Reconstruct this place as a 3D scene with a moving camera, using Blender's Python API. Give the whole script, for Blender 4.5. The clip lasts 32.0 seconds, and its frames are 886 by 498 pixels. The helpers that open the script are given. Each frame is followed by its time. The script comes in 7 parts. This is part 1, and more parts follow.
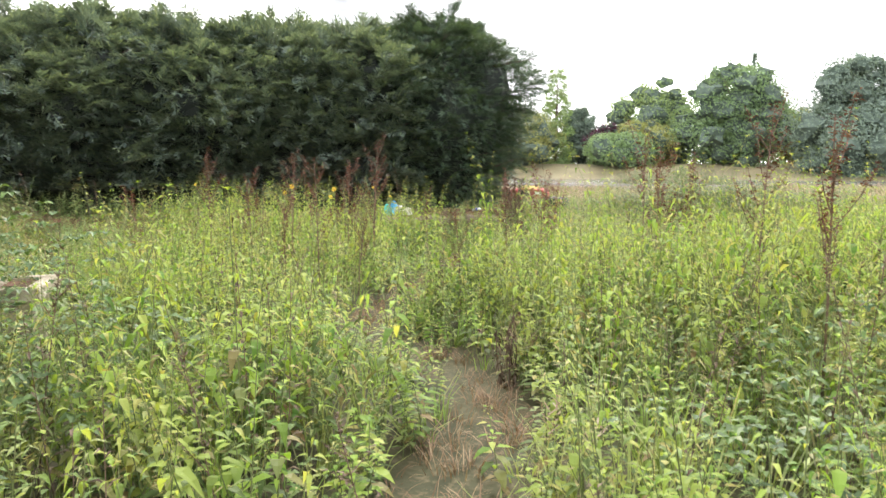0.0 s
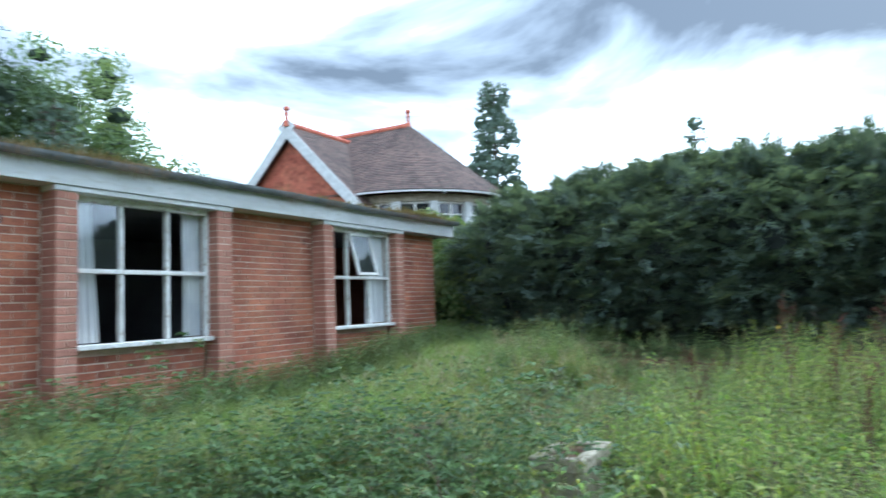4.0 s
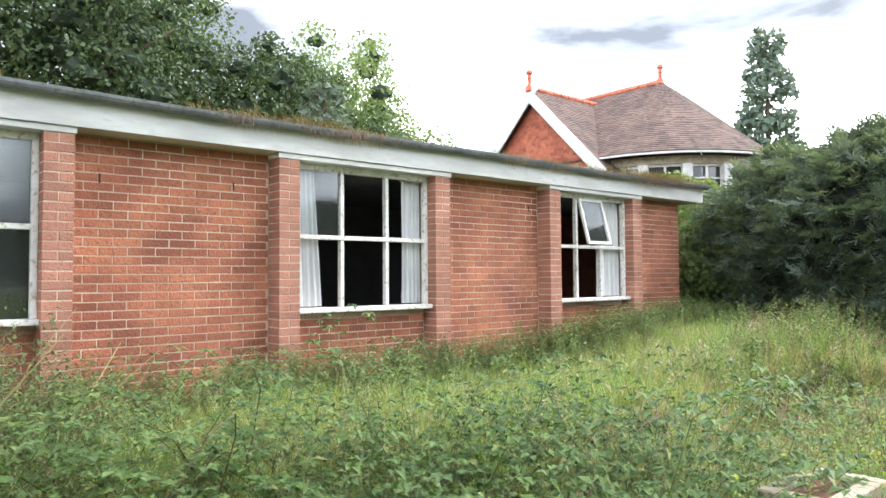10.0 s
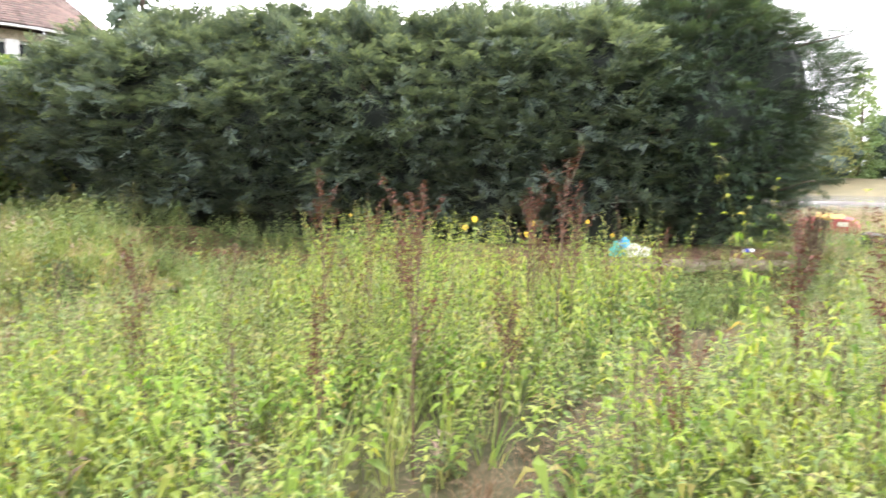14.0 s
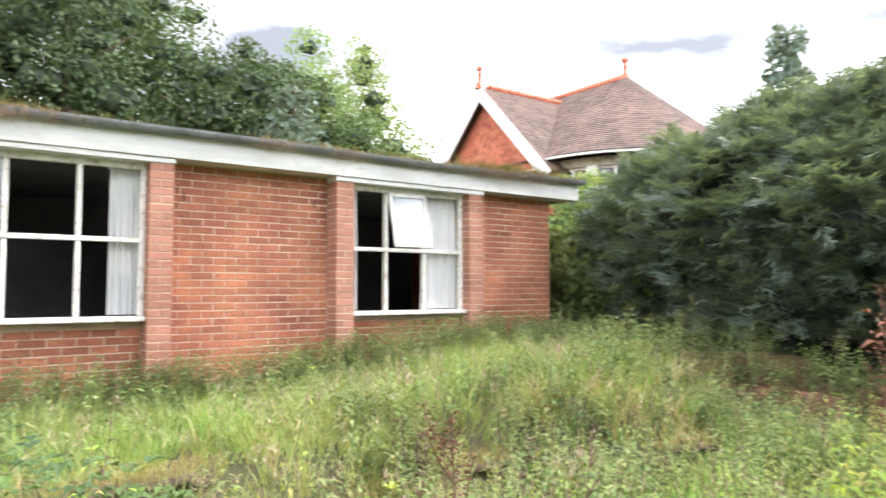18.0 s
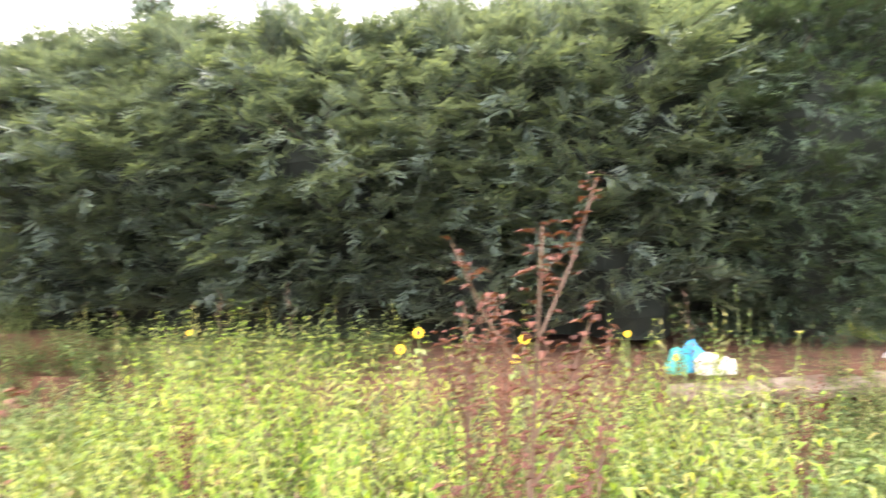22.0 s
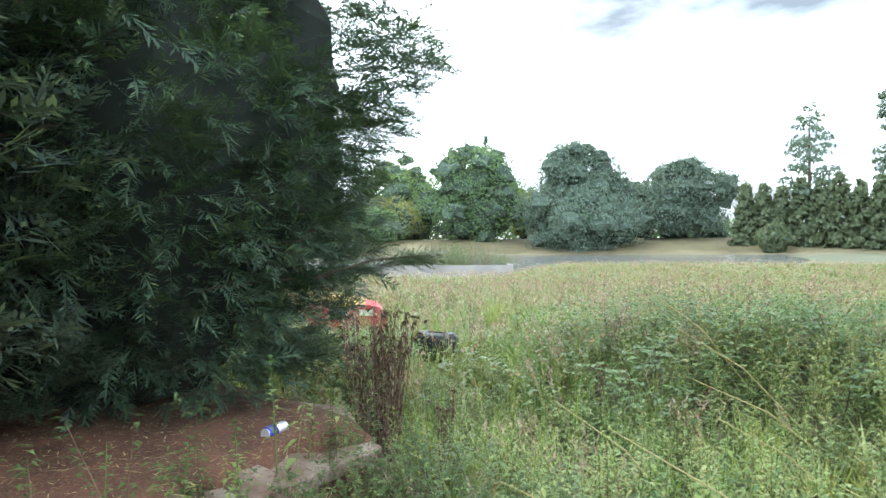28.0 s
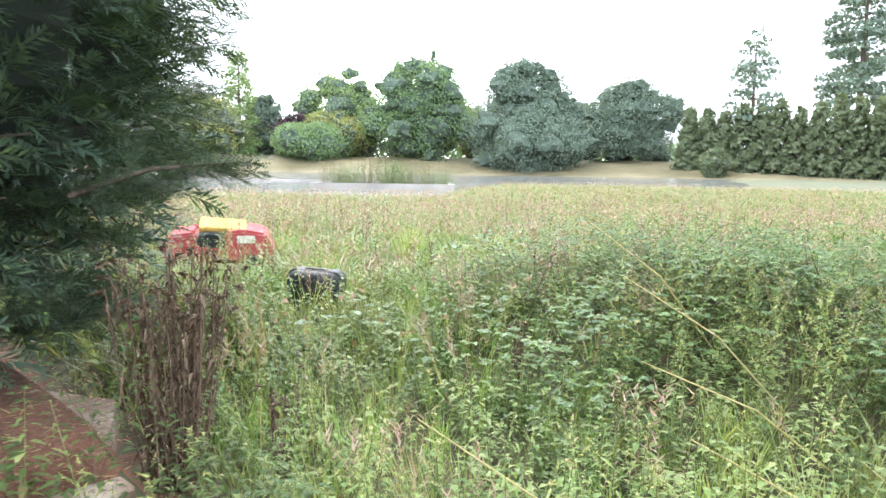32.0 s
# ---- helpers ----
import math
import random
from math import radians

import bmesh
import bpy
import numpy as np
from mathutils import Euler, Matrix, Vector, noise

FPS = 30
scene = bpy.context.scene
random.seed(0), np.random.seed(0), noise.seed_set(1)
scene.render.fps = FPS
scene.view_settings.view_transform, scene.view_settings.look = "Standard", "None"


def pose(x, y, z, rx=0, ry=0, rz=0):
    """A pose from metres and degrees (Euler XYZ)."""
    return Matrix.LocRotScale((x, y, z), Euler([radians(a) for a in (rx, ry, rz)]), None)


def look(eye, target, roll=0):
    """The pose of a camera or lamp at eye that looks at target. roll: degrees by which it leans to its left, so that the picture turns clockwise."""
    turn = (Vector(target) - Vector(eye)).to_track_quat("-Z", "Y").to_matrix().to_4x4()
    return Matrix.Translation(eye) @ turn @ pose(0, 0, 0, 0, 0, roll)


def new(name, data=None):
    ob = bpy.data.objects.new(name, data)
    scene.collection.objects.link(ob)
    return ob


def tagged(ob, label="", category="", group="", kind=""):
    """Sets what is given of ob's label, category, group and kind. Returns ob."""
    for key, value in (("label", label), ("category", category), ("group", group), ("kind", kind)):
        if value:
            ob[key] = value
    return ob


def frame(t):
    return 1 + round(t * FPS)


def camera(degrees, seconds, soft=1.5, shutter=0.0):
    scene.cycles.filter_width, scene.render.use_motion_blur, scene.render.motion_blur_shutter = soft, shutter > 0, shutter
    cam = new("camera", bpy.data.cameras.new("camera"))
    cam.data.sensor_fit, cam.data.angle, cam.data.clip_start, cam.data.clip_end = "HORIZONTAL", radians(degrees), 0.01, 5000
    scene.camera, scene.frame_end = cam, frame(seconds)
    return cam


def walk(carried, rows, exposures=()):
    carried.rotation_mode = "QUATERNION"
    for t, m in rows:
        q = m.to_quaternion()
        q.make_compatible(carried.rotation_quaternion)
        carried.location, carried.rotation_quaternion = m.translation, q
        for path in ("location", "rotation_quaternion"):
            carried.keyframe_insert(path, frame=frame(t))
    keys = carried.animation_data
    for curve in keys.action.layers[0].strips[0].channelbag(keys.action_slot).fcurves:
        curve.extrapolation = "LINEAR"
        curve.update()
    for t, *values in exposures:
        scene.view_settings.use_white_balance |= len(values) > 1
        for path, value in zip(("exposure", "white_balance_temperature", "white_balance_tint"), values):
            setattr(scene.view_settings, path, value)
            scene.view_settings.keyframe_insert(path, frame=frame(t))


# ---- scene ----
cam = camera(65.0, 32.0, shutter=0.3)
PATH = [
    (0, (-0.324, -0.392, 1.123), (0.299, 1.496, 0.906), 0.2),
    (0.5, (-0.248, -0.357, 1.175), (0.277, 1.565, 1.012), 0.8),
    (1, (-0.208, -0.331, 1.187), (0.187, 1.625, 1.063), 0.5),
    (1.5, (-0.157, -0.33, 1.226), (0.152, 1.643, 1.103), -0.7),
    (2, (-0.122, -0.261, 1.252), (0.161, 1.715, 1.124), -1.5),
    (2.5, (-0.073, -0.093, 1.269), (0.122, 1.898, 1.267), -2.0),
    (3, (-0.055, -0.007, 1.282), (-0.066, 1.991, 1.352), -2.4),
    (3.5, (0.001, -0.023, 1.344), (-0.445, 1.922, 1.485), -2.9),
    (4, (-0.002, 0.034, 1.374), (-0.964, 1.78, 1.532), -2.2),
    (4.5, (-0.035, 0.056, 1.39), (-1.353, 1.556, 1.505), -3.3),
    (6.5, (-0.188, 0.151, 1.44), (-1.829, 1.291, 1.53), -1.2),
    (7, (-0.171, 0.219, 1.426), (-1.816, 1.354, 1.513), -0.7),
    (7.5, (-0.103, 0.375, 1.407), (-1.748, 1.512, 1.459), -0.5),
    (8, (-0.03, 0.421, 1.396), (-1.637, 1.61, 1.453), -0.0),
    (8.5, (-0.013, 0.436, 1.408), (-1.581, 1.677, 1.454), -0.5),
    (9, (-0.023, 0.478, 1.413), (-1.56, 1.757, 1.46), -1.0),
    (9.5, (-0.089, 0.617, 1.412), (-1.615, 1.908, 1.482), -0.7),
    (10, (-0.116, 0.765, 1.408), (-1.64, 2.058, 1.49), -0.4),
    (10.5, (-0.046, 0.858, 1.393), (-1.559, 2.163, 1.469), -1.1),
    (11, (0.127, 1.04, 1.367), (-1.264, 2.476, 1.378), -0.7),
    (11.5, (0.232, 1.161, 1.345), (-0.892, 2.814, 1.273), 1.5),
    (12, (0.38, 1.251, 1.293), (-0.538, 3.022, 1.142), 1.1),
    (12.5, (0.426, 1.518, 1.266), (-0.309, 3.374, 1.152), -0.5),
    (13, (0.404, 1.943, 1.225), (-0.124, 3.865, 1.057), -1.4),
    (13.5, (0.531, 2.113, 1.24), (0.269, 4.08, 0.991), 0.2),
    (14, (0.728, 2.16, 1.28), (0.618, 4.148, 1.093), 0.7),
    (14.5, (0.942, 2.231, 1.322), (1.115, 4.217, 1.164), 1.3),
    (16.5, (0.927, 3.495, 1.361), (0.696, 5.48, 1.285), 3.7),
    (17, (0.837, 3.706, 1.366), (0.083, 5.558, 1.35), 3.5),
    (17.5, (0.731, 3.903, 1.334), (-0.52, 5.461, 1.4), 1.7),
    (18, (0.7, 4.113, 1.344), (-0.916, 5.285, 1.464), -0.1),
    (18.5, (0.659, 4.26, 1.363), (-1.129, 5.156, 1.418), 0.3),
    (19, (0.592, 4.361, 1.373), (-1.254, 5.132, 1.393), 0.2),
    (19.5, (0.572, 4.508, 1.362), (-1.296, 5.218, 1.433), 0.1),
    (20, (0.677, 4.678, 1.342), (-1.142, 5.51, 1.375), -0.2),
    (20.5, (0.827, 4.918, 1.319), (-0.717, 6.188, 1.389), -1.9),
    (21, (1.034, 5.043, 1.326), (-0.129, 6.67, 1.304), -1.0),
    (21.5, (1.152, 5.141, 1.363), (0.456, 7.014, 1.277), -1.1),
    (22, (1.212, 5.285, 1.407), (0.989, 7.273, 1.395), -1.1),
    (22.5, (1.434, 5.573, 1.43), (1.753, 7.547, 1.446), -1.5),
    (23, (1.621, 5.884, 1.422), (2.371, 7.738, 1.431), -0.5),
    (23.5, (1.614, 6.095, 1.397), (2.634, 7.815, 1.376), 1.5),
    (24, (1.589, 6.287, 1.39), (2.745, 7.918, 1.339), 1.5),
    (24.5, (1.702, 6.463, 1.369), (2.935, 8.037, 1.312), 1.9),
    (25, (1.864, 6.644, 1.367), (3.139, 8.184, 1.325), 1.9),
    (25.5, (1.978, 6.789, 1.374), (3.303, 8.288, 1.365), 1.6),
    (27.5, (2.301, 7.364, 1.426), (3.593, 8.89, 1.45), 1.6),
    (28, (2.432, 7.618, 1.432), (3.7, 9.165, 1.429), -0.3),
    (28.5, (2.59, 7.8, 1.408), (3.87, 9.335, 1.335), -0.9),
    (29, (2.795, 7.931, 1.402), (4.079, 9.456, 1.243), -0.4),
    (29.5, (2.915, 8.043, 1.382), (4.199, 9.555, 1.133), 0.8),
    (30, (3.03, 8.172, 1.407), (4.319, 9.684, 1.179), 0.5),
    (30.5, (3.128, 8.229, 1.425), (4.444, 9.724, 1.241), -0.5),
    (31, (3.33, 8.3, 1.412), (4.677, 9.772, 1.27), 0.2),
    (31.5, (3.562, 8.375, 1.389), (4.914, 9.837, 1.208), 0.4),
    (32, (3.772, 8.525, 1.385), (5.147, 9.959, 1.151), 0.9),
]
EXPOSURES = [(0, 0.95, 6400, 13), (2.5, 0.95, 6250, 12), (3.0, 0.7, 5700, 6), (3.5, 0.25, 4950, 2), (4.5, 0.2, 4900, 2), (6.5, 0.85, 6000, 10), (9, 0.95, 6000, 10), (12, 1.1, 6000, 11), (14, 1.4, 6300, 16), (17, 1.5, 6400, 15), (19, 1.05, 6150, 12), (21, 1.3, 6200, 12),
             (22.0, 1.9, 6700, 20), (23, 1.65, 6100, 15), (25.5, 1.35, 5750, 9), (27.5, 0.85, 5600, 2), (28.0, 0.85, 5600, 2), (29.0, 1.25, 5950, 8), (30, 1.4, 5850, 9), (32, 1.3, 5850, 9)]
walk(cam, [(t, look(eye, target, roll)) for t, eye, target, roll in PATH], EXPOSURES)

# ---- world, sun, exposure ----
SUN_YAW, SUN_UP = -25.0, 48.0   # the bright place in the cloud, over the hedge
world = bpy.data.worlds.new("overcast_sky")
scene.world = world
world.use_nodes = True


def wire(tree, a, out, b, inp):
    tree.links.new(a.outputs[out], b.inputs[inp])


def build_world():
    t = world.node_tree
    t.nodes.clear()
    N = t.nodes.new
    sky = N("ShaderNodeTexSky")
    sky.sky_type, sky.sun_disc = 'NISHITA', False
    sky.sun_elevation, sky.sun_rotation = radians(SUN_UP), radians(-SUN_YAW)
    sky.dust_density, sky.air_density = 3.0, 1.2
    skyscale = N("ShaderNodeMix")
    skyscale.data_type, skyscale.blend_type = 'RGBA', 'MULTIPLY'
    skyscale.inputs[0].default_value = 1.0
    skyscale.inputs[7].default_value = (0.10, 0.10, 0.10, 1)
    wire(t, sky, 0, skyscale, 6)
    co = N("ShaderNodeTexCoord")
    mp = N("ShaderNodeMapping")
    mp.inputs["Scale"].default_value = (1.0, 1.0, 2.6)
    mp.inputs["Location"].default_value = (-18.4, -17.3, -3.84)
    wire(t, co, "Generated", mp, 0)
    n1 = N("ShaderNodeTexNoise")
    n1.inputs["Scale"].default_value, n1.inputs["Detail"].default_value = 1.9, 9
    n1.inputs["Roughness"].default_value = 0.52
    n1.inputs["Distortion"].default_value = 0.35
    wire(t, mp, 0, n1, 0)
    ramp = N("ShaderNodeValToRGB")
    e = ramp.color_ramp.elements
    e[0].position, e[0].color = 0.40, (0.088, 0.09, 0.094, 1)
    e[1].position, e[1].color = 0.60, (1.4, 1.4, 1.4, 1)
    m = e.new(0.49)
    m.color = (0.36, 0.365, 0.375, 1)
    wire(t, n1, 0, ramp, 0)
    mix = N("ShaderNodeMix")
    mix.data_type = 'RGBA'
    mix.inputs[0].default_value = 0.94
    wire(t, skyscale, 2, mix, 6)
    wire(t, ramp, 0, mix, 7)
    bg = N("ShaderNodeBackground")
    bg.inputs[1].default_value = 2.9
    wire(t, mix, 2, bg, 0)
    out = N("ShaderNodeOutputWorld")
    wire(t, bg, 0, out, 0)


build_world()
sun = new("sun", bpy.data.lights.new("sun", 'SUN'))
sun.data.energy, sun.data.angle, sun.data.color = 2.3, radians(20), (1.0, 0.96, 0.88)
a, b = radians(SUN_YAW), radians(SUN_UP)
sun.matrix_world = look((-math.sin(a) * math.cos(b) * 60, math.cos(a) * math.cos(b) * 60, math.sin(b) * 60), (0, 0, 0))

# ---- materials ----


def node_mat(name):
    m = bpy.data.materials.new(name)
    m.use_nodes = True
    t = m.node_tree
    t.nodes.clear()
    return m, t


def ramp_node(t, stops):
    r = t.nodes.new("ShaderNodeValToRGB")
    e = r.color_ramp.elements
    while len(e) > len(stops):
        e.remove(e[-1])
    while len(e) < len(stops):
        e.new(0.5)
    for i, (p, c) in enumerate(stops):
        e[i].position, e[i].color = p, (*c, 1)
    return r


def mixed(t, fac, a, b, blend='MIX'):
    """A colour mix; fac, a and b are sockets or values."""
    n = t.nodes.new("ShaderNodeMix")
    n.data_type, n.blend_type = 'RGBA', blend
    for i, v in ((0, fac), (6, a), (7, b)):
        if hasattr(v, "is_linked"):
            t.links.new(v, n.inputs[i])
        elif i == 0:
            n.inputs[0].default_value = v
        else:
            n.inputs[i].default_value = (*v, 1)
    return n.outputs[2]


def noise_node(t, scale, detail=4, rough=0.55, space="Object", stretch=None):
    co = t.nodes.new("ShaderNodeTexCoord")
    n = t.nodes.new("ShaderNodeTexNoise")
    n.inputs["Scale"].default_value, n.inputs["Detail"].default_value, n.inputs["Roughness"].default_value = scale, detail, rough
    src = t.nodes.new("ShaderNodeNewGeometry").outputs["Position"] if space == "World" else co.outputs[space]
    if stretch:
        mp = t.nodes.new("ShaderNodeMapping")
        mp.inputs["Scale"].default_value = stretch
        t.links.new(src, mp.inputs[0])
        src = mp.outputs[0]
    t.links.new(src, n.inputs[0])
    return n.outputs[0]


def leaf_mat(name, stops, patch, patch_amount=0.5, patch_scale=0.9, through_light=0.35, rough=0.5, spec=0.16):
    """Leaves: a colour of its own for each leaf, drifting in patches over the ground, with light coming through."""
    m, t = node_mat(name)
    geo = t.nodes.new("ShaderNodeNewGeometry")
    r = ramp_node(t, stops)
    t.links.new(geo.outputs["Random Per Island"], r.inputs[0])
    n = t.nodes.new("ShaderNodeTexNoise")
    n.inputs["Scale"].default_value, n.inputs["Detail"].default_value = patch_scale, 3
    t.links.new(geo.outputs["Position"], n.inputs[0])
    pr = ramp_node(t, [(0.42, (0, 0, 0)), (0.62, (patch_amount,) * 3)])
    t.links.new(n.outputs[0], pr.inputs[0])
    col = mixed(t, pr.outputs[0], r.outputs[0], patch)
    p = t.nodes.new("ShaderNodeBsdfPrincipled")
    p.inputs["Roughness"].default_value = rough
    p.inputs["Specular IOR Level"].default_value = spec
    t.links.new(col, p.inputs["Base Color"])
    tr = t.nodes.new("ShaderNodeBsdfTranslucent")
    t.links.new(mixed(t, 1.0, col, (1.35, 1.25, 0.6), 'MULTIPLY'), tr.inputs[0])
    mx = t.nodes.new("ShaderNodeMixShader")
    mx.inputs[0].default_value = through_light
    wire(t, p, 0, mx, 1)
    wire(t, tr, 0, mx, 2)
    out = t.nodes.new("ShaderNodeOutputMaterial")
    wire(t, mx, 0, out, 0)
    return m


def solid_mat(name, c1, c2, scale=6.0, rough=0.7, c3=None, fine=60.0, bump=0.2, metal=0.0, spec=0.4, random_amount=0.0, stretch=None, space="Object"):
    """A plain surface with stains at one scale and grain at another."""
    m, t = node_mat(name)
    big = noise_node(t, scale, 5, space=space, stretch=stretch)
    small = noise_node(t, fine, 3, space=space, stretch=stretch)
    r = ramp_node(t, [(0.35, c1), (0.65, c2)])
    t.links.new(big, r.inputs[0])
    col = r.outputs[0]
    if c3:
        r3 = ramp_node(t, [(0.52, (0, 0, 0)), (0.68, (1, 1, 1))])
        t.links.new(small, r3.inputs[0])
        col = mixed(t, r3.outputs[0], col, c3)
    if random_amount:
        oi = t.nodes.new("ShaderNodeObjectInfo")
        geo = t.nodes.new("ShaderNodeNewGeometry")
        add = t.nodes.new("ShaderNodeMath")
        add.operation = 'ADD'
        wire(t, oi, "Random", add, 0)
        wire(t, geo, "Random Per Island", add, 1)
        fr = t.nodes.new("ShaderNodeMath")
        fr.operation = 'FRACT'
        wire(t, add, 0, fr, 0)
        rr = ramp_node(t, [(0.0, (1 - random_amount,) * 3), (0.5, (1, 1, 1)), (1.0, (1 + random_amount * 0.7, 1 + random_amount * 0.5, 1 + random_amount * 0.45))])
        wire(t, fr, 0, rr, 0)
        col = mixed(t, 1.0, col, rr.outputs[0], 'MULTIPLY')
    p = t.nodes.new("ShaderNodeBsdfPrincipled")
    p.inputs["Roughness"].default_value, p.inputs["Metallic"].default_value = rough, metal
    p.inputs["Specular IOR Level"].default_value = spec
    t.links.new(col, p.inputs["Base Color"])
    bp = t.nodes.new("ShaderNodeBump")
    bp.inputs["Strength"].default_value, bp.inputs["Distance"].default_value = bump, 0.01
    t.links.new(small, bp.inputs["Height"])
    wire(t, bp, 0, p, "Normal")
    out = t.nodes.new("ShaderNodeOutputMaterial")
    wire(t, p, 0, out, 0)
    return m


def glass_mat(name, tint=(0.9, 0.95, 0.93), rough=0.0, dirt=0.25):
    m, t = node_mat(name)
    p = t.nodes.new("ShaderNodeBsdfGlossy")
    p.inputs["Roughness"].default_value = rough
    p.inputs[0].default_value = (0.92, 0.95, 0.97, 1)
    tr = t.nodes.new("ShaderNodeBsdfTransparent")
    tr.inputs[0].default_value = (*tint, 1)
    fr = t.nodes.new("ShaderNodeFresnel")
    fr.inputs[0].default_value = 1.5
    mx = t.nodes.new("ShaderNodeMixShader")
    wire(t, fr, 0, mx, 0)
    wire(t, tr, 0, mx, 1)
    wire(t, p, 0, mx, 2)
    d = t.nodes.new("ShaderNodeBsdfDiffuse")
    d.inputs[0].default_value = (0.45, 0.47, 0.44, 1)
    n = noise_node(t, 5.0, 5)
    r = ramp_node(t, [(0.35, (0.02, 0.02, 0.02)), (0.75, (dirt, dirt, dirt))])
    t.links.new(n, r.inputs[0])
    mx2 = t.nodes.new("ShaderNodeMixShader")
    wire(t, r, 0, mx2, 0)
    wire(t, mx, 0, mx2, 1)
    wire(t, d, 0, mx2, 2)
    out = t.nodes.new("ShaderNodeOutputMaterial")
    wire(t, mx2, 0, out, 0)
    return m


def cloth_mat(name, c1, c2):
    m, t = node_mat(name)
    n = noise_node(t, 3.0, 5)
    r = ramp_node(t, [(0.3, c1), (0.7, c2)])
    t.links.new(n, r.inputs[0])
    d = t.nodes.new("ShaderNodeBsdfDiffuse")
    tr = t.nodes.new("ShaderNodeBsdfTranslucent")
    t.links.new(r.outputs[0], d.inputs[0])
    t.links.new(r.outputs[0], tr.inputs[0])
    mx = t.nodes.new("ShaderNodeMixShader")
    mx.inputs[0].default_value = 0.3
    wire(t, d, 0, mx, 1)
    wire(t, tr, 0, mx, 2)
    out = t.nodes.new("ShaderNodeOutputMaterial")
    wire(t, mx, 0, out, 0)
    return m


M_NETTLE = leaf_mat("nettle_leaf", [(0.0, (0.08, 0.17, 0.03)), (0.35, (0.18, 0.31, 0.05)), (0.75, (0.33, 0.47, 0.09)), (0.93, (0.44, 0.48, 0.14)), (1.0, (0.38, 0.30, 0.13))], (0.37, 0.38, 0.12), 0.5, 1.6, 0.45)
M_TASSEL = leaf_mat("nettle_seed", [(0.0, (0.18, 0.24, 0.07)), (0.5, (0.31, 0.34, 0.11)), (1.0, (0.42, 0.35, 0.17))], (0.32, 0.28, 0.13), 0.5, 1.8, 0.3)
# Aged lower leaves; their dark tone also carries the shade low in the bed.
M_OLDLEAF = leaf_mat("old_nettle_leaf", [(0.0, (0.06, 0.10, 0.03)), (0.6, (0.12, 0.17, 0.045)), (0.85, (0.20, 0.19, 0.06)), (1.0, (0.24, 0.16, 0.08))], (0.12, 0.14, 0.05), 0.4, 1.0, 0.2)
M_HERB = leaf_mat("willowherb_leaf", [(0.0, (0.13, 0.21, 0.07)), (0.6, (0.22, 0.31, 0.10)), (1.0, (0.33, 0.36, 0.15))], (0.30, 0.33, 0.12), 0.4, 1.4, 0.3)
M_WALLWEED = leaf_mat("dark_weed_leaf", [(0.0, (0.05, 0.09, 0.03)), (0.6, (0.09, 0.14, 0.045)), (1.0, (0.17, 0.20, 0.07))], (0.10, 0.13, 0.05), 0.5, 1.3, 0.25)
M_BRAMBLE = leaf_mat("bramble_leaf", [(0.0, (0.028, 0.062, 0.014)), (0.5, (0.062, 0.12, 0.024)), (0.9, (0.13, 0.21, 0.045)), (1.0, (0.22, 0.20, 0.06))], (0.085, 0.145, 0.03), 0.5, 1.1, 0.28, 0.5, 0.4)
M_WEED = leaf_mat("weed_leaf", [(0.0, (0.09, 0.16, 0.06)), (0.6, (0.18, 0.27, 0.095)), (1.0, (0.31, 0.36, 0.15))], (0.24, 0.26, 0.12), 0.5, 1.0, 0.35)
M_GRASS = leaf_mat("green_grass", [(0.0, (0.14, 0.27, 0.06)), (0.6, (0.26, 0.41, 0.10)), (0.9, (0.38, 0.44, 0.16)), (1.0, (0.52, 0.46, 0.28))], (0.38, 0.37, 0.19), 0.6, 0.6, 0.35)
M_MEADOWGRASS = leaf_mat("meadow_grass", [(0.0, (0.075, 0.15, 0.04)), (0.5, (0.14, 0.225, 0.07)), (0.85, (0.20, 0.23, 0.105)), (1.0, (0.32, 0.25, 0.17))], (0.21, 0.175, 0.115), 0.4, 0.35, 0.30)
M_STRAW = leaf_mat("dry_grass", [(0.0, (0.33, 0.27, 0.12)), (0.6, (0.50, 0.42, 0.22)), (1.0, (0.62, 0.55, 0.34))], (0.36, 0.34, 0.13), 0.5, 0.5, 0.25)
M_FLUFF = leaf_mat("seed_head", [(0.0, (0.24, 0.17, 0.12)), (0.5, (0.36, 0.27, 0.20)), (1.0, (0.56, 0.46, 0.38))], (0.38, 0.25, 0.21), 0.5, 0.3, 0.2)
M_ROOT = leaf_mat("dry_root", [(0.0, (0.13, 0.085, 0.055)), (0.6, (0.25, 0.17, 0.11)), (1.0, (0.38, 0.29, 0.19))], (0.20, 0.12, 0.08), 0.5, 3.0, 0.2, 0.8)
M_STEM = solid_mat("green_stem", (0.10, 0.14, 0.04), (0.19, 0.20, 0.08), 8)
M_DEADSTEM = solid_mat("dead_stem", (0.10, 0.065, 0.045), (0.19, 0.12, 0.08), 9)
M_DOCK = leaf_mat("dock_seed", [(0.0, (0.08, 0.03, 0.022)), (0.6, (0.15, 0.06, 0.04)), (1.0, (0.22, 0.10, 0.07))], (0.12, 0.06, 0.05), 0.4, 2.0, 0.15, 0.8)
M_DEADLEAF = leaf_mat("dead_leaf", [(0.0, (0.06, 0.043, 0.030)), (0.6, (0.135, 0.095, 0.066)), (1.0, (0.26, 0.20, 0.145))], (0.105, 0.076, 0.056), 0.4, 3.0, 0.15, 0.8)
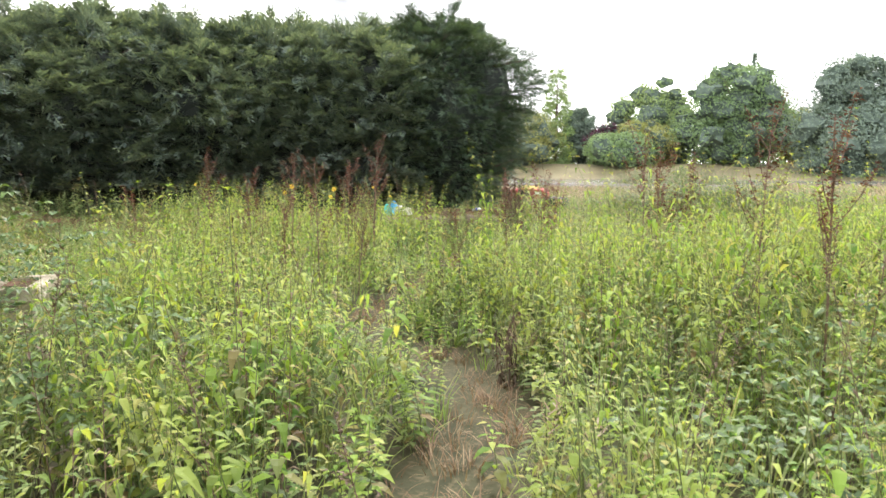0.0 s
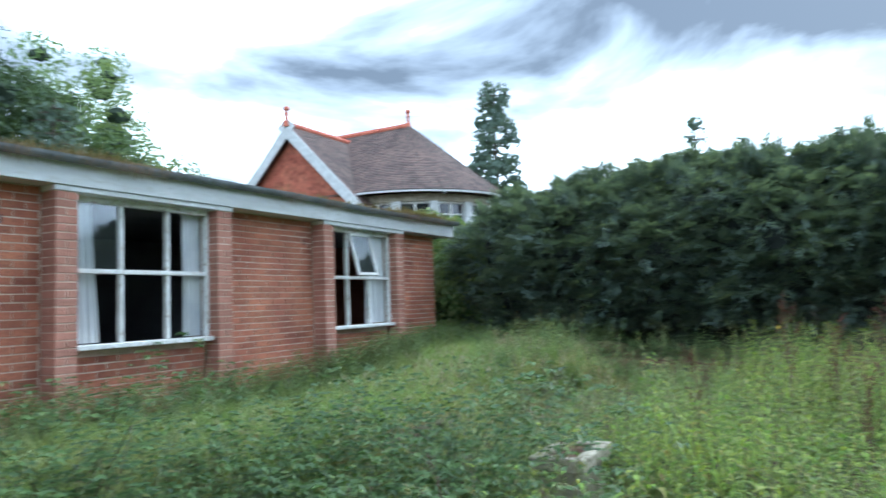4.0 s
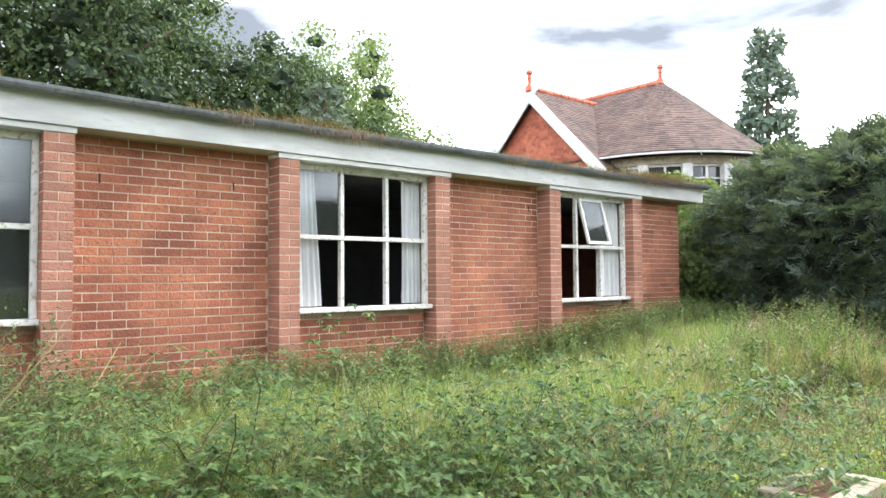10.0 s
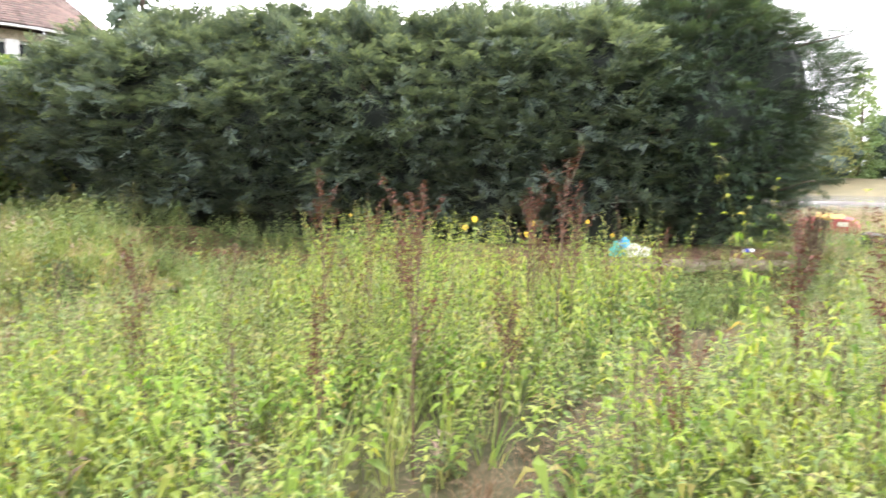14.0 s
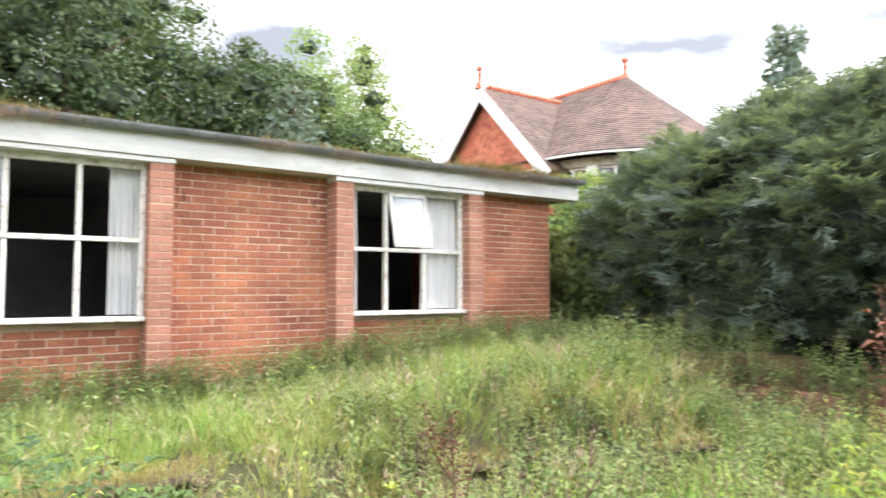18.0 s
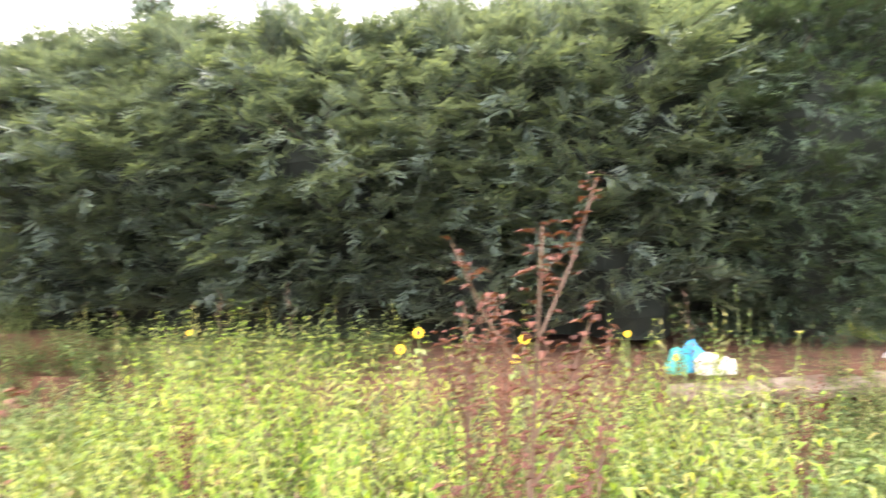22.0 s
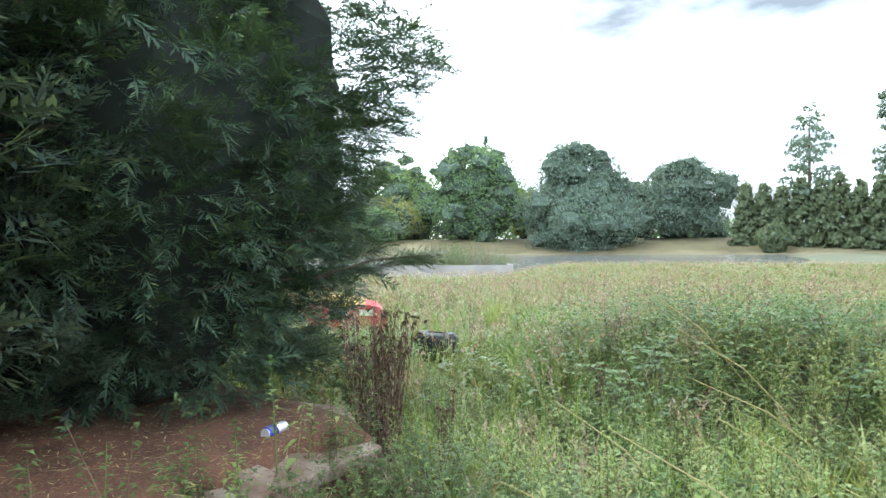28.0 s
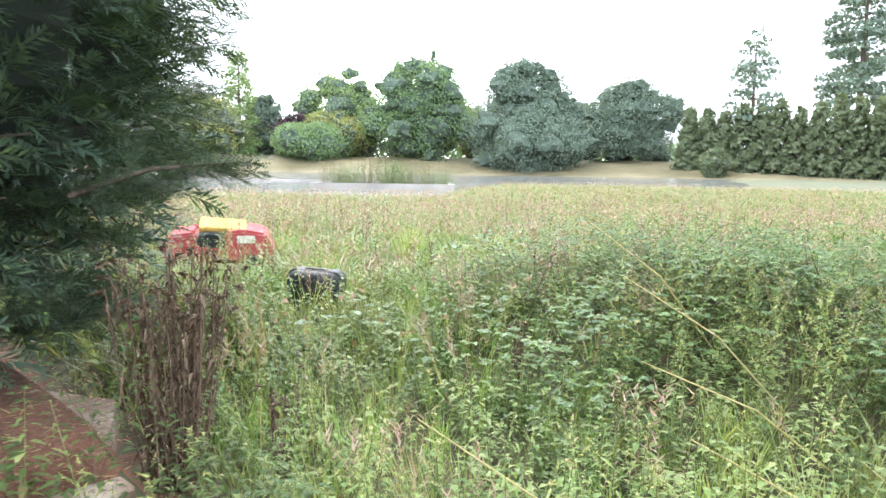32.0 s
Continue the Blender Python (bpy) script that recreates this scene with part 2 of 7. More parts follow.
# Needle colour raised and blued, with the hazy veil over the hedge put in.
M_YEW = leaf_mat("hazed_yew_needles", [(0.0, (0.075, 0.11, 0.095)), (0.6, (0.125, 0.17, 0.14)), (0.9, (0.18, 0.235, 0.16)), (1.0, (0.26, 0.33, 0.16))], (0.145, 0.19, 0.16), 0.5, 1.2, 0.42, 0.42, 0.5)
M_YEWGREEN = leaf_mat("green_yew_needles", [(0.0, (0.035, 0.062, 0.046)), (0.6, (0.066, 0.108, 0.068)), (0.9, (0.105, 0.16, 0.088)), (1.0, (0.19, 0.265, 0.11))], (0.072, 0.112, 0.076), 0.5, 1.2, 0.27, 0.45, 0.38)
# Near-black so the inside of the hedge reads as deep shade.
M_YEWCORE = solid_mat("yew_inner_shade", (0.016, 0.022, 0.018), (0.028, 0.035, 0.028), 4, 0.95)
M_BARK = solid_mat("bark", (0.07, 0.05, 0.038), (0.15, 0.115, 0.09), 5, 0.9, bump=0.6, stretch=(4, 4, 1))
M_SOIL = solid_mat("needle_litter", (0.075, 0.034, 0.020), (0.155, 0.068, 0.040), 5, 0.95, (0.24, 0.13, 0.08), 70, 0.9)
M_EARTH = solid_mat("dark_earth", (0.045, 0.032, 0.020), (0.11, 0.078, 0.048), 7, 0.95, (0.12, 0.085, 0.05), 50, 0.8)
# Dark humus, darkened further to carry the shade between the plants.
M_GROUND = solid_mat("earth", (0.035, 0.038, 0.016), (0.075, 0.068, 0.03), 1.2, 0.95, (0.12, 0.10, 0.055), 25, 0.6)
M_BRICK = solid_mat("red_brick", (0.27, 0.092, 0.055), (0.47, 0.185, 0.10), 2.2, 0.9, (0.24, 0.10, 0.068), 42, 0.9, random_amount=0.2, space="World")
M_BRICKPALE = solid_mat("pilaster_brick", (0.31, 0.14, 0.095), (0.45, 0.215, 0.15), 3.0, 0.9, (0.28, 0.14, 0.10), 50, 0.8, random_amount=0.15, space="World")
M_MORTAR = solid_mat("mortar", (0.44, 0.31, 0.225), (0.68, 0.55, 0.43), 2.4, 0.95, (0.38, 0.27, 0.19), 60, 0.7, space="World")
M_WHITE = solid_mat("weathered_white_paint", (0.54, 0.54, 0.52), (0.72, 0.72, 0.70), 4, 0.6, (0.58, 0.57, 0.53), 22, 0.2, stretch=(1, 0.35, 1.6))
M_FRAME = solid_mat("flaking_window_paint", (0.64, 0.63, 0.59), (0.80, 0.79, 0.76), 6, 0.6, (0.42, 0.36, 0.29), 24, 0.5)
M_GUTTER = solid_mat("grey_gutter", (0.13, 0.14, 0.145), (0.21, 0.22, 0.225), 4, 0.55, (0.10, 0.11, 0.09), 20, 0.2)
M_ROOF = solid_mat("roof_felt", (0.10, 0.10, 0.09), (0.17, 0.16, 0.13), 3, 0.9)
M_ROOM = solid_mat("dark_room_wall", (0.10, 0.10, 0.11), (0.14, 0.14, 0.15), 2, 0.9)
M_CURTAIN = cloth_mat("white_net_curtain", (0.72, 0.73, 0.74), (0.88, 0.88, 0.87))
M_GLASS = glass_mat("window_glass", (0.97, 0.98, 0.98), dirt=0.015)
M_GLASSDIRTY = glass_mat("dusty_window_glass", dirt=0.05)
M_SLAB = solid_mat("littered_slab", (0.15, 0.085, 0.058), (0.34, 0.28, 0.22), 4, 0.95, (0.17, 0.10, 0.07), 45, 0.6)
M_CONCRETE = solid_mat("old_concrete", (0.32, 0.27, 0.19), (0.50, 0.44, 0.33), 5, 0.9, (0.17, 0.16, 0.10), 35, 0.5)
M_TILE = solid_mat("clay_roof_tile", (0.115, 0.078, 0.068), (0.19, 0.125, 0.105), 1.4, 0.85, (0.10, 0.09, 0.07), 12, 0.3, random_amount=0.3)
M_REDTILE = solid_mat("red_hung_tile", (0.36, 0.10, 0.06), (0.46, 0.16, 0.09), 3, 0.85, (0.28, 0.09, 0.06), 14, 0.3, random_amount=0.25)
M_RIDGE = solid_mat("red_ridge_tile", (0.50, 0.13, 0.075), (0.60, 0.20, 0.12), 4, 0.8)
M_WATER = solid_mat("pond_water", (0.16, 0.16, 0.16), (0.22, 0.21, 0.20), 0.2, 0.12, spec=0.6, bump=0.02)
M_STONE = solid_mat("pale_pond_wall", (0.22, 0.205, 0.19), (0.34, 0.315, 0.29), 0.5, 0.9)
M_BLACK = solid_mat("black_plastic", (0.015, 0.016, 0.019), (0.028, 0.030, 0.034), 6, 0.55, spec=0.3, bump=0.05)
M_RED = solid_mat("faded_red_plastic", (0.36, 0.05, 0.055), (0.45, 0.11, 0.115), 4, 0.8, (0.30, 0.065, 0.055), 30, 0.08, spec=0.2)
M_YELLOW = solid_mat("faded_yellow_plastic", (0.42, 0.25, 0.05), (0.50, 0.33, 0.09), 4, 0.8, (0.30, 0.20, 0.06), 25, 0.08, spec=0.2)
M_BLUEBAG = solid_mat("blue_plastic_sheet", (0.02, 0.27, 0.55), (0.05, 0.42, 0.70), 5, 0.35, bump=0.1)
M_TEALBAG = solid_mat("teal_plastic_sheet", (0.03, 0.36, 0.32), (0.10, 0.48, 0.42), 5, 0.4, bump=0.1)
M_CREAM = solid_mat("cream_bag", (0.62, 0.58, 0.48), (0.80, 0.77, 0.68), 6, 0.6, (0.35, 0.31, 0.24), 25)
M_CANBLUE = solid_mat("blue_can_print", (0.03, 0.04, 0.30), (0.05, 0.06, 0.40), 6, 0.35, bump=0.02)
M_CANSILVER = solid_mat("silver_can", (0.70, 0.71, 0.74), (0.84, 0.85, 0.87), 6, 0.3, metal=0.7, bump=0.02)
M_SUNFLOWER = solid_mat("yellow_petals", (0.80, 0.50, 0.02), (0.85, 0.62, 0.05), 6, 0.6)
# Next three: distance haze put into the greens, raised, the dark one blued.
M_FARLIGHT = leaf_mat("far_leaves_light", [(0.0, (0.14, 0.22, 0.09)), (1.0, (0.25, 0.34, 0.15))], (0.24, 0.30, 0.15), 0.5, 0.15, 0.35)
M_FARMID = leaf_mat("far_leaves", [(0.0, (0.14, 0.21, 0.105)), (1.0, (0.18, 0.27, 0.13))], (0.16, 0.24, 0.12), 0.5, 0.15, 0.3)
M_FARDARK = leaf_mat("far_leaves_dark_hazed", [(0.0, (0.125, 0.17, 0.14)), (1.0, (0.155, 0.205, 0.16))], (0.14, 0.185, 0.155), 0.5, 0.15, 0.25)
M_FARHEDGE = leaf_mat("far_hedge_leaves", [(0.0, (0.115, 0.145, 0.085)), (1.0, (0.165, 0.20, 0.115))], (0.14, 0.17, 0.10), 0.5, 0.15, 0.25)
M_FARYELLOW = leaf_mat("far_leaves_yellow", [(0.0, (0.17, 0.19, 0.065)), (1.0, (0.28, 0.29, 0.11))], (0.23, 0.25, 0.095), 0.5, 0.15, 0.25)
M_FARPURPLE = leaf_mat("far_leaves_purple", [(0.0, (0.045, 0.015, 0.03)), (1.0, (0.10, 0.035, 0.06))], (0.06, 0.02, 0.04), 0.5, 0.15, 0.15)
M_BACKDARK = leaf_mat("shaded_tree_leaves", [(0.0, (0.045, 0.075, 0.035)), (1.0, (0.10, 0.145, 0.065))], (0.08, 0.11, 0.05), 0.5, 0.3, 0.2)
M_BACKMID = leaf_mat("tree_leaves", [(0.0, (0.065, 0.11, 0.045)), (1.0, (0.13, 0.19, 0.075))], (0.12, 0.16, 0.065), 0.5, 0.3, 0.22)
# Shade inside the crowns put into a solid colour, the far one hazed lighter.
M_FARCORE = solid_mat("far_crown_shade", (0.055, 0.078, 0.060), (0.085, 0.115, 0.085), 0.8, 0.95)
M_CROWNCORE = solid_mat("crown_shade", (0.035, 0.052, 0.033), (0.06, 0.08, 0.05), 0.8, 0.95)
M_MOSS = leaf_mat("roof_moss", [(0.0, (0.10, 0.10, 0.03)), (0.5, (0.17, 0.17, 0.05)), (1.0, (0.33, 0.24, 0.12))], (0.22, 0.15, 0.08), 0.5, 1.5, 0.15, 0.8)

# ---- building helpers ----


def link_mesh(name, bm, material, parent=None, smooth=False):
    me = bpy.data.meshes.new(name)
    bm.to_mesh(me)
    bm.free()
    if smooth:
        for p in me.polygons:
            p.use_smooth = True
    for m in (material if isinstance(material, (list, tuple)) else [material]):
        me.materials.append(m)
    ob = new(name, me)
    if parent:
        ob.parent = parent
    return ob


def part(name, bm, material, parent, label="", smooth=False):
    ob = link_mesh(name, bm, material, parent, smooth)
    if label:
        ob["label"] = label
    return ob


def thing(name, place, label, category, group="", kind=""):
    ob = new(name)
    ob.empty_display_size = 0.1
    ob.location = place
    return tagged(ob, label, category, group, kind)


def add_box(bm, x0, y0, z0, x1, y1, z1, bevel=0.0):
    vs = [bm.verts.new((x, y, z)) for x in (x0, x1) for y in (y0, y1) for z in (z0, z1)]
    faces = [(0, 1, 3, 2), (4, 6, 7, 5), (0, 4, 5, 1), (2, 3, 7, 6), (0, 2, 6, 4), (1, 5, 7, 3)]
    fs = [bm.faces.new([vs[i] for i in f]) for f in faces]
    if bevel:
        bmesh.ops.bevel(bm, geom=list({e for f in fs for e in f.edges}), offset=bevel, segments=1, affect='EDGES', profile=0.7)
    return vs


def box(x0, y0, z0, x1, y1, z1, bevel=0.0):
    bm = bmesh.new()
    add_box(bm, x0, y0, z0, x1, y1, z1, bevel)
    return bm


def add_tube(bm, pts, radii, sides=6, cap=True):
    """A tube along points, with a radius at each."""
    rings = []
    pts = [Vector(p) for p in pts]
    for i, p in enumerate(pts):
        d = (pts[min(i + 1, len(pts) - 1)] - pts[max(i - 1, 0)]).normalized()
        u = d.orthogonal().normalized() if i == 0 else (u - d * u.dot(d)).normalized()
        v = d.cross(u)
        rings.append([bm.verts.new(p + (u * math.cos(k * 2 * math.pi / sides) + v * math.sin(k * 2 * math.pi / sides)) * radii[i]) for k in range(sides)])
    for a, b in zip(rings, rings[1:]):
        for k in range(sides):
            bm.faces.new((a[k], a[(k + 1) % sides], b[(k + 1) % sides], b[k]))
    if cap:
        bm.faces.new(rings[0][::-1])
        bm.faces.new(rings[-1])
    return rings


def smooth01(t):
    t = np.clip(t, 0, 1)
    return t * t * (3 - 2 * t)


WATER_Z = -0.02


def pond_mask(x, y):
    """1 inside the pond, 0 outside, in the field beyond the hedge."""
    u, v = (x - 3.0) * 0.695 + (y - 8.0) * 0.719, (x - 3.0) * 0.719 - (y - 8.0) * 0.695
    near, farr = smooth01((u - 27 - 24 * smooth01((v + 0.02 * u) / (0.14 * np.abs(u) + 0.1))) / 3), smooth01((140 - u) / 3)
    side = smooth01((v + 0.65 * u) / 4) * smooth01((0.42 * u - v) / 6)
    return near * farr * side


def bed_front(x):
    """The front edge of the hedge bed."""
    return 9.86 + 0.32 * np.clip(x - 2.0, 0, 3)


def ground_z(x, y):
    x, y = np.asarray(x, float), np.asarray(y, float)
    bank = smooth01((-2.2 - x - 0.15 * np.sin(2.1 * y)) / 1.1) * smooth01((13.5 - y) / 2.0) * smooth01((y + 6) / 4)
    z = bank * (0.36 + 0.28 * smooth01((y - 4.5) / 5.5))
    z = np.maximum(z, 0.44 * smooth01((y - bed_front(x)) / 0.25 + 0.4) * smooth01((4.78 - x) / 0.15) * smooth01((17 - y) / 2.0))
    z = z + 0.22 * np.exp(-((x + 2.3) ** 2 + (y - 8.9) ** 2) / 0.9)
    z = z - 0.22 * np.exp(-(x ** 2 + (y + 0.8) ** 2) / 5.0)
    z = z + 0.045 * np.sin(1.7 * x + 0.6) * np.sin(1.3 * y) * smooth01((30 - np.hypot(x, y)) / 10)
    r = np.hypot(x - 3, y - 8)
    z = z + 0.32 * smooth01((r - 3.2) / 3) * smooth01((x - 4.7) / 1.2) - 0.16 * smooth01((r - 12) / 9)
    z = z + 0.12 * np.exp(-(((x - 8.8) / 1.9) ** 2 + ((y - 10.6) / 1.5) ** 2))
    z = z + 3.3 * smooth01((r - 134) / 27)
    return z - 0.8 * pond_mask(x, y)


# ---- merged plants ----


class Plant:
    """Triangles of one plant: corners, faces and the material of each face."""

    def __init__(self):
        self.v, self.f, self.m = [], [], []

    def tris(self, verts, faces, mat):
        o = len(self.v)
        self.v.extend(verts)
        self.f.extend([(a + o, b + o, c + o) for a, b, c in faces])
        self.m.extend([mat] * len(faces))

    def leaf(self, base, way, up, length, width, mat, fold=0.25, droop=0.3):
        """A pointed leaf folded along its midrib."""
        b, w = np.array(base), np.array(way) / (np.linalg.norm(way) + 1e-9)
        s = np.cross(w, up)
        s = s / (np.linalg.norm(s) + 1e-9)
        n = np.cross(s, w)
        mid = b + w * length * 0.42
        tip = b + w * length + np.array([0, 0, -droop * length])
        l, r = mid + s * width / 2 + n * fold * width, mid - s * width / 2 + n * fold * width
        self.tris([b, l, mid, r, tip], [(0, 2, 1), (0, 3, 2), (1, 2, 4), (2, 3, 4)], mat)

    def full_leaf(self, base, way, up, length, width, mat, fold=0.2, droop=0.3):
        """A leaf seen close: heart-shaped base, long point, arched midrib."""
        b, w = np.array(base), np.array(way) / (np.linalg.norm(way) + 1e-9)
        s = np.cross(w, up)
        s = s / (np.linalg.norm(s) + 1e-9)
        n = np.cross(s, w)
        rib = [b + w * length * k + n * 0.08 * length * math.sin(3.1 * k) + np.array([0, 0, -droop * length * k * k]) for k in (0.0, 0.25, 0.6, 1.0)]
        vs = [rib[0], rib[1], rib[2], rib[3]]
        for k, h in ((1, 0.50), (2, 0.34)):
            for sg in (1, -1):
                vs.append(rib[k] + s * sg * width * h * rand(0.9, 1.1) + n * fold * width * h)
        self.tris(vs, [(0, 1, 4), (0, 5, 1), (1, 2, 6), (1, 6, 4), (1, 7, 2), (1, 5, 7), (2, 3, 6), (2, 7, 3)], mat)

    def hair(self, a, b, width, mat):
        a, b = np.array(a, float), np.array(b, float)
        s = np.array([rand(-1, 1), rand(-1, 1), 0.0])
        s = s / (np.linalg.norm(s) + 1e-9) * width
        self.tris([a - s, a + s, b], [(0, 1, 2)], mat)

    def blade(self, base, way, length, width, mat, bend=0.6, steps=3):
        """A blade of grass that bends over."""
        b, w = np.array(base, float), np.array(way, float)
        side = np.array([-w[1], w[0], 0.0]) + 1e-6
        side = side / np.linalg.norm(side)
        d = np.array([w[0] * 0.25, w[1] * 0.25, 1.0])
        vs, fs = [], []
        for i in range(steps):
            k = i / steps
            hw = width / 2 * (1 - 0.6 * k)
            vs += [b + side * hw, b - side * hw]
            d = d / np.linalg.norm(d)
            b = b + d * length / steps
            d = d + np.array([w[0], w[1], -0.35]) * bend * (0.6 + k)
        vs.append(b)
        for i in range(steps - 1):
            o = 2 * i
            fs += [(o, o + 1, o + 3), (o, o + 3, o + 2)]
        fs.append((2 * steps - 2, 2 * steps - 1, 2 * steps))
        self.tris(vs, fs, mat)

    def stem(self, pts, radius, mat, taper=0.3):
        pts = [np.array(p, float) for p in pts]
        vs, fs = [], []
        for i, p in enumerate(pts):
            r = radius * (1 - (1 - taper) * i / (len(pts) - 1))
            for k in range(3):
                an = 2 * math.pi * k / 3
                vs.append(p + np.array([math.cos(an) * r, math.sin(an) * r, 0]))
        for i in range(len(pts) - 1):
            for k in range(3):
                a, b = 3 * i + k, 3 * i + (k + 1) % 3
                fs += [(a, b, b + 3), (a, b + 3, a + 3)]
        self.tris(vs, fs, mat)

    def arrays(self):
        return np.array(self.v, float), np.array(self.f, int), np.array(self.m, int)


def mesh_from_arrays(name, v, f, m, materials):
    me = bpy.data.meshes.new(name)
    me.vertices.add(len(v))
    me.vertices.foreach_set("co", v.astype(np.float32).ravel())
    me.loops.add(len(f) * 3)
    me.loops.foreach_set("vertex_index", f.astype(np.int32).ravel())
    me.polygons.add(len(f))
    me.polygons.foreach_set("loop_start", np.arange(0, len(f) * 3, 3, dtype=np.int32))
    me.polygons.foreach_set("material_index", m.astype(np.int32))
    me.polygons.foreach_set("use_smooth", np.zeros(len(f), dtype=bool))
    for mt in materials:
        me.materials.append(mt)
    me.update(calc_edges=True)
    return me


def scattered(templates, rows):
    """All the copies of the templates at rows of (which, x, y, z, turn, size, height, lean_x, lean_y), as one set of triangles."""
    rows = np.asarray(rows, float)
    V, F, Mt, off = [], [], [], 0
    for k, tp in enumerate(templates):
        v, f, m = tp.arrays()
        r = rows[rows[:, 0].astype(int) == k]
        if not len(r):
            continue
        c, s = np.cos(r[:, 4])[:, None], np.sin(r[:, 4])[:, None]
        sz, hz = r[:, 5][:, None], r[:, 6][:, None]
        x, y, z = v[:, 0][None] * sz, v[:, 1][None] * sz, v[:, 2][None] * hz
        X, Y = x * c - y * s, x * s + y * c
        out = np.stack([X + r[:, 7][:, None] * z + r[:, 1][:, None], Y + r[:, 8][:, None] * z + r[:, 2][:, None], z + r[:, 3][:, None]], -1)
        V.append(out.reshape(-1, 3))
        n = len(v)
        F.append((f[None] + (np.arange(len(r)) * n)[:, None, None]).reshape(-1, 3) + off)
        Mt.append(np.tile(m, len(r)))
        off += n * len(r)
    return np.concatenate(V), np.concatenate(F), np.concatenate(Mt)


def stuff(name, templates, rows, materials, label, category):
    v, f, m = scattered(templates, rows)
    return tagged(new(name, mesh_from_arrays(name, v, f, m, materials)), label, category, kind="stuff")


RNG = np.random.default_rng(7)


def rand(a, b):
    return float(RNG.uniform(a, b))


def around(an, up=0.0):
    return np.array([math.cos(an), math.sin(an), up])


def nettle(h=0.85, nodes=15, spread=1.0, close=False):
    """Pairs of drooping toothed leaves on an upright stem, with strings of seed hanging between them."""
    p = Plant()
    bend = around(rand(0, 6.28)) * rand(0.0, 0.09)
    at = lambda k: np.array([bend[0] * k * k, bend[1] * k * k, h * k])
    p.stem([at(0), at(0.35), at(0.7), at(1.0)], 0.0032, 1)
    for i in range(nodes):
        k = 0.16 + 0.84 * ((i + 0.5) / nodes) ** 0.85
        size = (0.030 + 0.034 * math.sin(math.pi * min(k * 1.05, 1))) * (1.2 - 0.72 * k ** 3) * rand(0.7, 1.25) * spread
        a0 = i * math.pi / 2 + rand(-0.3, 0.3)
        for s in (0, math.pi):
            an = a0 + s + rand(-0.25, 0.25)
            w = around(an, 0.25 - 0.8 * (1 - k) + rand(-0.35, 0.3))
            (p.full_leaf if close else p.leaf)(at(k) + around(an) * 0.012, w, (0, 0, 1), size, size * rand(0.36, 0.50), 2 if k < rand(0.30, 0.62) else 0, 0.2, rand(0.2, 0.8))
            if k > 0.5 and rand(0, 1) < 0.5:
                q = at(k) + around(an + 1.2) * 0.006
                p.hair(q, q + around(an + 1.2 + rand(-0.7, 0.7), -0.5) * rand(0.025, 0.05), 0.0034, 3)
    for s in range(3):
        an = rand(0, 6.28)
        p.leaf(at(1.0), around(an, 0.6), (0, 0, 1), 0.024 * spread, 0.011, 0, 0.2, 0.2)
    return p


def seeding_weed(h=0.8, branches=9):
    """A thin branching stalk crowded with small seed clusters and few narrow leaves."""
    p = Plant()
    bend = around(rand(0, 6.28)) * rand(0.02, 0.14)
    at = lambda k: np.array([bend[0] * k * k, bend[1] * k * k, h * k])
    p.stem([at(0), at(0.5), at(1.0)], 0.003, 1)
    for i in range(branches):
        k = 0.30 + 0.66 * i / branches
        an = i * 2.4 + rand(-0.5, 0.5)
        a = at(k)
        b = a + around(an, rand(0.9, 1.9)) * rand(0.05, 0.11) * (1.3 - 0.7 * k)
        p.hair(a, b, 0.0022, 1)
        for j in range(7):
            q = a + (b - a) * (0.25 + 0.8 * j / 7)
            p.hair(q, q + around(rand(0, 6.28), rand(-0.5, 0.9)) * rand(0.010, 0.022), 0.005, 0)
        p.leaf(a, around(an + 0.3, rand(-0.3, 0.3)), (0, 0, 1), rand(0.03, 0.06), 0.013, 2, 0.2, 0.5)
    for j in range(16):
        q = at(rand(0.78, 1.02))
        p.hair(q, q + around(rand(0, 6.28), rand(0.2, 1.2)) * rand(0.010, 0.022), 0.005, 0)
    return p


def plant_thing(name, plant, materials, parts):
    """One mesh a part of a plant, by the material of its faces."""
    v, f, m = plant.arrays()
    out = []
    for k, (nm, mt) in enumerate(zip(parts, materials)):
        q = f[m == k]
        if len(q):
            used, back = np.unique(q, return_inverse=True)
            out.append((nm, mesh_from_arrays(nm, v[used], back.reshape(-1, 3), np.zeros(len(q), int), [mt])))
    return out


def willowherb(h=0.8, n=34):
    """An upright stem with narrow leaves all along it."""
    p = Plant()
    bend = around(rand(0, 6.28)) * rand(0.02, 0.12)
    at = lambda k: np.array([bend[0] * k * k, bend[1] * k * k, h * k])
    p.stem([at(0), at(0.5), at(1.0)], 0.0035, 1)
    for i in range(n):
        k = 0.15 + 0.85 * (i + rand(0, 0.8)) / n
        s = rand(0.06, 0.10) * (1.15 - 0.65 * k)
        p.leaf(at(k), around(i * 2.4 + rand(-0.4, 0.4), rand(0.2, 0.8)), (0, 0, 1), s, s * rand(0.16, 0.24), 0, 0.2, rand(0.1, 0.5))
    return p


